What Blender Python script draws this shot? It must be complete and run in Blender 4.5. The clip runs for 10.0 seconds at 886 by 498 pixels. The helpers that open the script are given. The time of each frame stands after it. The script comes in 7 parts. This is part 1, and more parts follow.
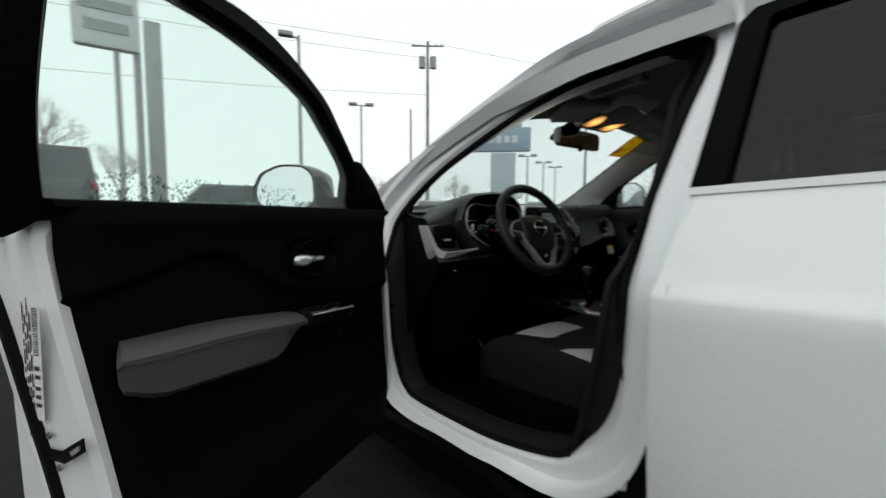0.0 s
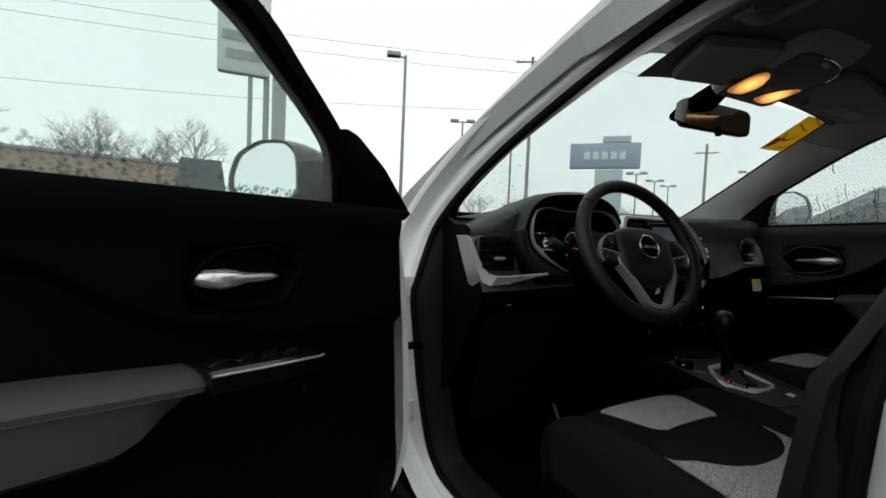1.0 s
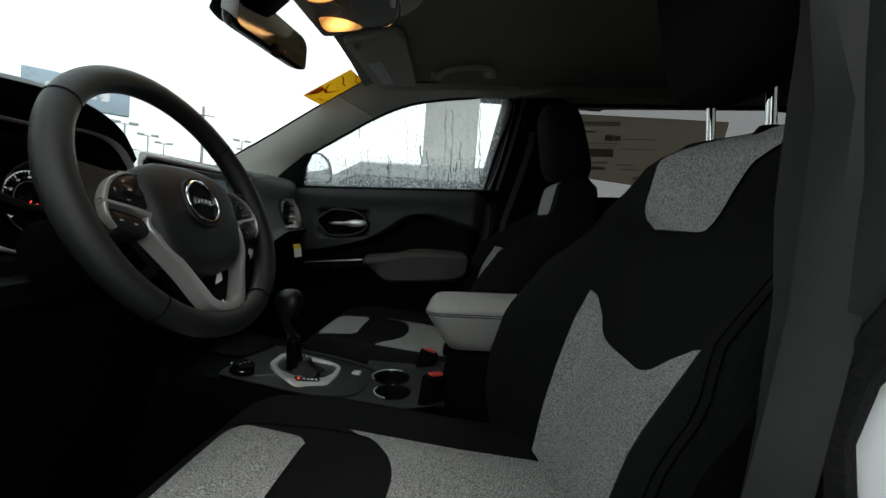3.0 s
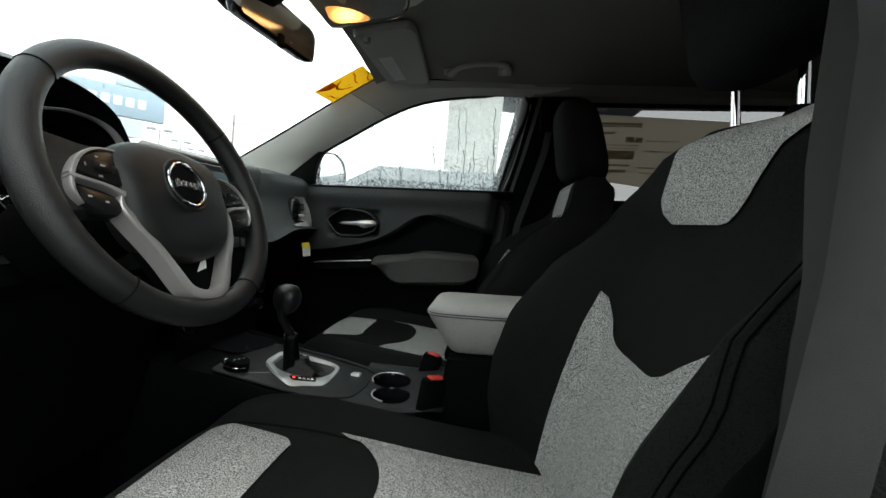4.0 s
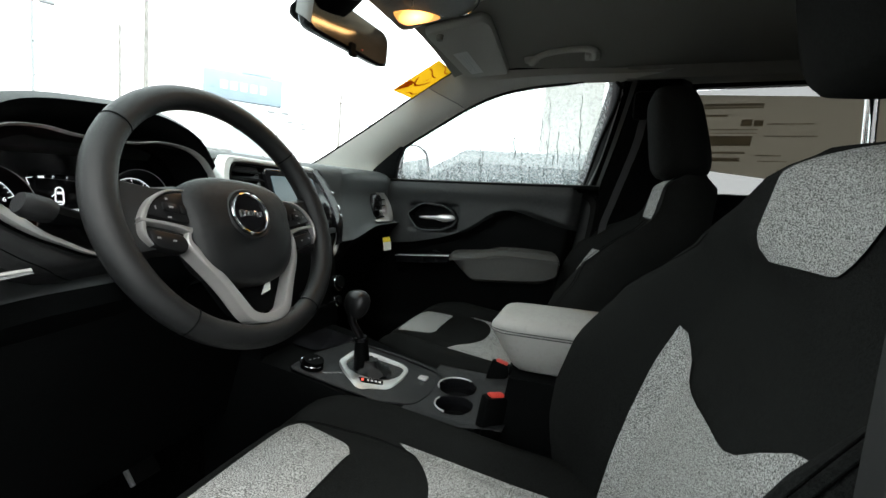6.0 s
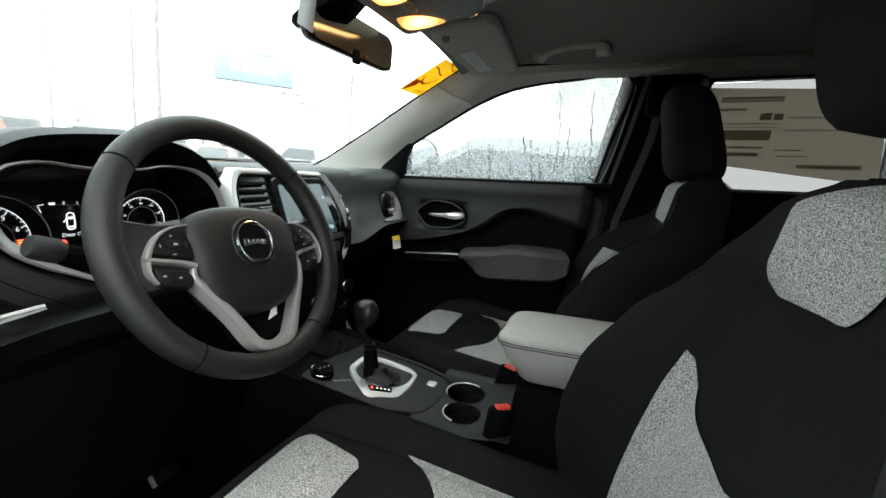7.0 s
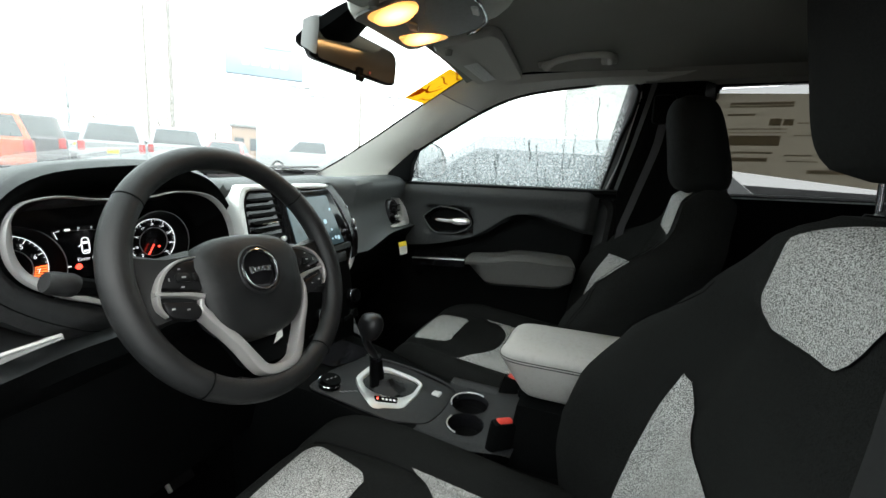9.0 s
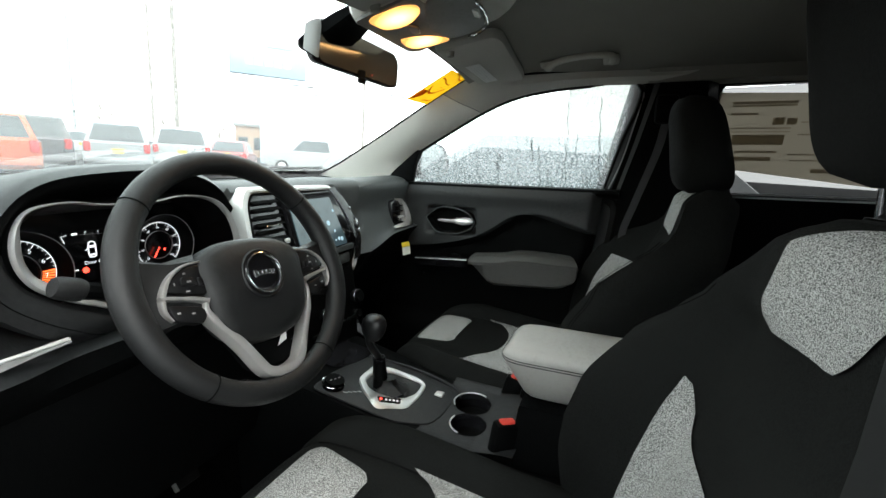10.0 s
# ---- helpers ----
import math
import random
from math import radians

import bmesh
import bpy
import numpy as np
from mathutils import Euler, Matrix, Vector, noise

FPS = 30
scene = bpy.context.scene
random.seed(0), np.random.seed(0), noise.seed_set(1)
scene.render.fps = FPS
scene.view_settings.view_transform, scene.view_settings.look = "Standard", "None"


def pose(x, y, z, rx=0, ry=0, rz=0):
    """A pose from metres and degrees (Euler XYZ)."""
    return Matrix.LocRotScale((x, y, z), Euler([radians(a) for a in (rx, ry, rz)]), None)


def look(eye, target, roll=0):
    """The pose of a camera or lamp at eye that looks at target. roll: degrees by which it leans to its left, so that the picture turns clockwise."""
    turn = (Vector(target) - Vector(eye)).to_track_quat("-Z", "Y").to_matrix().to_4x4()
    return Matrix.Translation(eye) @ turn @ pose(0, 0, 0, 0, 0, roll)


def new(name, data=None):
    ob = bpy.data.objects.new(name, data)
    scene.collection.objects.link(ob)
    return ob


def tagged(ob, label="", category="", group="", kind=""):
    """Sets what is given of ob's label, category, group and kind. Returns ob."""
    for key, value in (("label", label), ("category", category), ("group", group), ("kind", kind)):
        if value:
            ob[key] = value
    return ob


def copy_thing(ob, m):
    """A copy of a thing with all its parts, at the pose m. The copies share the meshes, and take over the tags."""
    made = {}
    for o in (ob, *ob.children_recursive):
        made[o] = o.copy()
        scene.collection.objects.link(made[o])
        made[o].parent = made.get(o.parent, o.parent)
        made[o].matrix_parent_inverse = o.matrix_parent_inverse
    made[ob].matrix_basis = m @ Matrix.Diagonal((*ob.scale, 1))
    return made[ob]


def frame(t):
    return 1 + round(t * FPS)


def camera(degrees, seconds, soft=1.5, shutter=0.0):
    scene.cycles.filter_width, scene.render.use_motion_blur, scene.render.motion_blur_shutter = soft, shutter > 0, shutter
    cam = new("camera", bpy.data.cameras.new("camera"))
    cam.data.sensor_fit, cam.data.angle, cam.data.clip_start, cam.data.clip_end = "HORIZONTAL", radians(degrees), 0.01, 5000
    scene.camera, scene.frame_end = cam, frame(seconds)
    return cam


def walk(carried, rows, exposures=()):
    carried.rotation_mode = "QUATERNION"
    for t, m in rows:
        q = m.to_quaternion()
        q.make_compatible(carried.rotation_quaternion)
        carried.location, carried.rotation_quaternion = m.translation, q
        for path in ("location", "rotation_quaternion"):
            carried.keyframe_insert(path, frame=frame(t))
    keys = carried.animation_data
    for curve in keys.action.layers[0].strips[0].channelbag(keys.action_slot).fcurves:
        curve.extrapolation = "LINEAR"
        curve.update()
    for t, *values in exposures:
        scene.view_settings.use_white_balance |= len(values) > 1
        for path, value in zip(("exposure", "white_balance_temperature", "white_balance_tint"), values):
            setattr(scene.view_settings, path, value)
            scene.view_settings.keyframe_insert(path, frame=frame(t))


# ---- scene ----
cam = camera(90.7, 10.0, shutter=0.25)
PATH = [
    (0, (-1.762, 0.293, 1.125), (-0.498, 1.839, 1.013), -2.2),
    (0.5, (-1.516, 0.499, 1.117), (-0.64, 2.295, 1.036), -0.7),
    (1, (-1.333, 0.632, 1.106), (-0.432, 2.417, 1.076), 0.4),
    (1.5, (-1.201, 0.803, 1.119), (0.159, 2.27, 1.139), -0.7),
    (2, (-1.098, 0.933, 1.131), (0.637, 1.927, 1.074), -0.6),
    (2.5, (-1.031, 0.995, 1.109), (0.912, 1.449, 0.961), 0.5),
    (3, (-0.988, 0.988, 1.092), (1.002, 1.112, 0.933), 1.7),
    (4.5, (-0.928, 0.936, 1.06), (1.043, 1.259, 0.957), 3.0),
    (5, (-0.915, 0.922, 1.075), (1.027, 1.382, 0.951), 2.3),
    (5.5, (-0.907, 0.909, 1.105), (0.998, 1.49, 0.928), 2.9),
    (7, (-0.881, 0.895, 1.207), (0.964, 1.583, 0.856), 1.9),
    (7.5, (-0.881, 0.889, 1.225), (0.963, 1.584, 0.88), 1.6),
    (8, (-0.877, 0.887, 1.24), (0.954, 1.6, 0.867), 1.7),
    (8.5, (-0.876, 0.882, 1.251), (0.947, 1.611, 0.871), 1.4),
    (9, (-0.879, 0.88, 1.259), (0.942, 1.61, 0.87), 1.4),
    (9.5, (-0.878, 0.876, 1.264), (0.938, 1.615, 0.87), 1.2),
    (10, (-0.881, 0.876, 1.267), (0.932, 1.621, 0.87), 1.1),
]
walk(cam, [(t, look(eye, target, roll)) for t, eye, target, roll in PATH],
     [(0.0, -0.3, 6500, 6), (1.0, -0.3, 6500, 6), (1.5, -0.2, 6500, 10), (2.0, -0.3, 6500, 12), (2.5, -0.2, 6500, 12), (3.0, 0.45, 6500, 6), (4.3, 1.4, 6500, 6), (5.5, 1.65, 6500, 6), (7.0, 1.9, 6500, 6), (10.0, 2.0, 6500, 6)])

# ---- overcast daylight ----
world = bpy.data.worlds.new("world")
scene.world = world
world.use_nodes = True
wn = world.node_tree
wn.nodes.clear()
sky = wn.nodes.new("ShaderNodeTexSky")
sky.sky_type = "NISHITA"
sky.sun_disc = False
sky.sun_elevation = radians(48)
sky.sun_rotation = radians(200)
sky.dust_density = 6.0
cloud = wn.nodes.new("ShaderNodeMix")
cloud.data_type = "RGBA"
cloud.inputs["Factor"].default_value = 0.9
cloud.inputs["B"].default_value = (13.6, 14.0, 14.2, 1)
back = wn.nodes.new("ShaderNodeBackground")
back.inputs["Strength"].default_value = 0.1
wout = wn.nodes.new("ShaderNodeOutputWorld")
wn.links.new(sky.outputs["Color"], cloud.inputs["A"])
wn.links.new(cloud.outputs["Result"], back.inputs["Color"])
wn.links.new(back.outputs["Background"], wout.inputs["Surface"])
sun = new("sun", bpy.data.lights.new("sun", "SUN"))
sun.data.energy = 0.7
sun.data.angle = radians(25)
sun.data.color = (1.0, 0.97, 0.93)
sun.matrix_world = look((-6, -4, 14), (0, 0, 0))

# ---- materials ----
def material(name, colour, rough=0.5, metal=0.0, grain=None, second=None, spread=0.15, bump=0.0, bump_scale=300.0, coat=0.0, spec=0.5):
    """A surface with colour variation at two scales and fine relief."""
    m = bpy.data.materials.new(name)
    m.use_nodes = True
    t = m.node_tree
    b = t.nodes["Principled BSDF"]
    b.inputs["Roughness"].default_value = rough
    b.inputs["Metallic"].default_value = metal
    b.inputs["Coat Weight"].default_value = coat
    b.inputs["Specular IOR Level"].default_value = spec
    co = t.nodes.new("ShaderNodeTexCoord")
    big = t.nodes.new("ShaderNodeTexNoise")
    big.inputs["Scale"].default_value = 3.0
    big.inputs["Detail"].default_value = 6
    fine = t.nodes.new("ShaderNodeTexNoise")
    fine.inputs["Scale"].default_value = grain or 120.0
    fine.inputs["Detail"].default_value = 3
    add = t.nodes.new("ShaderNodeMath")
    add.operation = "ADD"
    ramp = t.nodes.new("ShaderNodeValToRGB")
    c2 = second or tuple(c * (1 - spread) for c in colour)
    c1 = colour if second else tuple(min(1, c * (1 + spread)) for c in colour)
    ramp.color_ramp.elements[0].position, ramp.color_ramp.elements[0].color = 0.8, (*c2, 1)
    ramp.color_ramp.elements[1].position, ramp.color_ramp.elements[1].color = 1.0, (*c1, 1)
    for n in (big, fine):
        t.links.new(co.outputs["Object"], n.inputs["Vector"])
    t.links.new(big.outputs["Fac"], add.inputs[0])
    t.links.new(fine.outputs["Fac"], add.inputs[1])
    t.links.new(add.outputs[0], ramp.inputs["Fac"])
    t.links.new(ramp.outputs["Color"], b.inputs["Base Color"])
    if bump:
        bt = t.nodes.new("ShaderNodeTexNoise")
        bt.inputs["Scale"].default_value = bump_scale
        bt.inputs["Detail"].default_value = 2
        bn = t.nodes.new("ShaderNodeBump")
        bn.inputs["Strength"].default_value = bump
        bn.inputs["Distance"].default_value = 0.002
        t.links.new(co.outputs["Object"], bt.inputs["Vector"])
        t.links.new(bt.outputs["Fac"], bn.inputs["Height"])
        t.links.new(bn.outputs["Normal"], b.inputs["Normal"])
    return m


def heather(name, dark, light, scale=780.0):
    """A woven cloth with light and dark threads."""
    m = bpy.data.materials.new(name)
    m.use_nodes = True
    t = m.node_tree
    b = t.nodes["Principled BSDF"]
    b.inputs["Roughness"].default_value = 0.95
    b.inputs["Specular IOR Level"].default_value = 0.1
    co = t.nodes.new("ShaderNodeTexCoord")
    mp = t.nodes.new("ShaderNodeMapping")
    mp.inputs["Scale"].default_value = (1.0, 0.55, 1.0)
    n1 = t.nodes.new("ShaderNodeTexNoise")
    n1.inputs["Scale"].default_value = scale
    n1.inputs["Detail"].default_value = 2
    n1.inputs["Roughness"].default_value = 0.6
    r = t.nodes.new("ShaderNodeValToRGB")
    r.color_ramp.elements[0].position, r.color_ramp.elements[0].color = 0.41, (*dark, 1)
    r.color_ramp.elements[1].position, r.color_ramp.elements[1].color = 0.59, (*light, 1)
    bn = t.nodes.new("ShaderNodeBump")
    bn.inputs["Strength"].default_value = 0.5
    bn.inputs["Distance"].default_value = 0.001
    t.links.new(co.outputs["Object"], mp.inputs["Vector"])
    t.links.new(mp.outputs["Vector"], n1.inputs["Vector"])
    t.links.new(n1.outputs["Fac"], r.inputs["Fac"])
    t.links.new(r.outputs["Color"], b.inputs["Base Color"])
    t.links.new(n1.outputs["Fac"], bn.inputs["Height"])
    t.links.new(bn.outputs["Normal"], b.inputs["Normal"])
    return m


def pane(name, tint, gloss=0.9, mist=0.0):
    """Clear or tinted car glass: tinted see-through with a mirror gloss, and a film of rain mist."""
    m = bpy.data.materials.new(name)
    m.use_nodes = True
    t = m.node_tree
    t.nodes.clear()
    out = t.nodes.new("ShaderNodeOutputMaterial")
    tr = t.nodes.new("ShaderNodeBsdfTransparent")
    tr.inputs["Color"].default_value = (*tint, 1)
    gl = t.nodes.new("ShaderNodeBsdfGlossy")
    gl.inputs["Roughness"].default_value = 0.02
    gl.inputs["Color"].default_value = (gloss, gloss, gloss, 1)
    lw = t.nodes.new("ShaderNodeLayerWeight")
    pw = t.nodes.new("ShaderNodeMath")
    pw.operation, pw.inputs[1].default_value = "POWER", 4.5
    fr = t.nodes.new("ShaderNodeMath")
    fr.operation, fr.inputs[1].default_value, fr.inputs[2].default_value = "MULTIPLY_ADD", 0.85, 0.035
    mix = t.nodes.new("ShaderNodeMixShader")
    t.links.new(lw.outputs["Facing"], pw.inputs[0])
    t.links.new(pw.outputs[0], fr.inputs[0])
    t.links.new(fr.outputs[0], mix.inputs["Fac"])
    t.links.new(tr.outputs[0], mix.inputs[1])
    t.links.new(gl.outputs[0], mix.inputs[2])
    last = mix
    if mist:
        co = t.nodes.new("ShaderNodeTexCoord")
        nz = t.nodes.new("ShaderNodeTexNoise")
        nz.inputs["Scale"].default_value = 130.0
        nz.inputs["Detail"].default_value = 5
        rp = t.nodes.new("ShaderNodeValToRGB")
        rp.color_ramp.elements[0].position, rp.color_ramp.elements[0].color = 0.42, (0.75 * mist, 0.75 * mist, 0.75 * mist, 1)
        rp.color_ramp.elements[1].position, rp.color_ramp.elements[1].color = 0.70, (1.05 * mist, 1.05 * mist, 1.05 * mist, 1)
        df = t.nodes.new("ShaderNodeBsdfTranslucent")
        df.inputs["Color"].default_value = (0.8, 0.84, 0.85, 1)
        m2 = t.nodes.new("ShaderNodeMixShader")
        t.links.new(co.outputs["Object"], nz.inputs["Vector"])
        t.links.new(nz.outputs["Fac"], rp.inputs["Fac"])
        t.links.new(rp.outputs["Color"], m2.inputs["Fac"])
        t.links.new(mix.outputs[0], m2.inputs[1])
        t.links.new(df.outputs[0], m2.inputs[2])
        last = m2
    t.links.new(last.outputs[0], out.inputs["Surface"])
    return m


def glow(name, colour, strength):
    m = bpy.data.materials.new(name)
    m.use_nodes = True
    b = m.node_tree.nodes["Principled BSDF"]
    b.inputs["Base Color"].default_value = (*colour, 1)
    b.inputs["Emission Color"].default_value = (*colour, 1)
    b.inputs["Emission Strength"].default_value = strength
    return m


PAINT = material("white_paint", (0.80, 0.81, 0.82), 0.25, spread=0.02, coat=0.6)
JAMB = material("door_jamb_paint", (0.74, 0.75, 0.77), 0.38, spread=0.03, coat=0.3)
SOFT = material("black_soft_plastic", (0.028, 0.031, 0.032), 0.50, spread=0.15, bump=0.35, bump_scale=900, spec=0.5)
# One door plastic: shade coloured into the driver's copy, light into the passenger's.
DOORSHADED = material("shaded_door_plastic", (0.0024, 0.0026, 0.0026), 0.6, spread=0.15, bump=0.3, bump_scale=900, spec=0.025)
DOORLIT = material("lit_door_plastic", (0.0185, 0.0195, 0.020), 0.5, spread=0.15, bump=0.35, bump_scale=900, spec=0.3)
PADBLACK = material("black_button_plastic", (0.006, 0.006, 0.0065), 0.35, spread=0.1, spec=0.3)
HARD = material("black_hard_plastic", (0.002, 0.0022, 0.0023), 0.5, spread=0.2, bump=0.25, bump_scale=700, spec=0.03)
GLOSSY = material("gloss_black", (0.006, 0.006, 0.007), 0.12, spread=0.1)
RUBBER = material("black_rubber", (0.005, 0.005, 0.005), 0.7, spread=0.2, bump=0.3, bump_scale=400, spec=0.08)
CLOTH = material("black_seat_cloth", (0.0062, 0.0066, 0.0064), 0.95, grain=500, spread=0.4, bump=0.5, bump_scale=1200, spec=0.08)
SIDECLOTH = material("charcoal_bolster_cloth", (0.0062, 0.0066, 0.0065), 0.92, grain=500, spread=0.3, bump=0.5, bump_scale=1200, spec=0.1)
HEATHER = heather("grey_heather_cloth", (0.07, 0.071, 0.069), (0.45, 0.45, 0.44), 780.0)
CONSOLE = material("console_plastic", (0.0125, 0.013, 0.0137), 0.48, spread=0.15, bump=0.35, bump_scale=900, spec=0.3)
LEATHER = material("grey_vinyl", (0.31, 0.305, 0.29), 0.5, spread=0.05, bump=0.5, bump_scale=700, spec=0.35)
WHEELSKIN = material("black_wheel_leather", (0.0066, 0.0069, 0.0072), 0.42, spread=0.2, bump=0.4, bump_scale=900, spec=0.34)
# Headliner greyed down: shade over the cabin's rear is in the colour.
LINER = material("shaded_headliner_cloth", (0.28, 0.272, 0.247), 0.95, grain=600, spread=0.06, bump=0.4, bump_scale=1500, spec=0.05)
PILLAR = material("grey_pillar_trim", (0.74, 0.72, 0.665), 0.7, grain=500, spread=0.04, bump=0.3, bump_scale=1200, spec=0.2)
# Silver trim's shaded copy, for the lower leg of the left vent trim.
SHADEDTRIM = material("shaded_silver_trim", (0.13, 0.13, 0.13), 0.4, metal=0.4, spread=0.05)
# Paler than the headliner: light near the windscreen is in the colour.
LITGREY = material("lit_grey_cloth", (0.50, 0.488, 0.45), 0.9, grain=600, spread=0.05, bump=0.3, bump_scale=1500, spec=0.05)
SILVER = material("silver_painted_plastic", (0.50, 0.50, 0.495), 0.36, metal=0.3, spread=0.04, grain=900)
PILLARBLACK = material("black_pillar_plastic", (0.007, 0.0073, 0.0073), 0.6, spread=0.12, bump=0.12, bump_scale=2600, spec=0.16)
SATIN = material("satin_silver", (0.58, 0.58, 0.57), 0.38, metal=0.6, spread=0.04, grain=900)
SPOKE = material("brushed_spoke_silver", (0.42, 0.41, 0.395), 0.30, metal=0.6, spread=0.04, grain=900)
CHROME = material("chrome", (0.78, 0.78, 0.79), 0.09, metal=1.0, spread=0.02)
HANDLECHROME = material("satin_chrome", (0.74, 0.74, 0.74), 0.16, metal=0.72, spread=0.02)
STEELDARK = material("dark_steel", (0.12, 0.12, 0.125), 0.5, metal=0.6, spread=0.1)
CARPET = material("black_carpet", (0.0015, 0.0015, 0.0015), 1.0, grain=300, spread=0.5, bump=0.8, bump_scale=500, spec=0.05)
SCREEN = material("dark_display_glass", (0.045, 0.07, 0.085), 0.12, spread=0.3, grain=20)
LAMP = glow("warm_lamp_lens", (1.0, 0.44, 0.11), 1.0)
_t = LAMP.node_tree
_c = _t.nodes.new("ShaderNodeTexCoord")
_m = _t.nodes.new("ShaderNodeMapping")
_m.inputs["Location"].default_value = (-1.0, -1.0, 0)
_m.inputs["Scale"].default_value = (2.0, 2.0, 0)
_g = _t.nodes.new("ShaderNodeTexGradient")
_g.gradient_type = "SPHERICAL"
_k = _t.nodes.new("ShaderNodeMath")
_k.operation, _k.inputs[1].default_value, _k.inputs[2].default_value = "MULTIPLY_ADD", 2.6, 0.35
_t.links.new(_c.outputs["Generated"], _m.inputs["Vector"])
_t.links.new(_m.outputs["Vector"], _g.inputs["Vector"])
_t.links.new(_g.outputs["Fac"], _k.inputs[0])
_t.links.new(_k.outputs[0], _t.nodes["Principled BSDF"].inputs["Emission Strength"])
RED = material("red_plastic", (0.55, 0.05, 0.035), 0.45, spread=0.06)
REDGLOW = glow("red_telltale", (1.0, 0.05, 0.03), 1.2)
ORANGEGLOW = glow("orange_scale", (1.0, 0.14, 0.03), 0.75)
WHITEGLOW = glow("white_scale", (0.9, 0.92, 0.95), 0.3)
LABELWHITE = material("white_label_paper", (0.72, 0.72, 0.70), 0.7, spread=0.04)
LABELGREY = material("grey_print", (0.22, 0.22, 0.22), 0.8, spread=0.1)
INK = material("black_print", (0.03, 0.03, 0.03), 0.8, spread=0.1)
YELLOW = material("yellow_label", (0.80, 0.62, 0.05), 0.6, spread=0.05)


def film(name, colour):
    """A printed film that daylight shines through."""
    m = bpy.data.materials.new(name)
    m.use_nodes = True
    t = m.node_tree
    t.nodes.clear()
    out = t.nodes.new("ShaderNodeOutputMaterial")
    tr = t.nodes.new("ShaderNodeBsdfTranslucent")
    df = t.nodes.new("ShaderNodeBsdfDiffuse")
    mx = t.nodes.new("ShaderNodeMixShader")
    mx.inputs["Fac"].default_value = 0.35
    for n in (tr, df):
        n.inputs["Color"].default_value = (*colour, 1)
    t.links.new(tr.outputs[0], mx.inputs[1])
    t.links.new(df.outputs[0], mx.inputs[2])
    t.links.new(mx.outputs[0], out.inputs["Surface"])
    return m


FILMYELLOW = film("yellow_film", (0.46, 0.235, 0.008))
FILMRED = film("red_film", (0.34, 0.075, 0.012))
# Grey vinyl scaled down: the door armrests' shade is in the colour.
SHADEDVINYL = material("shaded_grey_vinyl", (0.057, 0.056, 0.053), 0.5, spread=0.05, bump=0.5, bump_scale=700, spec=0.3)
GLASS = pane("clear_glass", (0.80, 0.88, 0.87), mist=0.09)
GLASSD = pane("rainy_side_glass", (0.82, 0.95, 0.91), mist=0.12)
GLASSP = pane("misted_side_glass", (0.78, 0.86, 0.85), mist=0.27)
PRIVACY = pane("privacy_glass", (0.13, 0.13, 0.13))
MIRROR = material("mirror_silver", (0.82, 0.84, 0.85), 0.02, metal=1.0, spread=0.01)
# Brown base colour stands in for the cabin reflected in the mirror.
BROWNMIRROR = material("brown_reflection_mirror", (0.15, 0.128, 0.102), 0.12, metal=0.75, spread=0.02)
DROP = pane("water_drop", (0.55, 0.60, 0.60), gloss=1.0)
DROPGREY = pane("dull_water_drop", (0.42, 0.46, 0.46), gloss=1.0)


# ---- mesh kit ----
def thing(name, label, category="", group="", kind="", m=None):
    ob = new(name)
    ob.empty_display_size = 0.05
    if m is not None:
        ob.matrix_world = m
    return tagged(ob, label, category, group, kind)


def part(name, vf, mat, parent=None, label="", smooth=40):
    v, f = vf
    me = bpy.data.meshes.new(name)
    me.from_pydata([tuple(map(float, p)) for p in v], [], f)
    b = bmesh.new()
    b.from_mesh(me)
    bmesh.ops.recalc_face_normals(b, faces=b.faces[:])
    b.to_mesh(me)
    b.free()
    me.materials.append(mat)
    if smooth:
        me.shade_smooth()
        me.set_sharp_from_angle(angle=radians(smooth))
    ob = new(name, me)
    if parent is not None:
        ob.parent = parent
    if label:
        ob["label"] = label
    return ob


def join(*vfs):
    V, F = [], []
    for v, f in vfs:
        k = len(V)
        V += [tuple(p) for p in v]
        F += [tuple(i + k for i in q) for q in f]
    return V, F


def moved(vf, m):
    return [tuple(m @ Vector(p)) for p in vf[0]], vf[1]


def box(c, s, bevel=0.0, seg=2):
    b = bmesh.new()
    bmesh.ops.create_cube(b, size=1.0)
    for v in b.verts:
        v.co = Vector((v.co.x * s[0] + c[0], v.co.y * s[1] + c[1], v.co.z * s[2] + c[2]))
    if bevel:
        bmesh.ops.bevel(b, geom=b.edges[:], offset=min(bevel, 0.49 * min(s)), segments=seg, profile=0.5, affect="EDGES")
    b.verts.index_update()
    out = [tuple(v.co) for v in b.verts], [tuple(v.index for v in f.verts) for f in b.faces]
    b.free()
    return out


def curve(points, n, closed=False):
    """n points evenly along a smooth line through the points."""
    p = np.array(points, float)
    k = len(p)
    out = []
    spans = k if closed else k - 1
    for i in range(spans):
        p1, p2 = p[i], p[(i + 1) % k]
        p0 = p[i - 1] if (closed or i > 0) else 2 * p1 - p2
        p3 = p[(i + 2) % k] if (closed or i + 2 < k) else 2 * p2 - p1
        for s in np.linspace(0, 1, 16, endpoint=False):
            out.append(0.5 * (2 * p1 + (p2 - p0) * s + (2 * p0 - 5 * p1 + 4 * p2 - p3) * s * s + (3 * p1 - p0 - 3 * p2 + p3) * s ** 3))
    out.append(p[0] if closed else p[-1])
    out = np.array(out)
    d = np.r_[0, np.cumsum(np.linalg.norm(np.diff(out, axis=0), axis=1))]
    at = np.linspace(0, d[-1], n, endpoint=not closed)
    return np.stack([np.interp(at, d, out[:, c]) for c in range(out.shape[1])], 1)


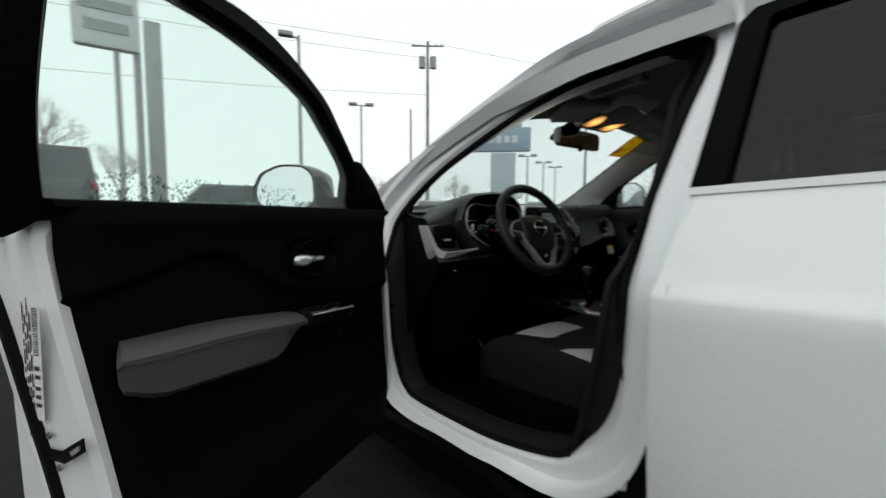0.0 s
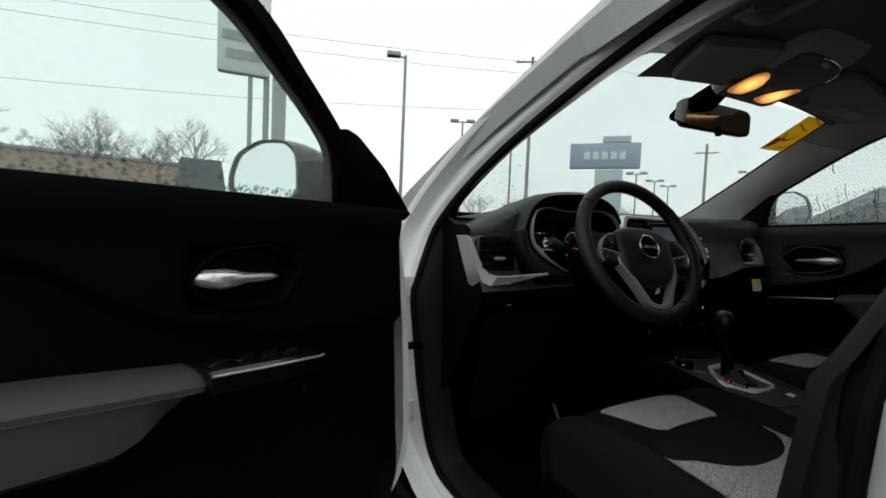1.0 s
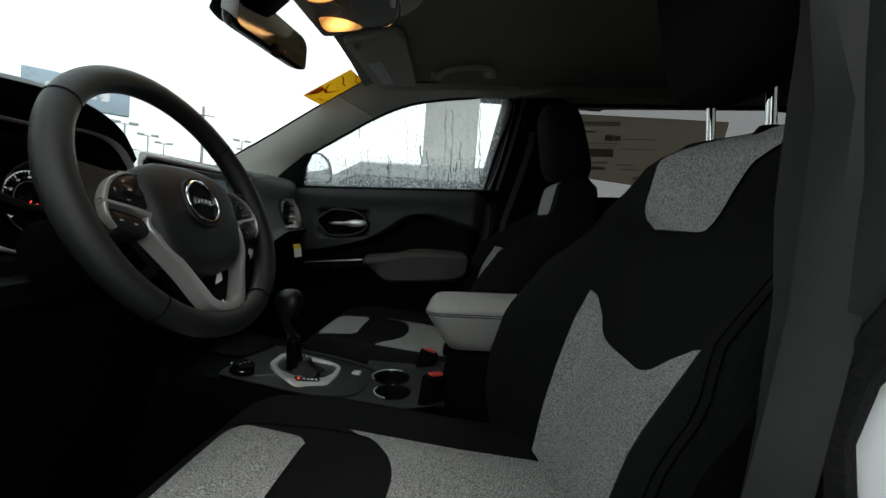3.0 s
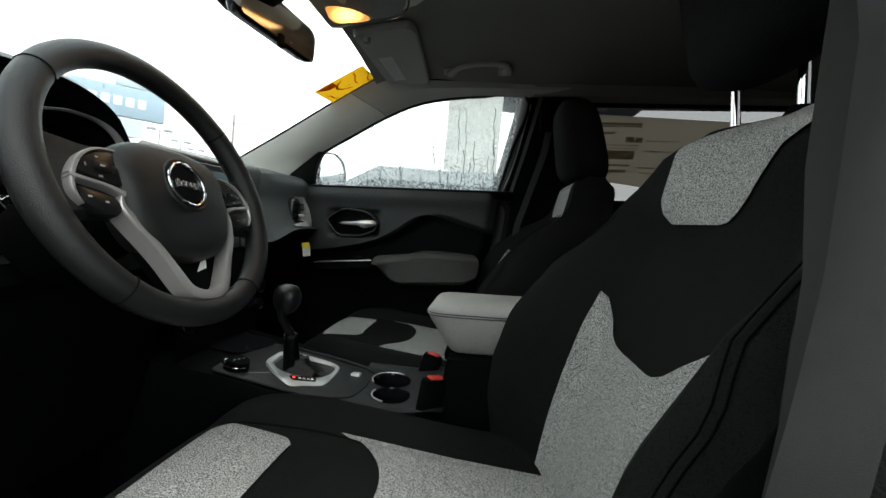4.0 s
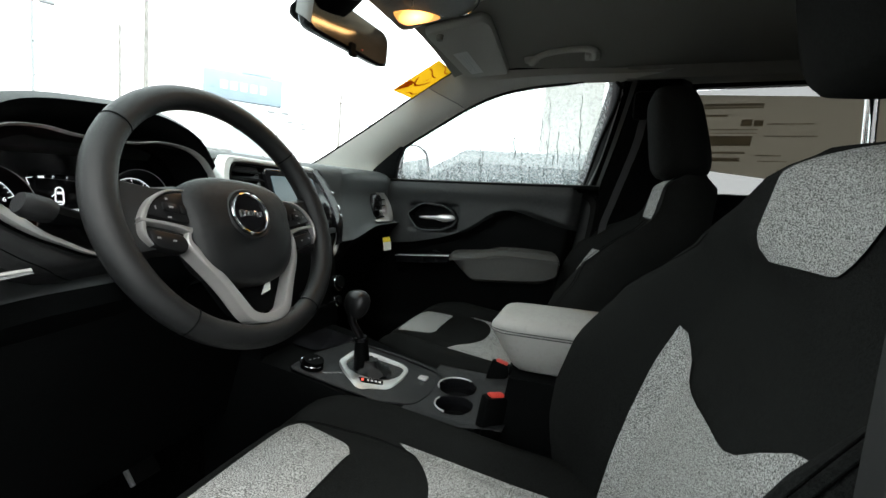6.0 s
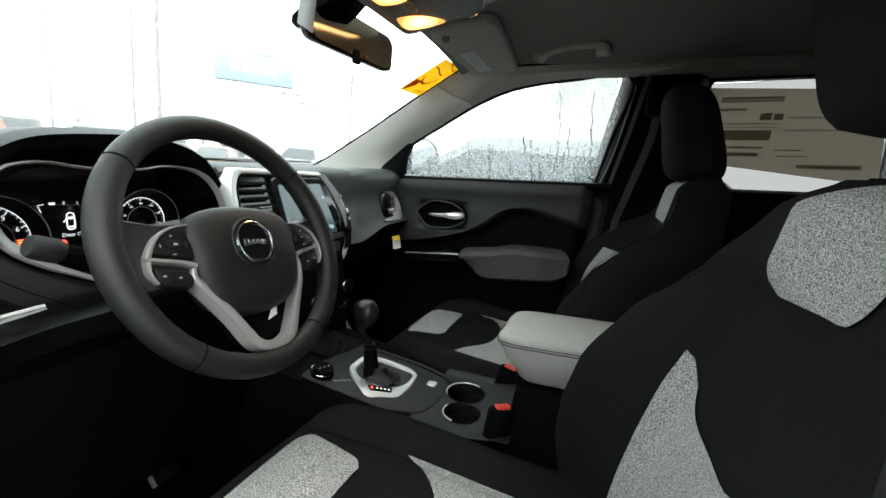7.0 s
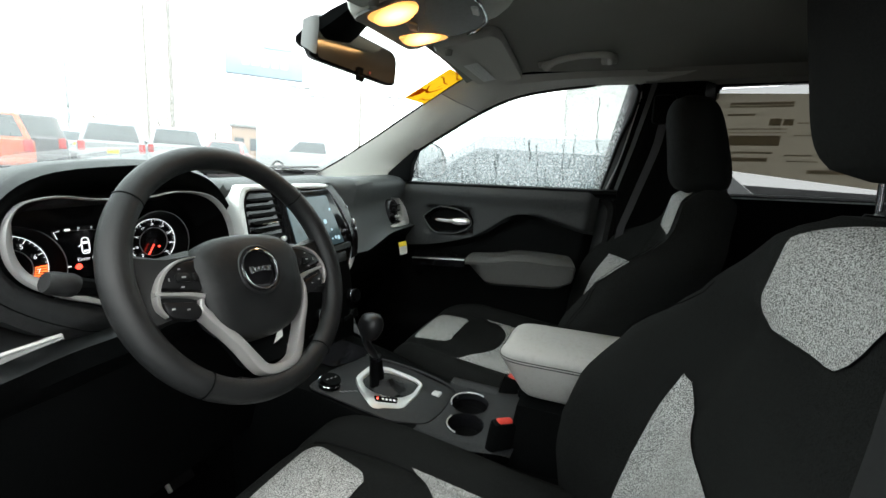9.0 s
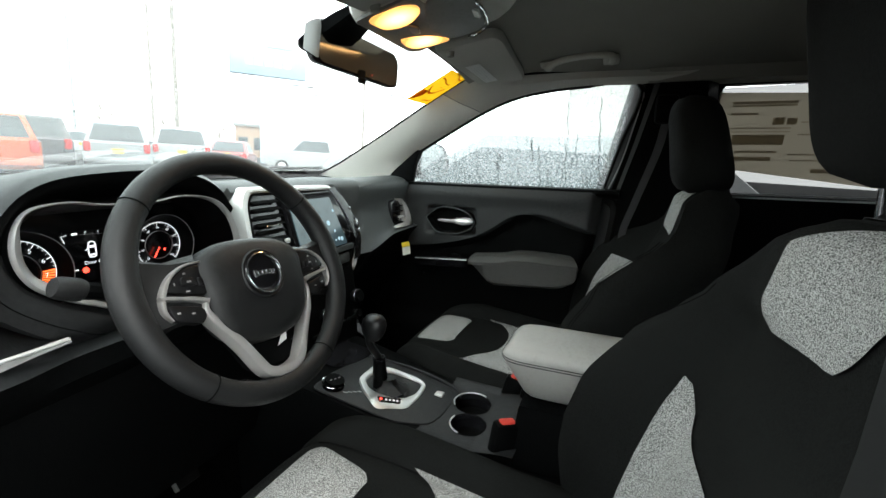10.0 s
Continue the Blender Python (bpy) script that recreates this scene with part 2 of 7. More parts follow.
def loft(rings, closed=True, cap=True):
    n = len(rings[0])
    V = [tuple(p) for r in rings for p in r]
    F = []
    for a in range(len(rings) - 1):
        for i in range(n if closed else n - 1):
            j = (i + 1) % n
            F.append((a * n + i, a * n + j, (a + 1) * n + j, (a + 1) * n + i))
    if cap and closed:
        F.append(tuple(range(n))[::-1])
        F.append(tuple((len(rings) - 1) * n + i for i in range(n)))
    return V, F


def sheet(f, us, vs):
    return loft([[f(u, v) for u in us] for v in vs], closed=False, cap=False)


def tube(path, r, n=8, closed=False, flat=1.0):
    """A round rod along a path; r may vary along it."""
    p = np.array(path, float)
    k = len(p)
    rr = np.ones(k) * r
    rings = []
    side = None
    for i in range(k):
        t = p[(i + 1) % k if closed else min(i + 1, k - 1)] - p[i - 1 if (closed or i) else 0]
        t = t / (np.linalg.norm(t) + 1e-9)
        if side is None:
            side = np.cross(t, (0, 0, 1.0) if abs(t[2]) < 0.9 else (1.0, 0, 0))
        side = side - t * (side @ t)
        side = side / np.linalg.norm(side)
        up = np.cross(side, t)
        rings.append([p[i] + rr[i] * (np.cos(a) * side + flat * np.sin(a) * up) for a in np.linspace(0, 2 * np.pi, n, endpoint=False)])
    if closed:
        rings.append(rings[0])
        return loft(rings, cap=False)
    return loft(rings)


def prism(poly, d0, d1, to, bevel=0.0):
    """A plate with the outline poly (a, b) from depth d0 to d1; to(a, b, d) gives the place. The front edge at d1 is eased by bevel."""
    c = np.mean(np.array(poly, float), 0)
    def ring(d, inset):
        r = []
        for a, b in poly:
            q = np.array([a, b]) - c
            L = np.linalg.norm(q) + 1e-9
            a2, b2 = c + q * max(0.05, (1 - inset / L))
            r.append(to(a2, b2, d))
        return r
    s = 1 if d1 > d0 else -1
    if bevel:
        return loft([ring(d0, 0), ring(d1 - s * bevel, 0), ring(d1 - s * 0.3 * bevel, 0.3 * bevel), ring(d1, bevel)])
    return loft([ring(d0, 0), ring(d1, 0)])


def rounded(poly, r=0.01, n=4):
    """The outline with its corners rounded."""
    out = []
    k = len(poly)
    for i in range(k):
        p, a, b = (np.array(poly[j], float) for j in (i, i - 1, (i + 1) % k))
        da, db = a - p, b - p
        la, lb = np.linalg.norm(da), np.linalg.norm(db)
        q = min(r, 0.45 * la, 0.45 * lb)
        s, e = p + da / la * q, p + db / lb * q
        for t in np.linspace(0, 1, n):
            out.append(tuple((1 - t) ** 2 * s + 2 * t * (1 - t) * p + t * t * e))
    return out


def disc(c, axis, r0, r1, n=24, d0=0.0, d1=0.005):
    """A short round piece: radius r0 at d0 and r1 at d1 along the axis from c."""
    ax = Vector(axis).normalized()
    u = ax.orthogonal().normalized()
    w = ax.cross(u)
    rings = []
    for r, d in ((r0, d0), (r1, d1)):
        rings.append([tuple(Vector(c) + ax * d + r * (math.cos(a) * u + math.sin(a) * w)) for a in np.linspace(0, 2 * np.pi, n, endpoint=False)])
    return loft(rings)


def words(text, size):
    """Flat lettering in the built-in font, centred, in its own x-y plane."""
    cu = bpy.data.curves.new("lettering", "FONT")
    cu.body, cu.size, cu.align_x, cu.align_y, cu.resolution_u = text, size, "CENTER", "CENTER", 3
    tmp = bpy.data.objects.new("lettering", cu)
    me = bpy.data.meshes.new_from_object(tmp)
    out = [tuple(v.co) for v in me.vertices], [tuple(f.vertices) for f in me.polygons]
    bpy.data.objects.remove(tmp)
    bpy.data.curves.remove(cu)
    bpy.data.meshes.remove(me)
    return out


def band(path, normal, width, at):
    """A sloped strip along a closed outline: at(a, b, d) gives the place; width runs along it."""
    rings = []
    for k, d in ((0.0, 0.004), (0.06, -0.001), (0.25, -0.0035), (0.6, -0.002), (1.0, 0.006)):
        rings.append([at(a - nx * w * k, b - nz * w * k, d) for (a, b), (nx, nz), w in zip(path, normal, width)])
    return loft([list(r) + [r[0]] for r in rings], closed=False, cap=False)


def step(x, a, b):
    t = min(1.0, max(0.0, (x - a) / (b - a)))
    return t * t * (3 - 2 * t)


def lerp(x, xs, ys):
    return float(np.interp(x, xs, ys))

# ---- the car's shell ----
def skin(z):
    """Half width of the body at a height."""
    return lerp(z, [0.25, 0.35, 0.5, 0.7, 0.93, 0.972, 0.99, 1.16, 1.56], [0.80, 0.84, 0.875, 0.905, 0.926, 0.927, 0.917, 0.862, 0.700])


OPENING = [(0.70, 1.530), (0.80, 1.534), (1.035, 1.519), (1.2, 1.482), (1.327, 1.437), (1.45, 1.385), (1.568, 1.326), (1.68, 1.248), (1.755, 1.17),
           (1.785, 1.08), (1.79, 0.76), (1.788, 0.56), (1.76, 0.47), (1.68, 0.435), (1.314, 0.425), (1.06, 0.462), (0.96, 0.51), (0.882, 0.585),
           (0.83, 0.68), (0.806, 0.776), (0.78, 0.95), (0.758, 1.13), (0.738, 1.23), (0.708, 1.36), (0.678, 1.46), (0.674, 1.505)]
RING = curve(OPENING, 120, closed=True)
_t = np.roll(RING, -1, 0) - np.roll(RING, 1, 0)
_n = np.stack([_t[:, 1], -_t[:, 0]], 1)
RINGN = _n / np.linalg.norm(_n, axis=1)[:, None]
if (RINGN * (RING - RING.mean(0))).sum() < 0:
    RINGN = -RINGN


def hoop(out, inward, side=-1):
    """The door opening's outline, widened by out and set inward from the body's skin."""
    r = np.array([step(y, 1.0, 0.85) * step(z, 1.13, 0.98) for y, z in RING]) * step(inward, 0.058, 0.082)
    slim = np.array([1 - 0.50 * (out > 0) * step(z, 0.54, 0.45) * step(y, 0.98, 1.25) for y, z in RING])[:, None]
    q = RING - RINGN * (0.034 * r)[:, None] + RINGN * slim * (out * (1 + 0.36 * np.array([step(y, 1.05, 0.85) * step(z, 1.50, 1.40) for y, z in RING]))[:, None])
    return [(side * (skin(max(0.3, z)) - inward - 0.06 * k), y, z) for (y, z), k in zip(q, r)]


def hoop2(out, inward, side=-1):
    """The same outline, drawn in only below the belt and at the rear."""
    k = np.array([1.0 - 0.95 * step(z, 1.10, 1.22) * step(y, 0.72, 0.85) for y, z in RING])[:, None]
    r = np.array([step(y, 1.0, 0.85) * step(z, 1.13, 0.98) for y, z in RING])
    q = RING - RINGN * (0.034 * r)[:, None] + RINGN * out * k
    return [(side * (skin(max(0.3, z)) - 0.082 - 0.06 * c - (inward - 0.082) * (0.3 + 0.7 * w) * (1 - 0.85 * c)), y, z) for (y, z), (w,), c in zip(q, k, r)]


car_body = thing("car_body", "white compact suv body with an open front door", "car")
part("door_jamb", loft([hoop(0.085, 0.0), hoop(0.075, 0.004), hoop(0.066, 0.012), hoop(0.064, 0.045), hoop(0.058, 0.054), hoop(0.022, 0.058), hoop(0.014, 0.064), hoop(0.004, 0.082)], cap=False), JAMB, car_body, "white painted door jamb")
part("door_seal", tube(hoop(-0.004, 0.082), 0.010, 8, closed=True), RUBBER, car_body, "black rubber door seal")
part("jamb_trim", loft([hoop2(-0.006, 0.085), hoop2(-0.02, 0.10), hoop2(-0.028, 0.13), hoop2(-0.03, 0.165)], cap=False), PILLARBLACK, car_body, "black plastic opening trim")
# rocker panel under the door
part("rocker_panel", loft([[(-x, y, z) for x, z in ((0.70, 0.20), (0.83, 0.22), (0.872, 0.27), (0.872, 0.315 + k), (0.855, 0.335 + k), (0.70, 0.335 + k))] for y, k in ((-0.4, 0.0), (0.6, 0.0), (0.95, 0.0), (1.25, 0.045), (1.5, 0.052), (2.0, 0.052))]), HARD, car_body, "black plastic rocker panel")
# hinges, check strap and striker
part("door_check", tube([(-0.80, 1.79, 0.80), (-0.845, 1.77, 0.815), (-0.90, 1.745, 0.82)], 0.011, 8), HARD, car_body)
for zz in (0.62, 0.98):
    part("hinge", box((-0.865, 1.80, zz), (0.05, 0.03, 0.06), 0.006), JAMB, car_body)
part("striker", join(tube([(-0.815, 0.79, 0.765), (-0.85, 0.79, 0.765), (-0.85, 0.79, 0.79), (-0.815, 0.79, 0.79)], 0.004, 6), box((-0.815, 0.785, 0.778), (0.006, 0.02, 0.05), 0.002)), CHROME, car_body)
part("grommet", disc((-0.850, 0.80, 0.52), (-1, 0.3, 0.1), 0.018, 0.016, 16, 0, 0.006), JAMB, car_body)


def rear_door(side):
    """The rear door's outer skin with its window."""
    s = side
    ys = np.linspace(-0.55, 0.0, 12)
    front = lambda z: lerp(z, [0.35, 0.56, 0.88, 0.98, 1.165], [0.742, 0.728, 0.703, 0.694, 0.640])
    zs = [0.36, 0.42, 0.5, 0.6, 0.7, 0.8, 0.88, 0.93, 0.965, 0.978, 0.99, 1.01, 1.06, 1.11, 1.15, 1.163]
    rows = []
    for z in zs:
        w = skin(z)
        f = front(z)
        rows.append([(s * (w - 0.05), f + 0.002, z), (s * (w - 0.012), f, z), (s * (w - 0.003), f - 0.004, z), (s * w, f - 0.012, z)] + [(s * w, f - 0.012 - k * 0.1, z) for k in range(1, 13)])
    d = part("rear_door", loft(rows, closed=False, cap=False), PAINT, car_body, "white rear door with a crease")
    top = lambda y: lerp(y, [-0.6, 0.0, 0.5, 0.62], [1.47, 1.52, 1.53, 1.53])
    # window: black frame, tinted glass
    k = 0.085 if s > 0 else 0.0
    fr = [(0.644 + k, 1.17), (0.60 + k, 1.50), (0.575 + k, 1.525), (-0.1, 1.53), (-0.55, 1.47), (-0.62, 1.17)]
    to = lambda y, z, dd: (s * (skin(z) - 0.006 - dd), y, z)
    part("window_frame", loft([[to(y, z, 0.02) for y, z in fr], [to(y, z, -0.012) for y, z in fr], [to(y, z, -0.012) for y, z in ((0.585 + k, 1.172), (0.55 + k, 1.49), (0.54 + k, 1.50), (-0.1, 1.505), (-0.53, 1.45), (-0.58, 1.172))], [to(y, z, 0.02) for y, z in ((0.585 + k, 1.172), (0.55 + k, 1.49), (0.54 + k, 1.50), (-0.1, 1.505), (-0.53, 1.45), (-0.58, 1.172))]], cap=False), HARD, d, "black window frame")
    gl = [(0.588 + k, 1.168), (0.552 + k, 1.495), (-0.1, 1.51), (-0.53, 1.455), (-0.585, 1.168)]
    g = part("window_pane", ([to(y, z, 0.006) for y, z in gl], [(0, 1, 2, 3, 4)]), PRIVACY, d, "dark tinted privacy glass")
    part("belt_strip", loft([[(s * (skin(1.163) + a), y, 1.163 + b) for a, b in ((-0.01, 0.0), (0.004, 0.0), (0.003, 0.014), (-0.012, 0.016))] for y in (0.643, 0.3, 0.0, -0.6)]), PAINT, d)
    return d


rear_door(-1)
rear_door(1)


def roof_z(x, y):
    return 1.640 + 0.012 * math.cos(y * 1.2) - 0.10 * (abs(x) / 0.66) ** 3 - 0.05 * step(y, 0.9, 1.45)


part("roof_panel", sheet(lambda u, y: (u * (0.66 if u < 0 else 0.57), y, roof_z(u * 0.66, y) if u < 0 else roof_z(u * 0.57, y)), np.linspace(-1, 1, 17), [-1.1, -0.6, 0, 0.5, 0.9, 1.1, 1.25, 1.36]), PAINT, car_body, "white roof panel")
for s in (-1, 1):
    if s < 0:
        part("side_rail", loft([[(s * 0.66, y, roof_z(0.66, y)) for y in np.linspace(-1.1, 1.36, 14)], [(s * 0.685, y, roof_z(0.66, y) - 0.025) for y in np.linspace(-1.1, 1.36, 14)],
                                [(s * skin(1.57 - 0.05 * step(y, 0.9, 1.36)), y, (1.567 if s < 0 else 1.60) - 0.06 * step(y, 0.95, 1.36)) for y in np.linspace(-1.1, 1.36, 14)], [(s * (skin(1.54) - 0.02), y, (1.535 if s < 0 else 1.595) - 0.06 * step(y, 0.95, 1.36)) for y in np.linspace(-1.1, 1.36, 14)]], closed=False, cap=False), PAINT, car_body)
    if s > 0:
        ry = np.linspace(-1.1, 1.36, 14)
        part("side_rail", loft([[(0.57, y, roof_z(0.57, y)) for y in ry], [(0.64, y, roof_z(0.57, y) - 0.004) for y in ry], [(0.695, y, 1.556 - 0.05 * step(y, 0.95, 1.36)) for y in ry]], closed=False, cap=False), PAINT, car_body)
    part("roof_rail", tube(curve([(s * 0.60, 1.05, 1.615), (s * 0.60, 0.92, 1.66), (s * 0.60, 0.2, 1.675), (s * 0.60, -0.8, 1.655), (s * 0.60, -0.95, 1.61)], 24), 0.016, 8), SATIN, car_body, "silver roof rail")

# windscreen: glass, pillars
def screen_at(u, v):
    """A place on the windscreen: u from -1 to 1 across, v from 0 at the base to 1 at the header."""
    hw = 0.655 + (0.462 - 0.655) * v
    y = 2.065 + (1.352 - 2.065) * v + (0.16 * (1 - v) + 0.05 * v) * (1 - u * u)
    z = 1.205 + (1.572 - 1.205) * v + 0.035 * v * (1 - v) + 0.012 * (1 - u * u) * v
    z -= lerp(v, [0, 0.2, 0.5, 1.0], [0, 0.025, 0.042, 0.050]) * (0.65 + 0.35 * u if u > 0 else 0.65 * (1 + u))
    p = np.array((u * hw, y, z))
    if u < 0:
        q = np.array([lerp(v, [0, 0.5, 0.8, 1], c) for c in ((-0.76, -0.70, -0.62, -0.52), (1.98, 1.62, 1.38, 1.28), (1.205, 1.39, 1.49, 1.555))])
        e = np.array((-hw, 2.065 + (1.352 - 2.065) * v, 1.205 + (1.572 - 1.205) * v + 0.035 * v * (1 - v)))
        p = p + u * u * (q - e)
    return tuple(p)


windscreen = part("window_1", sheet(screen_at, np.linspace(-1, 1, 17), np.linspace(0, 1, 9)), GLASS, None)
tagged(windscreen, "rain-spotted laminated car windscreen", "windscreen", kind="structure")
part("screen_frit", join(loft([[tuple(np.array(screen_at(s * 1.0, v)) - (0, 0.004, 0.004)) for v in np.linspace(0, 1, 12)] for s in (1.0, 0.968)], closed=False, cap=False),
                         loft([[tuple(np.array(screen_at(-s * 1.0, v)) - (0, 0.004, 0.004)) for v in np.linspace(0, 1, 12)] for s in (1.0, 0.968)], closed=False, cap=False),
                         loft([[tuple(np.array(screen_at(u, v)) - (0, 0.004, 0.004)) for u in np.linspace(-1, 1, 17)] for v in (0.0, 0.05)], closed=False, cap=False)), GLOSSY, windscreen, "black ceramic border", smooth=0)

# outer front pillars, bonnet and wings
for s in (-1, 1):
    edge = [np.array(screen_at(s, v)) for v in np.linspace(0, 1, 14)]
    outer = curve([(2.02, 1.185), (1.893, 1.262), (1.606, 1.400), (1.40, 1.478), (1.2, 1.543), (1.02, 1.566)], 14) + (np.array((0.0, 0.045)) if s > 0 else 0)
    ring2 = [(s * (skin(z) - 0.0), y, z) for y, z in outer]
    mid = [tuple(0.5 * np.array(a) + 0.5 * b + np.array((s * 0.012, 0.0, 0.014))) for a, b in zip(ring2, edge)]
    low = [(s * (skin(z) - 0.03), y - 0.02, z - 0.03) for y, z in outer]
    part("front_pillar", loft([[tuple(e) for e in edge], mid, ring2] + ([low] if s < 0 else []), closed=False, cap=False), PAINT, car_body, "white front roof pillar")
part("bonnet", sheet(lambda u, y: (u * (0.80 - 0.05 * step(y, 2.3, 3.0)), y, 1.165 - 0.19 * (y - 2.1) ** 1.6 - 0.05 * abs(u) ** 3), np.linspace(-1, 1, 15), np.linspace(2.16, 3.05, 10)), PAINT, car_body, "white bonnet")
for s in (-1, 1):
    part("front_wing", loft([[(s * 0.80, y, 1.115 - 0.19 * (y - 2.1) ** 1.6) for y in np.linspace(2.1, 3.05, 8)], [(s * 0.87, y, 1.06 - 0.17 * max(0, y - 2.1) ** 1.6) for y in np.linspace(2.0, 3.05, 8)], [(s * 0.925, y, 0.93 - 0.1 * (y - 2.1)) for y in np.linspace(1.86, 3.05, 8)], [(s * 0.90, y, 0.45) for y in np.linspace(1.86, 3.05, 8)]], closed=False, cap=False), PAINT, car_body, "white front wing")
part("nose", loft([[(u * 0.75, 3.05, 0.99 - 0.05 * abs(u) ** 3) for u in np.linspace(-1, 1, 9)], [(u * 0.80, 3.12, 0.8) for u in np.linspace(-1, 1, 9)], [(u * 0.80, 3.1, 0.4) for u in np.linspace(-1, 1, 9)]], closed=False, cap=False), PAINT, car_body)
part("cowl", sheet(lambda u, v: (u * 0.78, 2.06 + 0.16 * (1 - u * u) + v * 0.12, 1.19 - 0.03 * v), np.linspace(-1, 1, 15), (0, 0.5, 1.0)), HARD, car_body, "black plastic cowl")
for x0 in (-0.45, 0.25):
    part("wiper", join(tube([(x0 + 0.02, 2.20, 1.205), (x0 + 0.30, 2.175, 1.226)], 0.008, 6), tube([(x0 - 0.1, 2.175, 1.222), (x0 + 0.45, 2.10, 1.226)], 0.006, 6)), RUBBER, car_body, "black wiper arm and blade")

# wheels of this car, seen at the wings only
def road_wheel(parent, x, y, r=0.345, w=0.22):
    t = part("wheel", loft([[(x + dx, y + rr * math.cos(a), r + rr * math.sin(a)) for a in np.linspace(0, 2 * math.pi, 28, endpoint=False)] for dx, rr in ((-w / 2, r * 0.62), (-w / 2, r * 0.9), (-w * 0.4, r), (w * 0.4, r), (w / 2, r * 0.9), (w / 2, r * 0.62))], cap=True), RUBBER, parent, "black rubber tyre")
    part("rim", disc((x, y, r), (1 if x > 0 else -1, 0, 0), r * 0.6, r * 0.5, 20, w * 0.4, w * 0.53), SATIN, t, "silver alloy rim")


for wx, wy in ((-0.78, 2.55), (0.78, 2.55), (-0.78, -0.65), (0.78, -0.65)):
    road_wheel(car_body, wx, wy)

# tail
part("tail_wall", loft([[(u * 0.66, -1.12, 1.52) for u in np.linspace(-1, 1, 5)], [(u * 0.88, -1.25, 1.1) for u in np.linspace(-1, 1, 5)], [(u * 0.90, -1.3, 0.35) for u in np.linspace(-1, 1, 5)]], closed=False, cap=False), PAINT, car_body)
for s in (-1, 1):
    part("quarter_panel", loft([[(s * skin(z), y, z) for z in (0.3, 0.5, 0.7, 0.95, 1.0, 1.165)] for y in (-0.62, -0.9, -1.28)], closed=False, cap=False), PAINT, car_body)
    part("quarter_window", loft([[(s * (skin(z) - 0.004), y, z) for z in (1.165, 1.3, 1.45, 1.54)] for y in (-0.62, -0.9, -1.2)], closed=False, cap=False), GLOSSY, car_body)

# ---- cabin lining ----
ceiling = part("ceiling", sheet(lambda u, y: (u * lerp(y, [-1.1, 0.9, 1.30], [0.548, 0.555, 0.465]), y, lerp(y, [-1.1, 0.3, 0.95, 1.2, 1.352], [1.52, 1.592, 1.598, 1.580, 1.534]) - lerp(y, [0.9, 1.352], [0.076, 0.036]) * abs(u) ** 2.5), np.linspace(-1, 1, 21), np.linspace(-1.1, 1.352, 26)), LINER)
tagged(ceiling, "grey cloth headliner under the car roof", "ceiling", kind="structure")
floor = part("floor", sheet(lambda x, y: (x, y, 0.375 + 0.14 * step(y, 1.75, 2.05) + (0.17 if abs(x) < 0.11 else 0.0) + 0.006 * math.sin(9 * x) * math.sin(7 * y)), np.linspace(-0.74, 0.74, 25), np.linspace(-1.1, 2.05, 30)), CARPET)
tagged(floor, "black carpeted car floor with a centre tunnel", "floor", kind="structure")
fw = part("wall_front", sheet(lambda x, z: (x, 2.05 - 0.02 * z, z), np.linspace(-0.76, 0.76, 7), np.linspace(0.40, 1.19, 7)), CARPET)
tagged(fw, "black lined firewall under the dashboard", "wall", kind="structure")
bw = part("wall_rear", loft([[(u * 0.56, -1.05, 1.51) for u in np.linspace(-1, 1, 5)], [(u * 0.72, -1.15, 1.1) for u in np.linspace(-1, 1, 5)], [(u * 0.74, -1.15, 0.37) for u in np.linspace(-1, 1, 5)]], closed=False, cap=False), HARD)
tagged(bw, "dark tailgate lining at the cabin's rear", "wall", kind="structure")

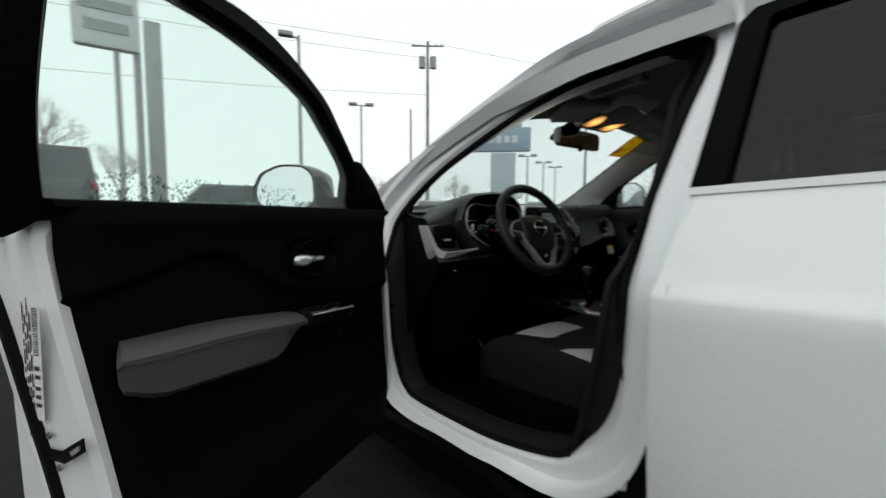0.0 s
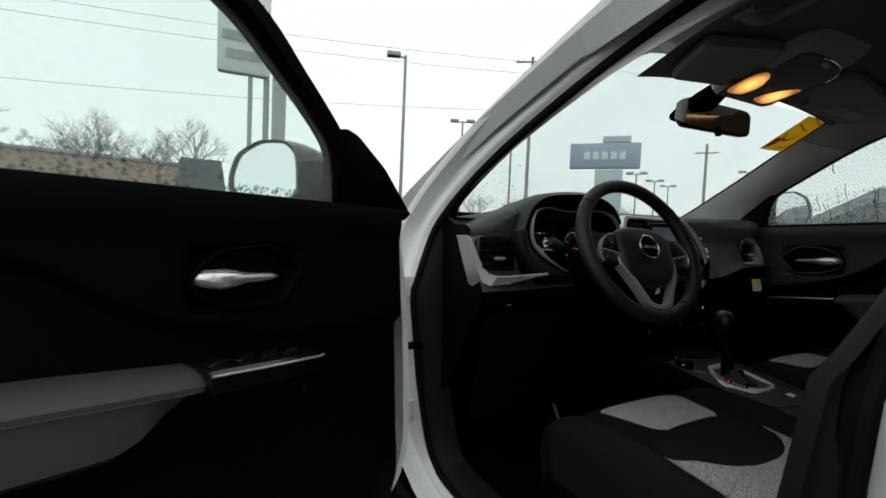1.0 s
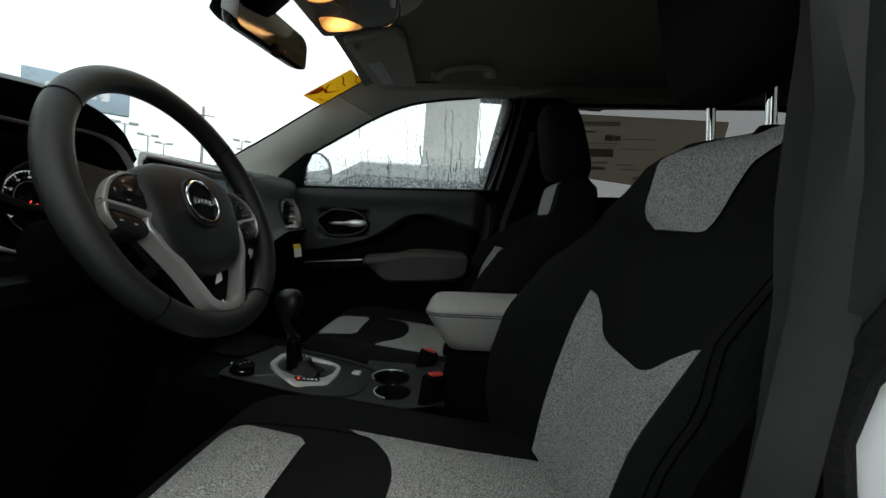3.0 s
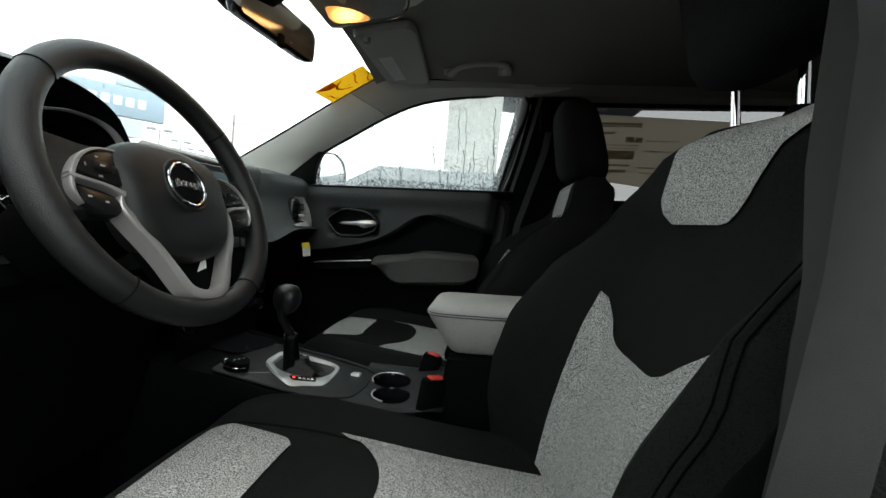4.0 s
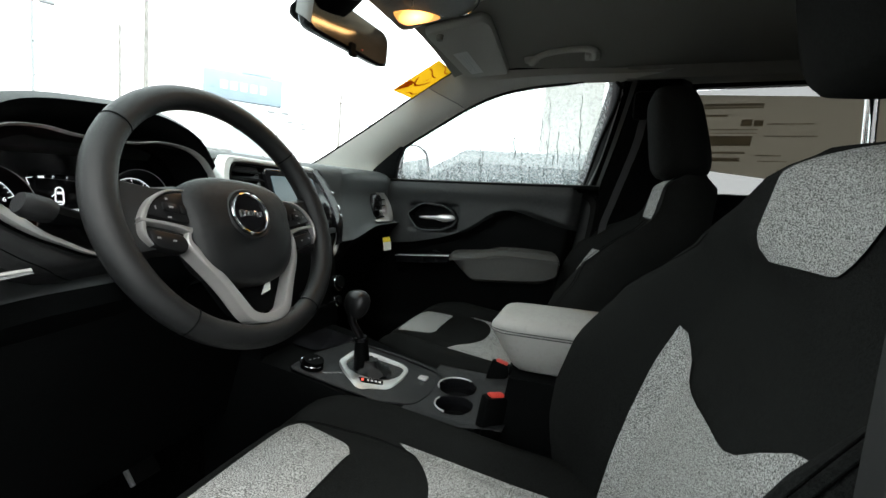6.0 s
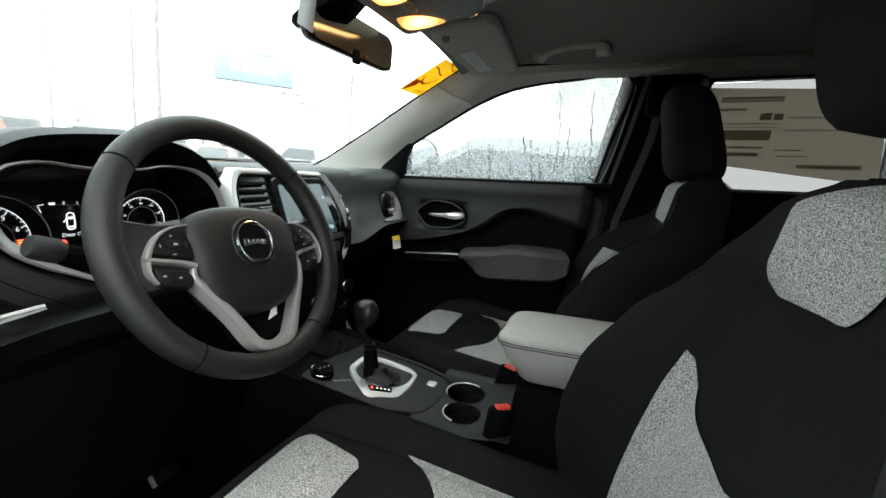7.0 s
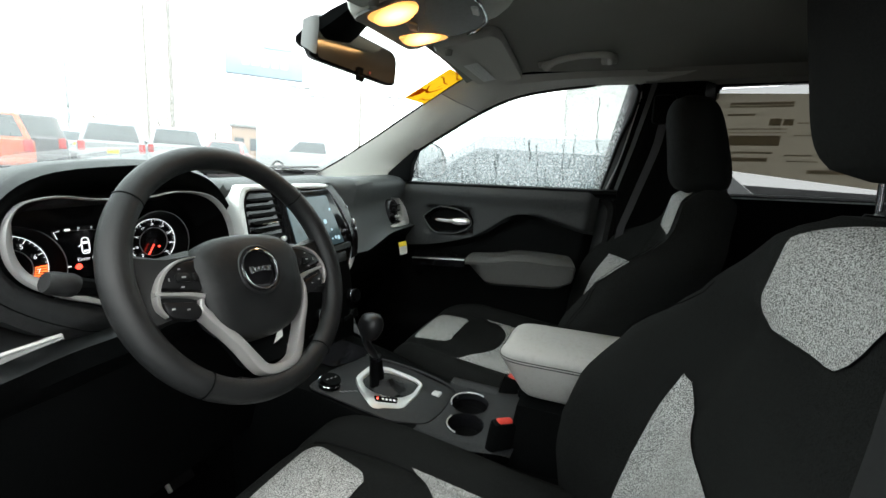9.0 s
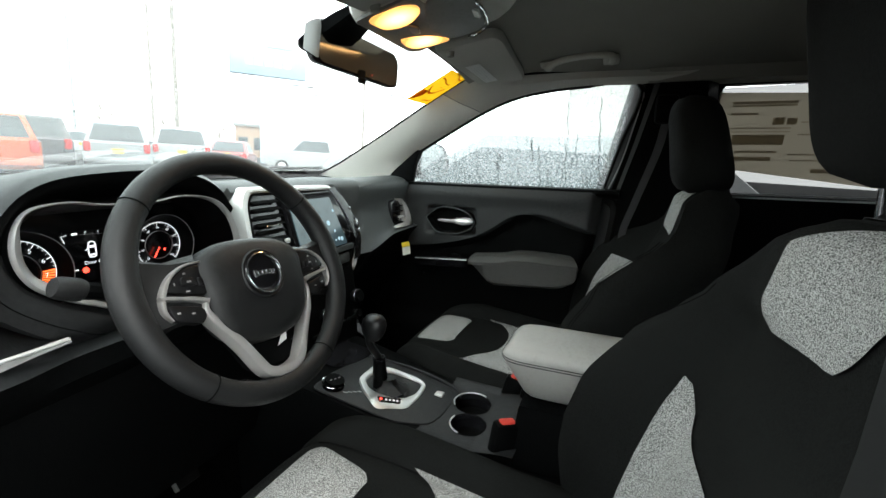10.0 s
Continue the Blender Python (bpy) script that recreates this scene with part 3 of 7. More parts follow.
WARC = [(1.700, 1.172), (1.662, 1.258), (1.585, 1.303), (1.464, 1.364), (1.354, 1.418), (1.255, 1.457), (1.163, 1.478), (1.02, 1.491), (0.861, 1.490)]
trims = thing("pillar_trim", "grey moulded trim on the front roof pillars", "trim", kind="structure")
def glass_x(z):
    return 0.690 - 0.39 * (z - 1.17)
for s in (-1, 1):
    arc = curve(WARC, 26)
    if s < 0:
        arc = curve([(1.750, 1.16), (1.665, 1.245), (1.555, 1.316), (1.44, 1.375), (1.32, 1.426), (1.2, 1.470), (1.03, 1.506), (0.80, 1.520)], 26)
    vv = np.linspace(0.0, 1.0, 20)
    edge = [np.array(screen_at(s * 0.972, v)) - (0, 0.008, 0.008) for v in vv]
    roofe = [np.array((s * lerp(y, [0.86, 1.30], [0.535, 0.452]), y, lerp(y, [1.0, 1.30], [1.526, 1.512]))) for y in np.linspace(1.30, 0.70, 6)]
    top = np.array(edge + roofe)
    if s < 0:
        top = [(-0.73, 1.90, 1.19), (-0.672, 1.53, 1.356), (-0.658, 1.26, 1.432), (-0.60, 1.05, 1.492), (-0.545, 0.72, 1.528)]
    top = curve(top, 26)
    bulge = 1.0 if s > 0 else 0.25
    bot = np.array([(s * ((glass_x(z) - 0.012) if s > 0 else skin(z) - 0.09), y, z) for y, z in arc])
    m1 = [tuple(a * 0.62 + b * 0.38 + bulge * np.array((-s * 0.022, -0.012, -0.006))) for a, b in zip(top, bot)]
    m2 = [tuple(a * 0.22 + b * 0.78 + bulge * np.array((-s * 0.020, -0.010, -0.002))) for a, b in zip(top, bot)]
    cover = [[tuple(p) for p in top], m1, m2, [tuple(p) for p in bot]]
    cut = 26 if s < 0 else next(i for i in range(26) if bot[i][1] < 1.36)
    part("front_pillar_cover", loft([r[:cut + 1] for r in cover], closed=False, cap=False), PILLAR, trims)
    # Paler than the rail behind: light fading rearwards is coloured in.
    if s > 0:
        part("side_rail_cover", loft([r[cut:] for r in cover], closed=False, cap=False), LITGREY, trims, "grey cloth over the door opening, in a lit tone")
        part("cover_seam", tube([tuple(np.array(r[cut]) + (-0.001, -0.001, -0.001)) for r in cover], 0.0009, 5), LABELGREY, trims)
    if s < 0:
        part("header_cover", loft([[tuple(p) for p in curve([(-0.455, 1.33, 1.545), (-0.478, 1.22, 1.545), (-0.53, 1.0, 1.528), (-0.553, 0.8, 1.522)], 14)], [tuple(p) for p in curve([(-0.60, 1.30, 1.49), (-0.645, 1.20, 1.452), (-0.60, 1.03, 1.496), (-0.548, 0.74, 1.528)], 14)]], closed=False, cap=False), PILLAR, trims)
    # cant rail over the rear door
    y0 = 0.72 if s < 0 else 0.845
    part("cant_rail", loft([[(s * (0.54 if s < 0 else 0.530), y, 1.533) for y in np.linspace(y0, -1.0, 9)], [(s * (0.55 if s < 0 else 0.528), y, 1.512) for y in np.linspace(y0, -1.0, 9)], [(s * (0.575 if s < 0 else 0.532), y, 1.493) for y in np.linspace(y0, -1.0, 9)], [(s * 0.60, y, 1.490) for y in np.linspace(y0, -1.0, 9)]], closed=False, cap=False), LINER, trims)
part("sail_cover", prism(rounded([(1.714, 1.185), (1.714, 1.212), (1.689, 1.234), (1.600, 1.304), (1.588, 1.300), (1.612, 1.25), (1.623, 1.185)], 0.006, 3), 0.64, 0.612, lambda y, z, x: (x, y, z), 0.004), HARD, trims, "black sail panel in the window corner")
# black centre pillars
cp = thing("centre_pillar", "black plastic centre pillar lining beside the seat", "pillar", kind="structure")
fe = [(0.875, 1.565), (0.861, 1.500), (0.905, 1.32), (0.948, 1.165), (1.0, 0.86), (1.05, 0.6), (1.06, 0.4)]
re_ = [(0.665, 1.565), (0.665, 1.490), (0.645, 1.32), (0.61, 1.17), (0.60, 0.86), (0.62, 0.6), (0.62, 0.4)]
xw = [0.588, 0.566, 0.62, 0.668, 0.69, 0.70, 0.70]
rowsp = [[(x + 0.07, y + 0.03, z) for (y, z), x in zip(fe, xw)], [(x, y - 0.006, z) for (y, z), x in zip(fe, xw)], [(x - 0.022, y - 0.05, z) for (y, z), x in zip(fe, xw)], [(x - 0.022, 0.5 * (y + y2), z) for (y, z), (y2, _), x in zip(fe, re_, xw)], [(x - 0.018, y + 0.03, z) for (y, z), x in zip(re_, xw)], [(x + 0.02, y, z) for (y, z), x in zip(re_, xw)]]
# Front edge in a paler plastic: window light is put into the colour.
part("pillar_edge", loft(rowsp[:3], closed=False, cap=False), DOORLIT, cp, "pillar edge in a lit grey")
part("pillar_cover", loft(rowsp[2:], closed=False, cap=False), HARD, cp)
part("window_seal", tube(curve([(glass_x(z) - 0.012, y, z) for y, z in WARC] + [(0.624, 0.905, 1.32), (0.678, 0.944, 1.172)], 40), 0.006, 6), RUBBER, cp, "black rubber window edge")
# Grey line that stands for light caught on the frame's edge.
part("lit_frame_edge", tube(curve([(0.556, 0.862, 1.480), (0.565, 0.852, 1.455), (0.596, 0.872, 1.37), (0.628, 0.896, 1.27), (0.662, 0.932, 1.175)], 24), 0.0028, 6), LABELGREY, cp, "lit edge of the window frame, drawn in grey")
# driver's side centre pillar, close beside the way in
pl = [(-0.60, 0.735, 1.50), (-0.645, 0.765, 1.40), (-0.682, 0.786, 1.22), (-0.680, 0.788, 1.16), (-0.703, 0.805, 1.10), (-0.736, 0.823, 1.05), (-0.766, 0.845, 1.0), (-0.784, 0.861, 0.97), (-0.795, 0.89, 0.80), (-0.785, 0.95, 0.58), (-0.78, 1.01, 0.45)]
xo = [min(0.128 - skin(z), x - 0.012) for x, y, z in pl]
part("pillar_cover", loft([[(o - 0.004, y - 0.020, z) for (x, y, z), o in zip(pl, xo)], [(o + 0.002, y - 0.005, z) for (x, y, z), o in zip(pl, xo)], [(0.62 * o + 0.38 * x, y + 0.002, z) for (x, y, z), o in zip(pl, xo)], [(0.56 * o + 0.44 * x, y - 0.008, z) for (x, y, z), o in zip(pl, xo)], [(0.50 * o + 0.50 * x, y - 0.003, z) for (x, y, z), o in zip(pl, xo)], [(x, y - 0.004, z) for x, y, z in pl], [(x + 0.012, y - 0.025, z) for x, y, z in pl], [(x + 0.010, y - 0.12, z) for x, y, z in pl], [(x - 0.05, y - 0.24, z) for x, y, z in pl]], closed=False, cap=False), PILLARBLACK, cp)
# rear doors' inner lining
for s in (-1, 1):
    part("rear_door_lining", sheet(lambda y, z: (s * (0.70 - 0.02 * step(z, 0.9, 1.15)), y, z), np.linspace(0.60, -1.0, 8), np.linspace(0.4, 1.172, 8)), HARD, cp)
part("rear_door_handle", box((0.655, 0.36, 1.03), (0.02, 0.07, 0.022), 0.008), CHROME, cp)
# price sheet on the rear side window
sheetm = film("tan_backlit_paper", (0.47, 0.42, 0.325))
faintm = film("faint_brown_print", (0.31, 0.265, 0.195))
st = thing("window_sticker", "large paper price sheet stuck inside the rear window", "sticker")
def on_rear(y, z, d=0.0):
    return (skin(z) - 0.016 - d, y, z)
part("paper", sheet(lambda y, q: on_rear(y, (1.249 - 0.12 * (0.52 - y)) * (1 - q) + (1.482 - 0.035 * (0.63 - y)) * q), np.linspace(0.640, 0.05, 8), np.linspace(0, 1, 6)), sheetm, st, "tan backlit paper")
for (y0, y1, z0, z1) in ((0.60, 0.44, 1.448, 1.455), (0.60, 0.44, 1.441, 1.446), (0.60, 0.53, 1.418, 1.424), (0.49, 0.46, 1.39, 1.41), (0.455, 0.43, 1.39, 1.408), (0.60, 0.44, 1.379, 1.382), (0.60, 0.44, 1.369, 1.371), (0.585, 0.45, 1.332, 1.362), (0.57, 0.46, 1.308, 1.314), (0.575, 0.47, 1.284, 1.296), (0.42, 0.30, 1.395, 1.398), (0.42, 0.28, 1.36, 1.363), (0.43, 0.36, 1.302, 1.306), (0.42, 0.34, 1.285, 1.288), (0.36, 0.2, 1.25, 1.262)):
    part("print_bar", ([on_rear(y0, z0, 0.003), on_rear(y1, z0, 0.003), on_rear(y1, z1, 0.003), on_rear(y0, z1, 0.003)], [(0, 1, 2, 3)]), faintm, st, smooth=0)

# ---- front doors ----
def drops(name, to, area, n, big, parent, seed, label="rain drops on the glass", mat=None):
    """Rain drops on a pane, as many small domes."""
    rnd = random.Random(seed)
    V, F = [], []
    (u0, u1), (z0, z1) = area
    for _ in range(n):
        u = rnd.uniform(u0, u1)
        z = z0 + (z1 - z0) * rnd.random() ** 1.6 * (0.45 if u < 0.60 and big > 0.003 else 1.0)
        r = big * (0.25 + 0.75 * rnd.random() ** 3)
        k = len(V)
        for rr, d in ((1.0, 0.0), (0.7, 0.55)):
            for a in range(7):
                V.append(to(u + r * rr * math.cos(a * 0.8976), z + r * rr * 1.15 * math.sin(a * 0.8976), d * r))
        V.append(to(u, z, 0.75 * r))
        for a in range(7):
            b = (a + 1) % 7
            F.append((k + a, k + b, k + 7 + b, k + 7 + a))
            F.append((k + 7 + a, k + 7 + b, k + 14))
    return part(name, (V, F), mat or DROP, parent, label)


NEARARC = [(0.357, 1.172), (0.375, 1.225), (0.415, 1.297), (0.552, 1.392), (0.658, 1.449), (0.854, 1.500), (1.033, 1.515), (1.155, 1.508), (1.168, 1.49), (1.167, 1.32), (1.150, 1.20), (1.138, 1.165)]
GLASSARC = [(0.365, 1.172), (0.385, 1.25), (0.45, 1.310), (0.571, 1.372), (0.681, 1.426), (0.78, 1.467), (0.872, 1.489), (0.98, 1.500), (1.08, 1.503), (1.140, 1.500), (1.160, 1.480), (1.143, 1.385), (1.117, 1.285), (1.082, 1.165)]


def glass_near(z):
    return 0.055 + 0.36 * (z - 1.17)


def glass_far(z):
    return 0.022 + 0.335 * (z - 1.17)


def front_door(name, s, m, label, rain, rain_n):
    """A front door: x towards the cabin, u from the hinge to the rear edge. s is the cabin's side."""
    d = thing(name, label, "car door", m=m)
    P = lambda x, u, z: (s * x, -u, z)
    glass_in = glass_near if s > 0 else glass_far
    # painted shell
    out = rounded([(0.14, 1.172), (0.10, 0.95), (0.09, 0.60), (0.13, 0.50), (0.25, 0.452), (1.0, 0.45), (1.075, 0.51), (1.10, 0.72), (1.15, 1.03), (1.165, 1.172)], 0.05, 5)
    def outer(u, z):
        return -lerp(z, [0.4, 0.6, 0.93, 0.98, 1.17], [0.045, 0.078, 0.085, 0.08, 0.022])
    c = np.mean(np.array(out), 0)
    sc = lambda k, dx: [P(dx(u, z), *(c + (np.array((u, z)) - c) * k)) for u, z in out]
    shell = loft([sc(0.93, lambda u, z: 0.058), sc(0.962, lambda u, z: 0.062), sc(0.985, lambda u, z: 0.052), sc(0.992, lambda u, z: 0.02), sc(0.998, lambda u, z: 0.0), sc(1.015, lambda u, z: outer(u, z) + 0.035), sc(1.018, lambda u, z: outer(u, z) + 0.008), sc(1.01, lambda u, z: outer(u, z))], cap=False)
    part("door_shell", shell, JAMB if s > 0 else RUBBER, d, "white painted door edge" if s > 0 else "dark door edge")
    part("outer_skin", sheet(lambda u, z: P(outer(u, z) - 0.003 + 0.03 * (abs(u - 0.58) / 0.58) ** 6 * 0.2, u, z), np.linspace(0.11, 1.13, 9), [0.46, 0.6, 0.75, 0.93, 0.97, 1.0, 1.08, 1.17]), PAINT, d, "white outer door skin")
    # weatherstrip round the shell
    ws = [P(-0.036, *(c + (np.array((u, z)) - c) * 1.012)) for u, z in out if z < 1.165]
    part("weatherstrip", tube(ws, 0.011, 6), RUBBER, d, "black rubber weatherstrip")
    # inner lining with the pad, the swoosh and the pocket
    rear = lambda z: lerp(z, [0.46, 0.7, 1.03, 1.175], [1.035, 1.078, 1.128, 1.142]) - (0.0 if s > 0 else 0.045)
    front = lambda z: lerp(z, [0.46, 0.55, 0.9, 1.175], [0.22, 0.15, 0.16, 0.175])
    wave = lambda u: lerp(u, [0.15, 0.41, 0.50, 0.56, 0.63, 0.695, 0.74, 0.778, 0.81, 0.837, 0.866, 0.896, 0.935, 0.975, 1.042, 1.15], [0.930, 0.940, 0.950, 0.961, 0.976, 0.996, 1.018, 1.042, 1.066, 1.081, 1.090, 1.092, 1.085, 1.072, 1.053, 1.03])
    def depth(u, z):
        x = 0.076 + 0.024 * step(z, wave(u) - 0.020, wave(u) + 0.004)
        x += 0.010 * math.exp(-((z - 1.15) / 0.03) ** 2)
        x += 0.028 * step(z, 0.68, 0.60) * step(u, 0.15, 0.3) * step(u, 1.06, 0.95)
        if 0.44 < u < 0.70:
            x -= 0.026 * step(0.055 - abs(z - 1.048), 0, 0.016) * step(0.104 - abs(u - 0.573), 0, 0.03)
        e = min(u - front(z), rear(z) - u)
        return x - 0.03 * (1 - step(e, 0, 0.03))
    def panel(lo, hi, n):
        def place(k, q):
            u0 = 0.16 + 0.98 * k
            z = lo(u0) + (hi(u0) - lo(u0)) * q
            u = front(z) + (rear(z) - front(z)) * k
            return P(depth(u, z), u, z)
        return sheet(place, np.linspace(0, 1, 84), np.linspace(0, 1, n))
    part("lining", panel(lambda u: wave(u) - 0.002, lambda u: 1.175, 30), DOORSHADED if s > 0 else DOORLIT, d, "black soft door lining with a wave edge")
    part("lower_lining", panel(lambda u: 0.465, lambda u: wave(u) - 0.002, 40), DOORSHADED if s > 0 else HARD, d, "black hard lower lining with a pocket")
    part("belt_moulding", loft([[P(a, u, 1.172 + b) for a, b in ((0.09, -0.012), (0.105, 0.0), (0.10, 0.010), (0.075, 0.014), (0.055, 0.008), (0.05, -0.02))] for u in np.linspace(0.165, 1.145, 10)]), DOORSHADED, d)
    # armrest
    rings = []
    crest = ([0.66, 0.75, 0.84, 0.93, 1.11], [0.918, 0.928, 0.938, 0.944, 0.947]) if s > 0 else ([0.66, 0.75, 0.81, 0.85, 0.93, 1.11], [0.926, 0.934, 0.940, 0.952, 0.955, 0.950])
    slim = 0.012 if s > 0 else 0.0
    short = 0.97 if s > 0 else 0.86
    su = lambda u: 0.662 + (u - 0.662) * short
    for u in np.r_[0.662, 0.668, np.linspace(0.69, 1.06, 14), 1.09, 1.105, 1.11]:
        zt = lerp(u, *crest)
        zb = lerp(u, [0.66, 0.70, 0.76, 1.05, 1.11], [0.912, 0.880, 0.834, 0.850, 0.872])
        px_ = lerp(u, [0.66, 0.80, 1.02, 1.11], [0.155, 0.168, 0.165, 0.148]) - slim
        k = 0.6 if u in (0.662, 1.11) else 1.0
        zm = 0.5 * (zt + zb)
        rings.append([P(0.07 + (x - 0.07) * (0.9 if k < 1 else 1), su(u) - 0.038 * step(u, 1.0, 1.11) * (px_ - x) / (px_ - 0.07), zm + (z - zm) * k) for x, z in ((0.07, zt + 0.006), (px_ - 0.035, zt + 0.004), (px_ - 0.012, zt - 0.003), (px_, zt - 0.015), (px_ - 0.001, zt - 0.022), (px_ - 0.004, zt - 0.024), (px_ - 0.012, zb + 0.012), (px_ - 0.03, zb), (0.07, zb - 0.004))])
    ar = part("armrest", loft(rings), SHADEDVINYL, d, "stitched grey vinyl armrest")
    part("stitching", tube([P(lerp(u, [0.66, 0.80, 1.02, 1.11], [0.155, 0.168, 0.165, 0.148]) - slim + 0.0005, su(u), lerp(u, *crest) - 0.0225) for u in np.linspace(0.68, 1.09, 20)], 0.0009, 5), SHADEDVINYL, ar)
    # switch panel
    part("switch_panel", loft([[P(x, u, zt + b) for x, b in ((0.06, 0.004), (w, 0.003), (w + 0.008, -0.004), (w + 0.004, -0.03), (0.06, -0.04))] for u, zt, w in ((0.43, 0.896, 0.10), (0.46, 0.903, 0.125), (0.55, 0.912, 0.142), (0.665, 0.921, 0.150))]), GLOSSY, d, "gloss black switch panel")
    part("bright_strip", tube([P(w + 0.010, u, zt - 0.002) for u, zt, w in ((0.43, 0.896, 0.10), (0.46, 0.903, 0.125), (0.55, 0.912, 0.142), (0.665, 0.921, 0.150))], 0.0022, 6), SATIN, d)
    spots = ((0.50, 0.10), (0.545, 0.105), (0.59, 0.105), (0.635, 0.11)) if s > 0 else ((0.60, 0.112),)
    for u, x in spots:
        part("window_switch", moved(box((0, 0, 0), (0.022, 0.028, 0.010), 0.003), Matrix.Translation(P(x, u, lerp(u, [0.46, 0.665], [0.909, 0.926]))) @ pose(0, 0, 0, 12)), GLOSSY if s > 0 else HARD, d)
    part("lock_emblem", disc(P(0.082, 0.455, 0.83), (s, 0, 0), 0.006, 0.005, 12, 0, 0.004), CHROME, d)
    # handle in its bowl
    hexa = rounded([(0.472, 1.058), (0.506, 1.012), (0.530, 1.000), (0.606, 1.003), (0.655, 1.022), (0.672, 1.046), (0.650, 1.076), (0.615, 1.093), (0.545, 1.100), (0.520, 1.092)], 0.012, 4)
    hc = np.mean(np.array(hexa), 0)
    hr = lambda k, x: [P(x, *(hc + (np.array(q) - hc) * k)) for q in hexa]
    part("handle_bezel", loft([hr(1.06, 0.085), hr(1.03, 0.106), hr(0.96, 0.108), hr(0.90, 0.098), hr(0.80, 0.070), hr(0.4, 0.058)]), HARD, d, "black hexagonal handle bowl")
    lever = curve([P(0.084, 0.515, 1.046), P(0.090, 0.535, 1.046), P(0.094, 0.56, 1.046), P(0.098, 0.585, 1.047), P(0.099, 0.62, 1.047), P(0.097, 0.655, 1.05), P(0.092, 0.664, 1.05)], 22)
    rad = np.interp(np.linspace(0, 1, 22), [0, 0.1, 0.45, 0.58, 0.7, 0.78, 0.9, 1.0], [0.005, 0.009, 0.011, 0.018, 0.021, 0.020, 0.017, 0.006])
    hd = part("door_handle", tube(lever, rad, 12, flat=0.8), HANDLECHROME, d, "chrome inner door handle")
    # Passenger rim in paler plastic: its highlight is put into the colour.
    part("bowl_rim", tube(hr(1.0, 0.107), 0.0022, 6, closed=True), DOORSHADED if s > 0 else SOFT, d, "thin bowl rim")
    part("lock_button", box(P(0.112, 0.628, 1.05), (0.008, 0.03, 0.012), 0.003), SATIN, hd)
    # window frame, sail panel, glass
    ga = curve(NEARARC if s > 0 else GLASSARC, 60)
    cg = ga.mean(0)
    wide = 0.0 if s > 0 else 0.028
    fr = lambda grow, dx: [P(glass_in(z) + dx, *(np.array((u, z)) + (np.array((u, z)) - cg) / np.linalg.norm(np.array((u, z)) - cg) * (grow + wide))) for u, z in ga]
    part("window_frame", loft([fr(-0.004, -0.012), fr(-0.006, 0.012), fr(0.004, 0.026), fr(0.040, 0.022), fr(0.056, 0.004), fr(0.058, -0.022), fr(0.03, -0.03), fr(-0.004, -0.022)], closed=False, cap=False), HARD, d, "black window frame")
    sail = rounded([(0.135, 1.18), (0.365, 1.18), (0.385, 1.24), (0.40, 1.325), (0.36, 1.318), (0.26, 1.268)], 0.012, 3)
    part("sail_panel", prism(sail, -0.03, 0.022, lambda u, z, x: P(glass_in(z) + x, u, z), 0.006), HARD, d, "black mirror sail panel")
    gp = part("window_pane", ([P(glass_in(z), u, z) for u, z in ga], [tuple(range(len(ga)))]), GLASSD if s > 0 else GLASSP, d, "rain-wet side window", smooth=0)
    gp.visible_shadow = False
    drops("raindrops", lambda u, z, h: P(glass_in(z) - 0.001 - h, u, z), ((0.40, 1.085), (1.176, rain)), rain_n, 0.0036 if s > 0 else 0.0026, gp, 11 + int(s), mat=DROP if s > 0 else DROPGREY)
    rn = random.Random(5)
    if s < 0:
        on_pane = lambda u, z, h: P(glass_in(z) - 0.001 - h, u, z)
        drops("raindrops", on_pane, ((0.86, 1.10), (1.18, 1.49)), 1500, 0.0019, gp, 31)
        drops("raindrops", on_pane, ((0.40, 1.085), (1.176, 1.215)), 1500, 0.0026, gp, 32)
        for _ in range(30):
            u, z1 = rn.uniform(0.55, 1.08), rn.uniform(1.22, 1.36)
            if rn.random() < 0.35:
                z1 += 0.12
            L = rn.uniform(0.04, 0.16)
            path = [P(glass_in(z) - 0.0015, u + 0.0025 * math.sin(z * 90 + u * 50), z) for z in np.linspace(max(1.178, z1 - L), z1, 14)]
            part("rain_streak", tube(path, rn.uniform(0.0008, 0.0018), 5), DROPGREY, gp)
    # outside mirror
    thing_mirror(d, P)
    return d


def thing_mirror(d, P):
    """The outside mirror: its glass faces the car's rear."""
    prof = rounded([(-0.045, 1.212), (-0.048, 1.300), (-0.085, 1.330), (-0.17, 1.338), (-0.245, 1.315), (-0.275, 1.262), (-0.268, 1.218), (-0.22, 1.197), (-0.08, 1.192)], 0.022, 4)
    cc = np.mean(np.array(prof), 0)
    def ring(k, dep, dx=0.0):
        r = []
        for q in prof:
            x, z = cc + (np.array(q) - cc) * k
            r.append(P(x + dx, 0.372 - (x + 0.045) * 0.10 - dep, z))
        return r
    h = part("mirror_housing", loft([ring(0.93, 0.010), ring(0.955, 0.002), ring(1.03, 0.0), ring(1.06, 0.02), ring(1.05, 0.06), ring(0.92, 0.105, 0.01), ring(0.65, 0.135, 0.015), ring(0.25, 0.150, 0.02)]), GLOSSY, d, "black door mirror housing with rain drops")
    part("mirror_glass", (ring(0.94, 0.006), [tuple(range(len(prof)))]), MIRROR, h, "silvered mirror glass", smooth=0)
    part("mirror_arm", loft([[P(0.03, u, z) for u, z in ((0.25, 1.185), (0.35, 1.185), (0.35, 1.225), (0.25, 1.225))], [P(-0.07, u, z) for u, z in ((0.25, 1.19), (0.34, 1.19), (0.34, 1.225), (0.25, 1.225))]]), HARD, d)
    return h


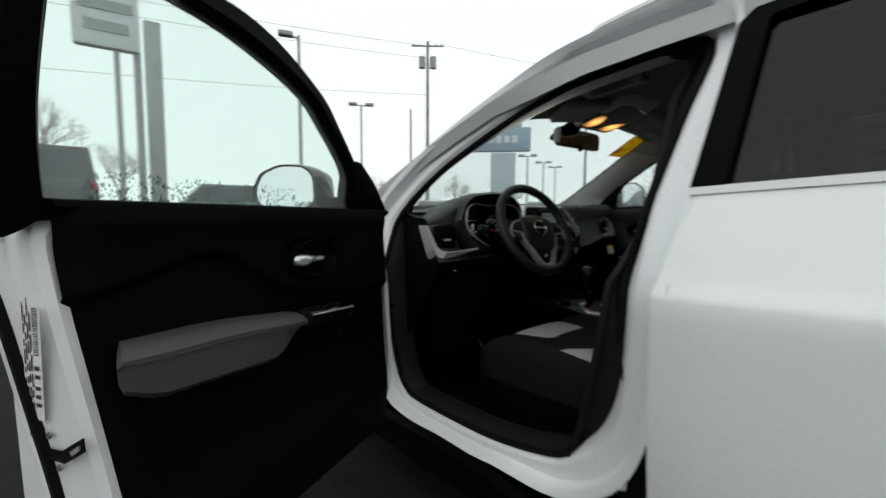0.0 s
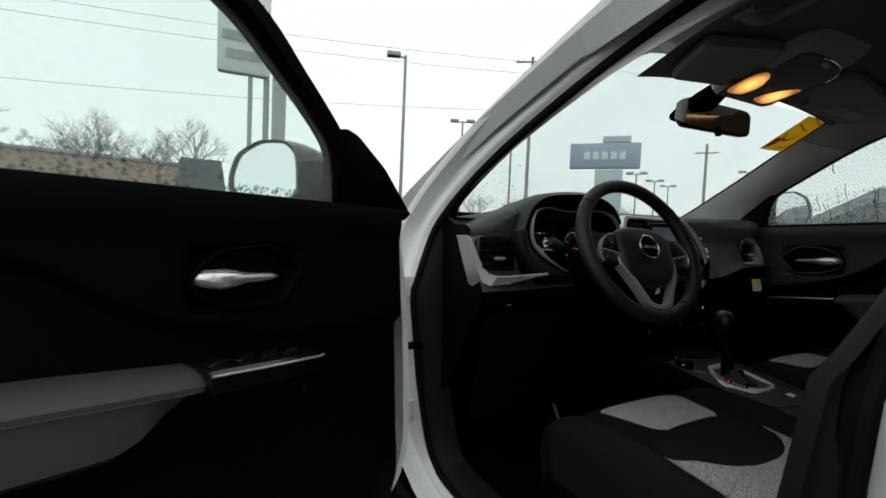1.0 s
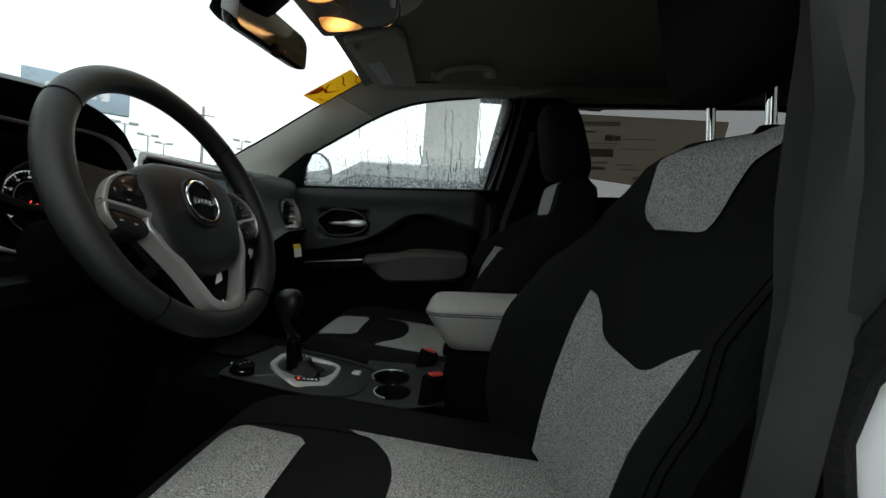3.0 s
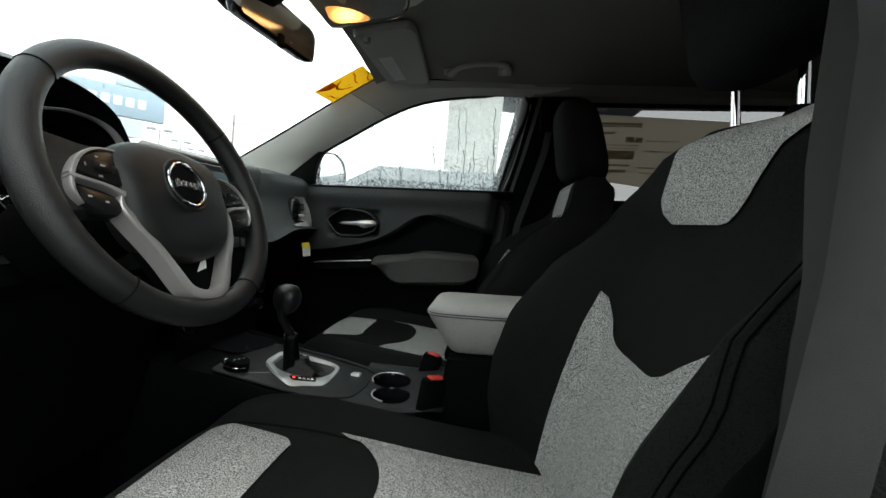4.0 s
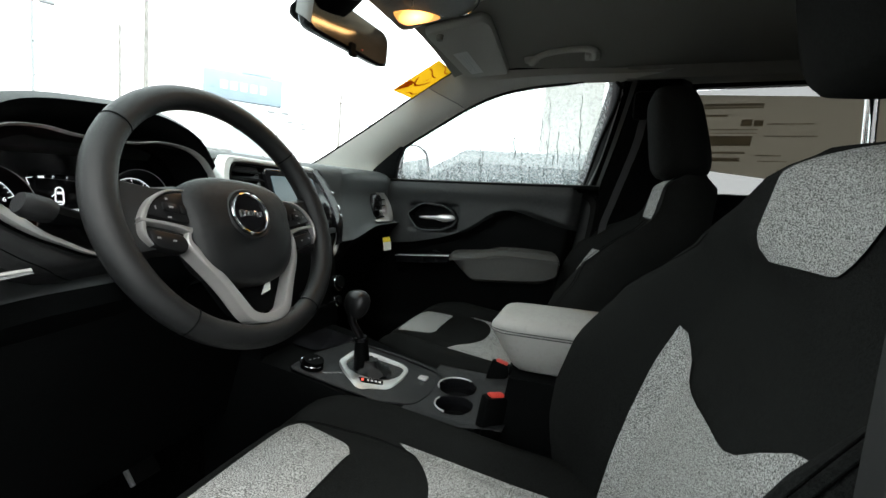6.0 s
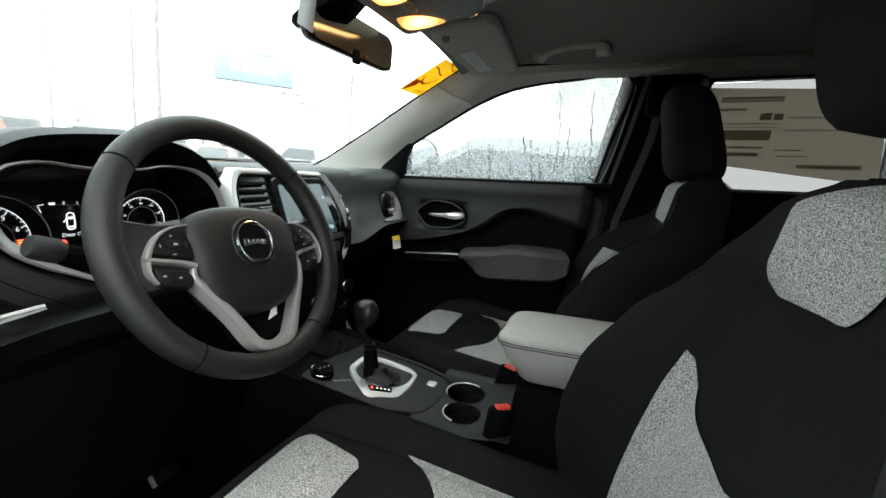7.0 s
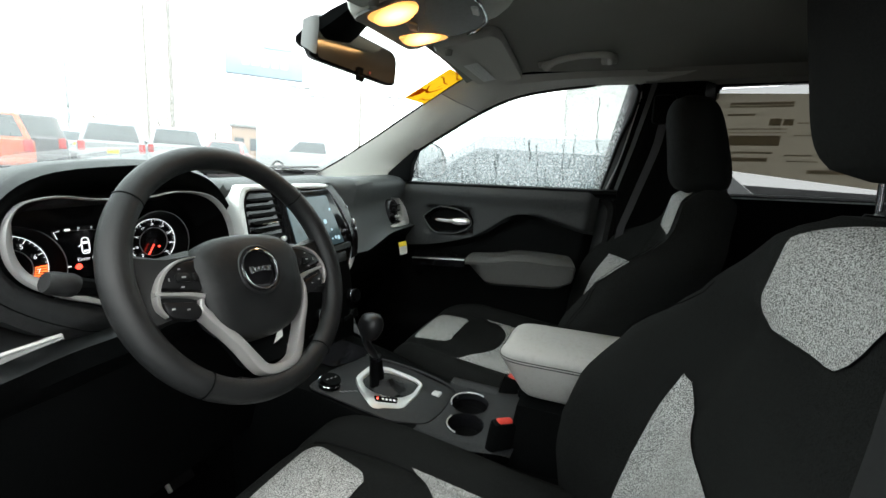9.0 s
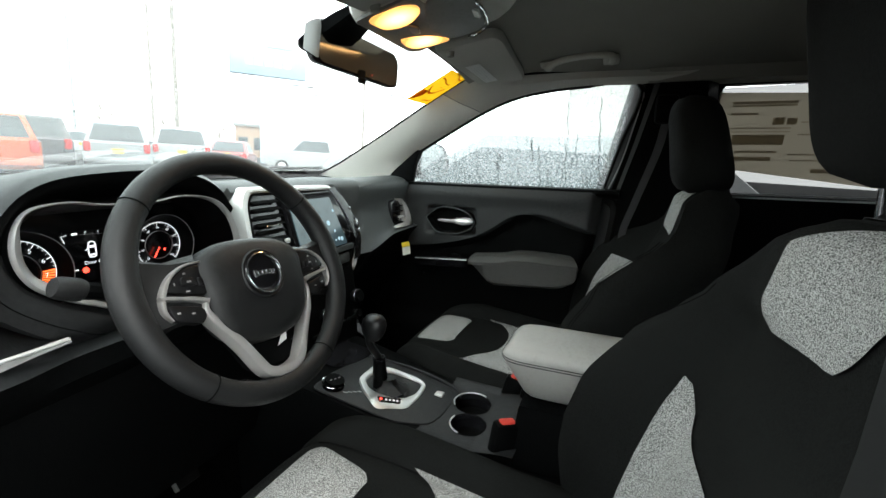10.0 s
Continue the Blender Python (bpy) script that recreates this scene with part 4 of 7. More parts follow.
HINGE = pose(-0.84, 1.77, 0, 0, 0, -61)
driver_door = front_door("driver_door", 1, HINGE, "open white front door with black lining and grey armrest", 1.232, 1700)
front_door("passenger_door", -1, pose(0.745, 2.035, 0, 0, 0, -2.0), "closed front door with black lining and grey armrest", 1.30, 3600)
# certification label and latch on the open door's edge
def on_edge(x, z, e=0.0):
    u = lerp(z, [0.51, 0.72, 1.03, 1.165], [1.078, 1.104, 1.153, 1.168]) * 1.0 + 0.003 + e
    return (x, -u, z)


def on_label(x, z, e=0.0):
    """A place on the label, which follows the slant of the door's edge."""
    return on_edge(lerp(z, [0.835, 1.045], [-0.056, 0.026]) + (x + 0.005) * 0.95, z, e)


lab = part("certification_label", ([on_label(x, z, 0.001) for x, z in ((0.045, 0.835), (-0.005, 0.835), (-0.005, 1.03), (0.045, 1.03))], [(0, 1, 2, 3)]), LABELWHITE, driver_door, "white printed certification label", smooth=0)
random.seed(2)
for i in range(30):
    z = 0.95 + i * 0.0026
    part("code_bar", ([on_label(x, zz, 0.002) for x, zz in ((0.040, z), (0.026, z), (0.026, z + 0.0008 + 0.001 * random.random()), (0.040, z + 0.0008 + 0.001 * random.random()))], [(0, 1, 2, 3)]), INK, lab, smooth=0)
for k, x0 in enumerate((0.018, 0.012, 0.006, 0.0)):
    z = 0.845
    while z < 1.02:
        L = random.uniform(0.008, 0.03)
        part("print_bar", ([on_label(x, zz, 0.002) for x, zz in ((x0 + 0.003, z), (x0, z), (x0, z + L), (x0 + 0.003, z + L))], [(0, 1, 2, 3)]), INK, lab, smooth=0)
        z += L + random.uniform(0.003, 0.012)
for z in (0.86, 0.875, 0.89, 0.91, 0.925):
    part("print_bar", ([on_label(x, zz, 0.002) for x, zz in ((0.040, z), (0.026, z), (0.026, z + 0.007), (0.040, z + 0.007))], [(0, 1, 2, 3)]), INK, lab, smooth=0)
slot = [(-0.050, 0.783), (-0.033, 0.787), (0.000, 0.785), (0.016, 0.787), (0.050, 0.804), (0.085, 0.821), (0.079, 0.796), (0.015, 0.764), (-0.015, 0.765), (-0.050, 0.770)]
part("latch_recess", loft([[on_edge(x, z, 0.0005) for x, z in slot], [on_edge(x, z, 0.0030) for x, z in slot], [on_edge(0.008 + (x - 0.008) * 0.93, 0.785 + (z - 0.785) * 0.86, 0.0032) for x, z in slot], [on_edge(0.008 + (x - 0.008) * 0.90, 0.785 + (z - 0.785) * 0.80, 0.0012) for x, z in slot]]), RUBBER, driver_door, "black latch slot")
part("latch_claw", prism([(0.040, 0.790), (0.070, 0.806), (0.066, 0.796), (0.042, 0.783)], 0.001, 0.0036, lambda x, z, e: on_edge(x, z, e)), SATIN, driver_door, "steel latch claw")
for x, z in ((-0.055, 0.807), (-0.010, 0.810), (-0.009, 0.751)):
    part("screw", disc(on_edge(x, z), (0, -1, 0), 0.006, 0.005, 12, 0, 0.003), STEELDARK, driver_door, "dark latch screw")


# rain on the windscreen
def on_screen(u, v, h):
    x, y, z = screen_at(u, v)
    return (x, y + 0.46 * h + 0.001, z + 0.89 * h + 0.002)


def screen_rain(n, area, big, seed):
    rnd = random.Random(seed)
    V, F = [], []
    for _ in range(n):
        u = area[0] + (area[1] - area[0]) * rnd.random() ** 1.3
        v = area[2] + (area[3] - area[2]) * rnd.random() ** 1.5
        r = big * (0.25 + 0.75 * rnd.random() ** 3)
        k = len(V)
        for rr, d in ((1.0, 0.0), (0.7, 0.5)):
            for a in range(6):
                V.append(on_screen(u + r * rr * math.cos(a * 1.0472) / 0.6, v + r * rr * math.sin(a * 1.0472) / 0.8, d * r))
        V.append(on_screen(u, v, 0.7 * r))
        for a in range(6):
            b = (a + 1) % 6
            F.append((k + a, k + b, k + 6 + b, k + 6 + a))
            F.append((k + 6 + a, k + 6 + b, k + 12))
    ob = part("raindrops", (V, F), DROP, windscreen, "rain drops on the windscreen")
    ob["kind"] = "stuff"
    ob.visible_shadow = False


screen_rain(2600, (-0.98, 0.1, 0.02, 0.42), 0.0030, 3)
screen_rain(900, (-0.9, 0.9, 0.02, 0.9), 0.0022, 4)

# ---- dashboard ----
dash = thing("dashboard", "black soft-touch dashboard with silver vent bezels", "dashboard")
def dash_skew(x):
    return 0.045 * x


def dash_point(x, k):
    """Cross-section of the dashboard at x; k runs from the windscreen over the top down to the footwell."""
    hood = step(x, -0.64, -0.53) * step(x, -0.17, -0.28)
    mid = step(x, -0.245, -0.20) * step(x, 0.255, 0.21)
    side = step(abs(x), 0.60, 0.76)
    ytop = 1.615 + 0.07 * hood + 0.05 * mid + 0.02 * side
    ztop = 1.205 + 0.004 * mid - 0.05 * side
    prof = [(2.10 - 0.05 * abs(x), 1.186), (1.92, 1.192 - 0.02 * side), (1.78, 1.198 - 0.02 * side), (ytop + 0.08, ztop + 0.002), (ytop + 0.03, ztop - 0.001), (ytop, ztop - 0.018),
            (ytop + 0.004 + 0.10 * hood, ztop - 0.055), (1.625 + 0.20 * hood + 0.045 * mid, 1.10), (1.60 + 0.17 * hood + 0.03 * mid, 1.03), (1.575 + 0.02 * hood + 0.02 * mid, 0.985 + 0.035 * step(x, 0.24, 0.46)), (1.585 + 0.03 * step(x, 0.2, 0.3), 0.95 + 0.02 * step(x, 0.24, 0.46)), (1.63, 0.90), (1.70, 0.80), (1.80, 0.68), (1.95, 0.60)]
    y, z = prof[k]
    return (x, y + dash_skew(x), z)


xs = np.r_[np.linspace(-0.765, -0.66, 6), np.linspace(-0.64, -0.15, 32), np.linspace(-0.13, 0.745, 30)]
def dash_row(x, lower=False):
    p = np.array([dash_point(x, k) for k in range(15)])
    return [tuple(q) for q in (curve(p[9:], 20) if lower else curve(p[:10], 44))]


part("pad", loft([dash_row(x) for x in xs], closed=False, cap=False), SOFT, dash, "black grained dashboard pad")
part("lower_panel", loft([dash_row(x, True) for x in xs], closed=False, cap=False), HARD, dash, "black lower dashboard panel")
for s, xe in ((-1, xs[0]), (1, xs[-1])):
    r = dash_row(xe) + dash_row(xe, True)[1:]
    part("end_cap", (r + [(xe, 2.05, 0.6)], [tuple(range(len(r) + 1))]), HARD, dash, smooth=0)
# defroster grilles on the top
for x0 in (-0.715, 0.66):
    for k in range(4):
        part("defroster_slat", box((x0, 1.685 + k * 0.011, 1.1705 + 0.0012 * k), (0.085, 0.005, 0.008), 0.002), HARD, dash)
part("top_grille", box((0.02, 1.86, 1.2015), (0.34, 0.12, 0.004), 0.0015), HARD, dash)

# instrument cluster
CX, CZ = -0.415, 1.10
outl = curve([(-0.183, 0.05), (-0.177, 0.077), (-0.163, 0.095), (-0.140, 0.102), (-0.110, 0.103), (-0.073, 0.097), (-0.035, 0.0955), (0.007, 0.096), (0.040, 0.101), (0.081, 0.099), (0.112, 0.091), (0.137, 0.073), (0.158, 0.041), (0.168, 0.0), (0.160, -0.055), (0.10, -0.085), (-0.03, -0.078), (-0.10, -0.050), (-0.130, -0.034), (-0.154, -0.017), (-0.169, -0.001), (-0.180, 0.023)], 96, closed=True)
_d = np.roll(outl, -1, 0) - np.roll(outl, 1, 0)
outn = np.stack([-_d[:, 1], _d[:, 0]], 1) / np.linalg.norm(_d, axis=1)[:, None]
if (outn * (outl - outl.mean(0))).sum() < 0:
    outn = -outn
def cl(k, y, grow=0.0):
    return [(CX + a * k, y + dash_skew(CX) - (0.10 * b if y < 1.7 else 0.0), CZ + b * k) for a, b in outl]
part("cluster_bowl", loft([cl(1.02, 1.640), cl(1.01, 1.606), cl(0.98, 1.602), cl(0.97, 1.62), cl(0.96, 1.725)], cap=False), HARD, dash, "black instrument bowl")
part("cluster_face", (cl(0.975, 1.724), [tuple(range(96))]), GLOSSY, dash, smooth=0)
bezel_w = [0.0036 + 0.0105 * step(-a, 0.10, 0.172) * step(b, 0.112, 0.05) + 0.006 * step(-a, 0.0, 0.12) * step(b, 0.0, -0.03) + 0.0045 * step(a, 0.06, 0.15) for a, b in outl]
part("cluster_bezel", band(outl, outn, bezel_w, lambda a, b, d: (CX + a, 1.592 + d + dash_skew(CX) - 0.10 * b, CZ + b)), SATIN, dash, "satin silver cluster bezel")
low = [i for i in range(96) if outl[i][1] < 0.045 and outl[i][0] < 0.0]
low = low if low == list(range(low[0], low[-1] + 1)) else sorted(low, key=lambda i: (i + 48) % 96)
def surround(grow, y, drop=0.0):
    r = []
    for i in low:
        a, b = outl[i]
        L = math.hypot(a, b)
        z = CZ + b * (1 + grow / L) - drop
        soft = 0.970 + 0.010 * math.log(1 + math.exp((z - 0.970) / 0.010))
        r.append((CX + a * (1 + grow / L), y + dash_skew(CX) - 0.10 * b + 0.05 * step(z, 1.025, 0.975), soft))
    return r
pad_rows = [surround(g, lerp(g, [0.004, 0.012, 0.028, 0.040, 0.050, 0.053], [1.602, 1.592, 1.580, 1.574, 1.580, 1.61]), lerp(g, [0.012, 0.028, 0.040, 0.053], [0, 0.004, 0.008, 0.016])) for g in np.r_[np.linspace(0.004, 0.050, 18), 0.051, 0.052, 0.053]]
part("lower_surround", loft(pad_rows, closed=False, cap=False), CONSOLE, dash, "black curved pad under the cluster")
part("pad_seam", tube([tuple(np.array(p) + (0, -0.0004, 0)) for p in pad_rows[12]], 0.0008, 5), HARD, dash)
# brow over the cluster
BROW = curve([(-0.2186, 0.02), (-0.1907, 0.085), (-0.1395, 0.122), (-0.05, 0.134), (0.03, 0.134), (0.085, 0.122), (0.124, 0.100), (0.150, 0.062)], 34)
brow = lambda k, y, dz, zs=1.0: [(CX + a * k, y, CZ + b * zs + dz) for a, b in BROW]
part("brow", loft([brow(0.9, 1.98, 0.0, 0.60), brow(0.97, 1.86, 0.0, 0.80), brow(1.01, 1.74, 0.008, 0.95), brow(1.01, 1.62, 0.017), brow(1.0, 1.572, 0.016), brow(0.985, 1.560, 0.008)], closed=False, cap=False), SOFT, dash, "black cluster brow")
part("brow_lining", loft([brow(0.985, 1.560, 0.008), brow(0.96, 1.563, 0.0), brow(0.90, 1.590, -0.018), brow(0.84, 1.625, -0.034)], closed=False, cap=False), HARD, dash)


def gauge(cx, cz, r, bowl, lit, needle, marks):
    """A round gauge in its bowl: scale ring, ticks, numerals and a needle."""
    y = 1.700
    ring = lambda q, d: [(cx + q * math.cos(a), y - d, cz + q * math.sin(a)) for a in np.linspace(0, 2 * np.pi, 56, endpoint=False)]
    g = part("gauge", disc((cx, y, cz), (0, -1, 0), r * 1.06, r * 1.06, 48, 0, 0.002), GLOSSY, dash, "round black gauge")
    part("gauge_bowl", loft([ring(bowl, 0.022), ring(bowl * 0.97, 0.024), ring(bowl * 0.93, 0.018), ring(r * 1.06, 0.001)], cap=False), HARD, g, "black gauge bowl")
    part("gauge_ring", tube(ring(bowl * 0.985, 0.0245), 0.0007, 6, closed=True), LABELGREY, g, "thin grey bowl edge")
    part("scale_line", tube([(cx + r * math.cos(a), y - 0.005, cz + r * math.sin(a)) for a in np.radians(np.linspace(225, -45, 44))], 0.0006, 5), WHITEGLOW, g)
    part("inner_ring", tube(ring(r * 0.62, 0.006), 0.0008, 5, closed=True), LABELGREY, g)
    n = len(marks) - 1
    for i in range(n * 4 + 1):
        a = math.radians(225 - i * 270 / (n * 4))
        long = i % 4 == 0
        p = [(cx + r * q * math.cos(a), y - 0.005, cz + r * q * math.sin(a)) for q in (1.0, 0.86 if long else 0.93)]
        part("tick", tube(p, 0.0006 if long else 0.00035, 4), lit if (lit is ORANGEGLOW and i >= 27) else WHITEGLOW, g)
    for i, text in enumerate(marks):
        a = math.radians(225 - i * 270 / n)
        m = Matrix.Translation((cx + r * 0.76 * math.cos(a), y - 0.006, cz + r * 0.76 * math.sin(a))) @ pose(0, 0, 0, 90)
        part("numeral", moved(words(text, r * (0.19 if len(text) == 1 else 0.13)), m), WHITEGLOW, g, smooth=0)
    if lit is ORANGEGLOW:
        for k in range(8):
            a0, a1 = math.radians(-1 - k * 5.0), math.radians(-4 - k * 5.0)
            part("red_band", ([(cx + r * q * math.cos(a), y - 0.0055, cz + r * q * math.sin(a)) for q, a in ((0.66, a0), (0.97, a0 + 0.03), (0.97, a1 + 0.03), (0.66, a1))], [(0, 1, 2, 3)]), ORANGEGLOW, g, smooth=0)
    a = math.radians(needle)
    part("needle", tube([(cx - r * 0.02 * math.cos(a), y - 0.010, cz - r * 0.02 * math.sin(a)), (cx + r * 0.60 * math.cos(a), y - 0.010, cz + r * 0.60 * math.sin(a))], [0.0009, 0.0013], 5), REDGLOW, g)
    part("needle_hub", disc((cx, y - 0.004, cz), (0, -1, 0), r * 0.14, r * 0.12, 20, 0, 0.008), GLOSSY, g)


gauge(-0.546, 1.088, 0.052, 0.068, ORANGEGLOW, 226, "0 1 2 3 4 5 6 7 8".split())
gauge(-0.326, 1.098, 0.043, 0.060, WHITEGLOW, 238, "0 20 40 60 80 100 120 140 160".split())
part("telltale", disc((-0.318, 1.692, 1.088), (0, -1, 0), 0.0022, 0.002, 10, 0, 0.001), REDGLOW, dash)
info = part("info_display", box((-0.432, 1.706, 1.098), (0.088, 0.006, 0.088), 0.003), GLOSSY, dash, "black driver display")
part("car_icon", tube(curve([(-0.436 + a, 1.7025, 1.108 + b) for a, b in ((-0.0045, -0.012), (-0.0055, 0.0), (-0.004, 0.012), (0.004, 0.012), (0.0055, 0.0), (0.0045, -0.012))], 24, closed=True), 0.0011, 5, closed=True), WHITEGLOW, info)
part("car_glass", box((-0.436, 1.7025, 1.113), (0.007, 0.001, 0.004), 0.0), WHITEGLOW, info)
part("car_tail", box((-0.436, 1.7025, 1.099), (0.007, 0.001, 0.003), 0.0), WHITEGLOW, info)
part("open_door_icon", tube([(-0.4415, 1.7025, 1.112), (-0.4465, 1.7025, 1.107)], 0.0009, 4), WHITEGLOW, info)
part("message", moved(words("Door Open", 0.0085), Matrix.Translation((-0.430, 1.7022, 1.086)) @ pose(0, 0, 0, 90)), WHITEGLOW, info, smooth=0)
part("gear_letter", moved(words("P", 0.007), Matrix.Translation((-0.443, 1.7022, 1.137)) @ pose(0, 0, 0, 90)), WHITEGLOW, info, smooth=0)
part("compass_letter", moved(words("S", 0.006), Matrix.Translation((-0.424, 1.7022, 1.137)) @ pose(0, 0, 0, 90)), WHITEGLOW, info, smooth=0)
part("belt_icon", box((-0.459, 1.7025, 1.137), (0.0075, 0.001, 0.0035), 0.0), WHITEGLOW, info)
part("fuel_icon", box((-0.463, 1.7025, 1.077), (0.006, 0.001, 0.002), 0.0), WHITEGLOW, info)
part("frame_line", tube([(-0.4745, 1.7025, 1.124), (-0.478, 1.7025, 1.135), (-0.470, 1.7025, 1.1365)], 0.0006, 4), WHITEGLOW, info)
part("frame_line", tube([(-0.466, 1.7025, 1.1365), (-0.396, 1.7025, 1.131)], 0.0003, 4), LABELGREY, info)
part("telltale", disc((-0.4495, 1.7025, 1.0745), (0, -1, 0), 0.0050, 0.0046, 14, 0, 0.001), REDGLOW, info)

# side vents with their bright L-shaped trim
def side_vent(s):
    yo = 0.0 if s < 0 else 0.058
    xo = 0.0 if s < 0 else -0.115
    Q = lambda x, y, z: (s * (x + xo), y + yo, z)
    if s < 0:
        trim = [[Q(0.806, 1.60, 1.125), Q(0.792, 1.576, 1.125), Q(0.776, 1.580, 1.121)], [Q(0.797, 1.595, 1.08), Q(0.782, 1.566, 1.08), Q(0.763, 1.570, 1.078)], [Q(0.788, 1.59, 1.04), Q(0.772, 1.558, 1.04), Q(0.750, 1.563, 1.044)], [Q(0.778, 1.59, 1.004), Q(0.760, 1.551, 1.008), Q(0.736, 1.557, 1.027)],
                [Q(0.758, 1.59, 0.990), Q(0.738, 1.546, 0.998), Q(0.714, 1.552, 1.021)], [Q(0.72, 1.58, 0.992), Q(0.705, 1.541, 1.000), Q(0.690, 1.547, 1.020)], [Q(0.66, 1.575, 1.004), Q(0.65, 1.536, 1.010), Q(0.645, 1.542, 1.022)], [Q(0.60, 1.57, 1.014), Q(0.60, 1.533, 1.019), Q(0.60, 1.539, 1.024)], [Q(0.565, 1.57, 1.019), Q(0.565, 1.534, 1.022), Q(0.565, 1.540, 1.025)]]
    else:
        vt = curve([(0.514, 1.130), (0.545, 1.112), (0.573, 1.090), (0.594, 1.062), (0.604, 1.040), (0.602, 1.026), (0.575, 1.0225), (0.540, 1.0235), (0.500, 1.027), (0.468, 1.029)], 26)
        vi = curve([(0.514, 1.127), (0.528, 1.108), (0.543, 1.090), (0.552, 1.070), (0.556, 1.055), (0.549, 1.046), (0.530, 1.041), (0.512, 1.0385), (0.490, 1.036), (0.468, 1.033)], 26)
        trim = [[(a + 0.004, 1.66, z) for a, z in vt], [(a, 1.617, z) for a, z in vt], [(a * 0.7 + c * 0.3, 1.611, z * 0.7 + e * 0.3) for (a, z), (c, e) in zip(vt, vi)], [(c, 1.617, e) for c, e in vi], [(c, 1.64, e) for c, e in vi]]
    if s < 0:
        part("vent_trim", loft(trim[:5], closed=False, cap=False), SILVER, dash, "satin silver vent trim")
        # Lower leg of the silver trim: shade by colour, highlight by a silver tube.
        foot = part("vent_trim", loft(trim[4:], closed=False, cap=False), SHADEDTRIM, dash, "lower vent trim in shaded silver")
        part("edge_highlight", tube(curve([r[2] for r in trim[3:]], 24), [0.0016 + 0.0016 * k for k in np.linspace(0, 1, 24)], 6), SILVER, foot, "highlight along the upper edge")
        for a in (0.712, 0.688):
            part("print_bar", box(Q(a, 1.5405, 1.004), (0.012, 0.002, 0.004), 0.0), LABELGREY, foot)
    else:
        part("vent_trim", loft(trim, closed=False, cap=False), SILVER, dash, "satin silver vent trim")
    a0, a1 = (0.645, 0.765) if s < 0 else (0.590, 0.658)
    hole = part("side_vent", box(Q(0.5 * (a0 + a1), 1.60, 1.075), (a1 - a0, 0.06, 0.10), 0.012), GLOSSY, dash, "black side air vent")
    for k in range(4):
        part("vane", box(Q(0.5 * (a0 + a1), 1.564, 1.045 + 0.02 * k), (a1 - a0 - 0.02, 0.012, 0.004), 0.0015), HARD, hole)
    part("vane_tab", box(Q(0.5 * (a0 + a1), 1.556, 1.066), (0.03, 0.012, 0.008), 0.003), SATIN, hole)


side_vent(-1)
side_vent(1)
# headlamp switch and knee panel
lsw = part("lamp_switch", disc((-0.68, 1.562, 0.945), (0, -1, 0.2), 0.018, 0.015, 20, -0.02, 0.010), HARD, dash, "black headlamp switch")
part("switch_mark", box((-0.68, 1.550, 0.948), (0.012, 0.002, 0.003), 0.0), LABELGREY, lsw)
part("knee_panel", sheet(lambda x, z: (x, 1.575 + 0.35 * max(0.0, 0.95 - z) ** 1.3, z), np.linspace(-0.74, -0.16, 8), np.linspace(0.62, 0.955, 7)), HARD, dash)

# centre stack
stack = thing("centre_stack", "black centre stack with a touch screen and silver frame", "centre stack")
SY = 1.600
def stp(a, b, d=0.0):
    """A place on the stack's face: a across, b down from the top, d towards the rear."""
    return (a, SY + lerp(b, [0.0, 0.165, 0.27], [0.058, 0.008, 0.0]) - d + dash_skew(a) * 0.5, 1.200 - b)


frame_o = rounded([(-0.166, 0.0), (0.152, 0.008), (0.186, 0.052), (0.222, 0.145), (0.208, 0.215), (0.172, 0.258), (0.10, 0.262), (-0.12, 0.262), (-0.178, 0.225), (-0.199, 0.12), (-0.186, 0.03)], 0.024, 5)
fc = np.mean(np.array(frame_o), 0)
fo = lambda k, d: [stp(*(fc + (np.array(q) - fc) * k), d) for q in frame_o]
part("stack_frame", loft([fo(1.0, -0.03), fo(1.0, 0.010), fo(0.985, 0.016), fo(0.945, 0.0165), fo(0.915, 0.013), fo(0.905, 0.004)], cap=False), SATIN, stack, "satin silver stack frame")
part("inner_frame", loft([fo(0.908, 0.0), fo(0.906, 0.010), fo(0.885, 0.0115), fo(0.865, 0.003)], cap=False), HARD, stack, "dark inner frame")
part("stack_face", loft([fo(0.91, -0.02), fo(0.90, 0.003), fo(0.6, 0.003)]), HARD, stack)
# the frame's far side is gloss black with bright tabs
edge_ = [(0.158, 0.012), (0.190, 0.055), (0.219, 0.130), (0.212, 0.190), (0.203, 0.218)]
ec = curve(edge_, 20)
part("gloss_side", loft([[stp(a - 0.030, b + 0.004, 0.018) for a, b in ec], [stp(a - 0.012, b, 0.0215) for a, b in ec], [stp(a + 0.002, b, 0.0195) for a, b in ec], [stp(a + 0.006, b, -0.02) for a, b in ec]], closed=False, cap=False), GLOSSY, stack, "gloss black frame side")
for a, b, h in ((0.203, 0.075, 0.010), (0.217, 0.120, 0.024), (0.218, 0.140, 0.012)):
    part("chrome_tab", moved(box((0, 0, 0), (0.007, 0.008, h), 0.003), Matrix.Translation(stp(a - 0.004, b, 0.022)) @ pose(0, 0, 0, -16)), CHROME, stack, "bright vent tab")
scr = part("touch_screen", prism(rounded([(-0.060, 0.022), (0.138, 0.022), (0.197, 0.155), (0.190, 0.190), (-0.060, 0.190)], 0.010, 4), 0.0, 0.017, lambda a, b, d: stp(a, b, d), 0.003), GLOSSY, stack, "gloss black touch screen")
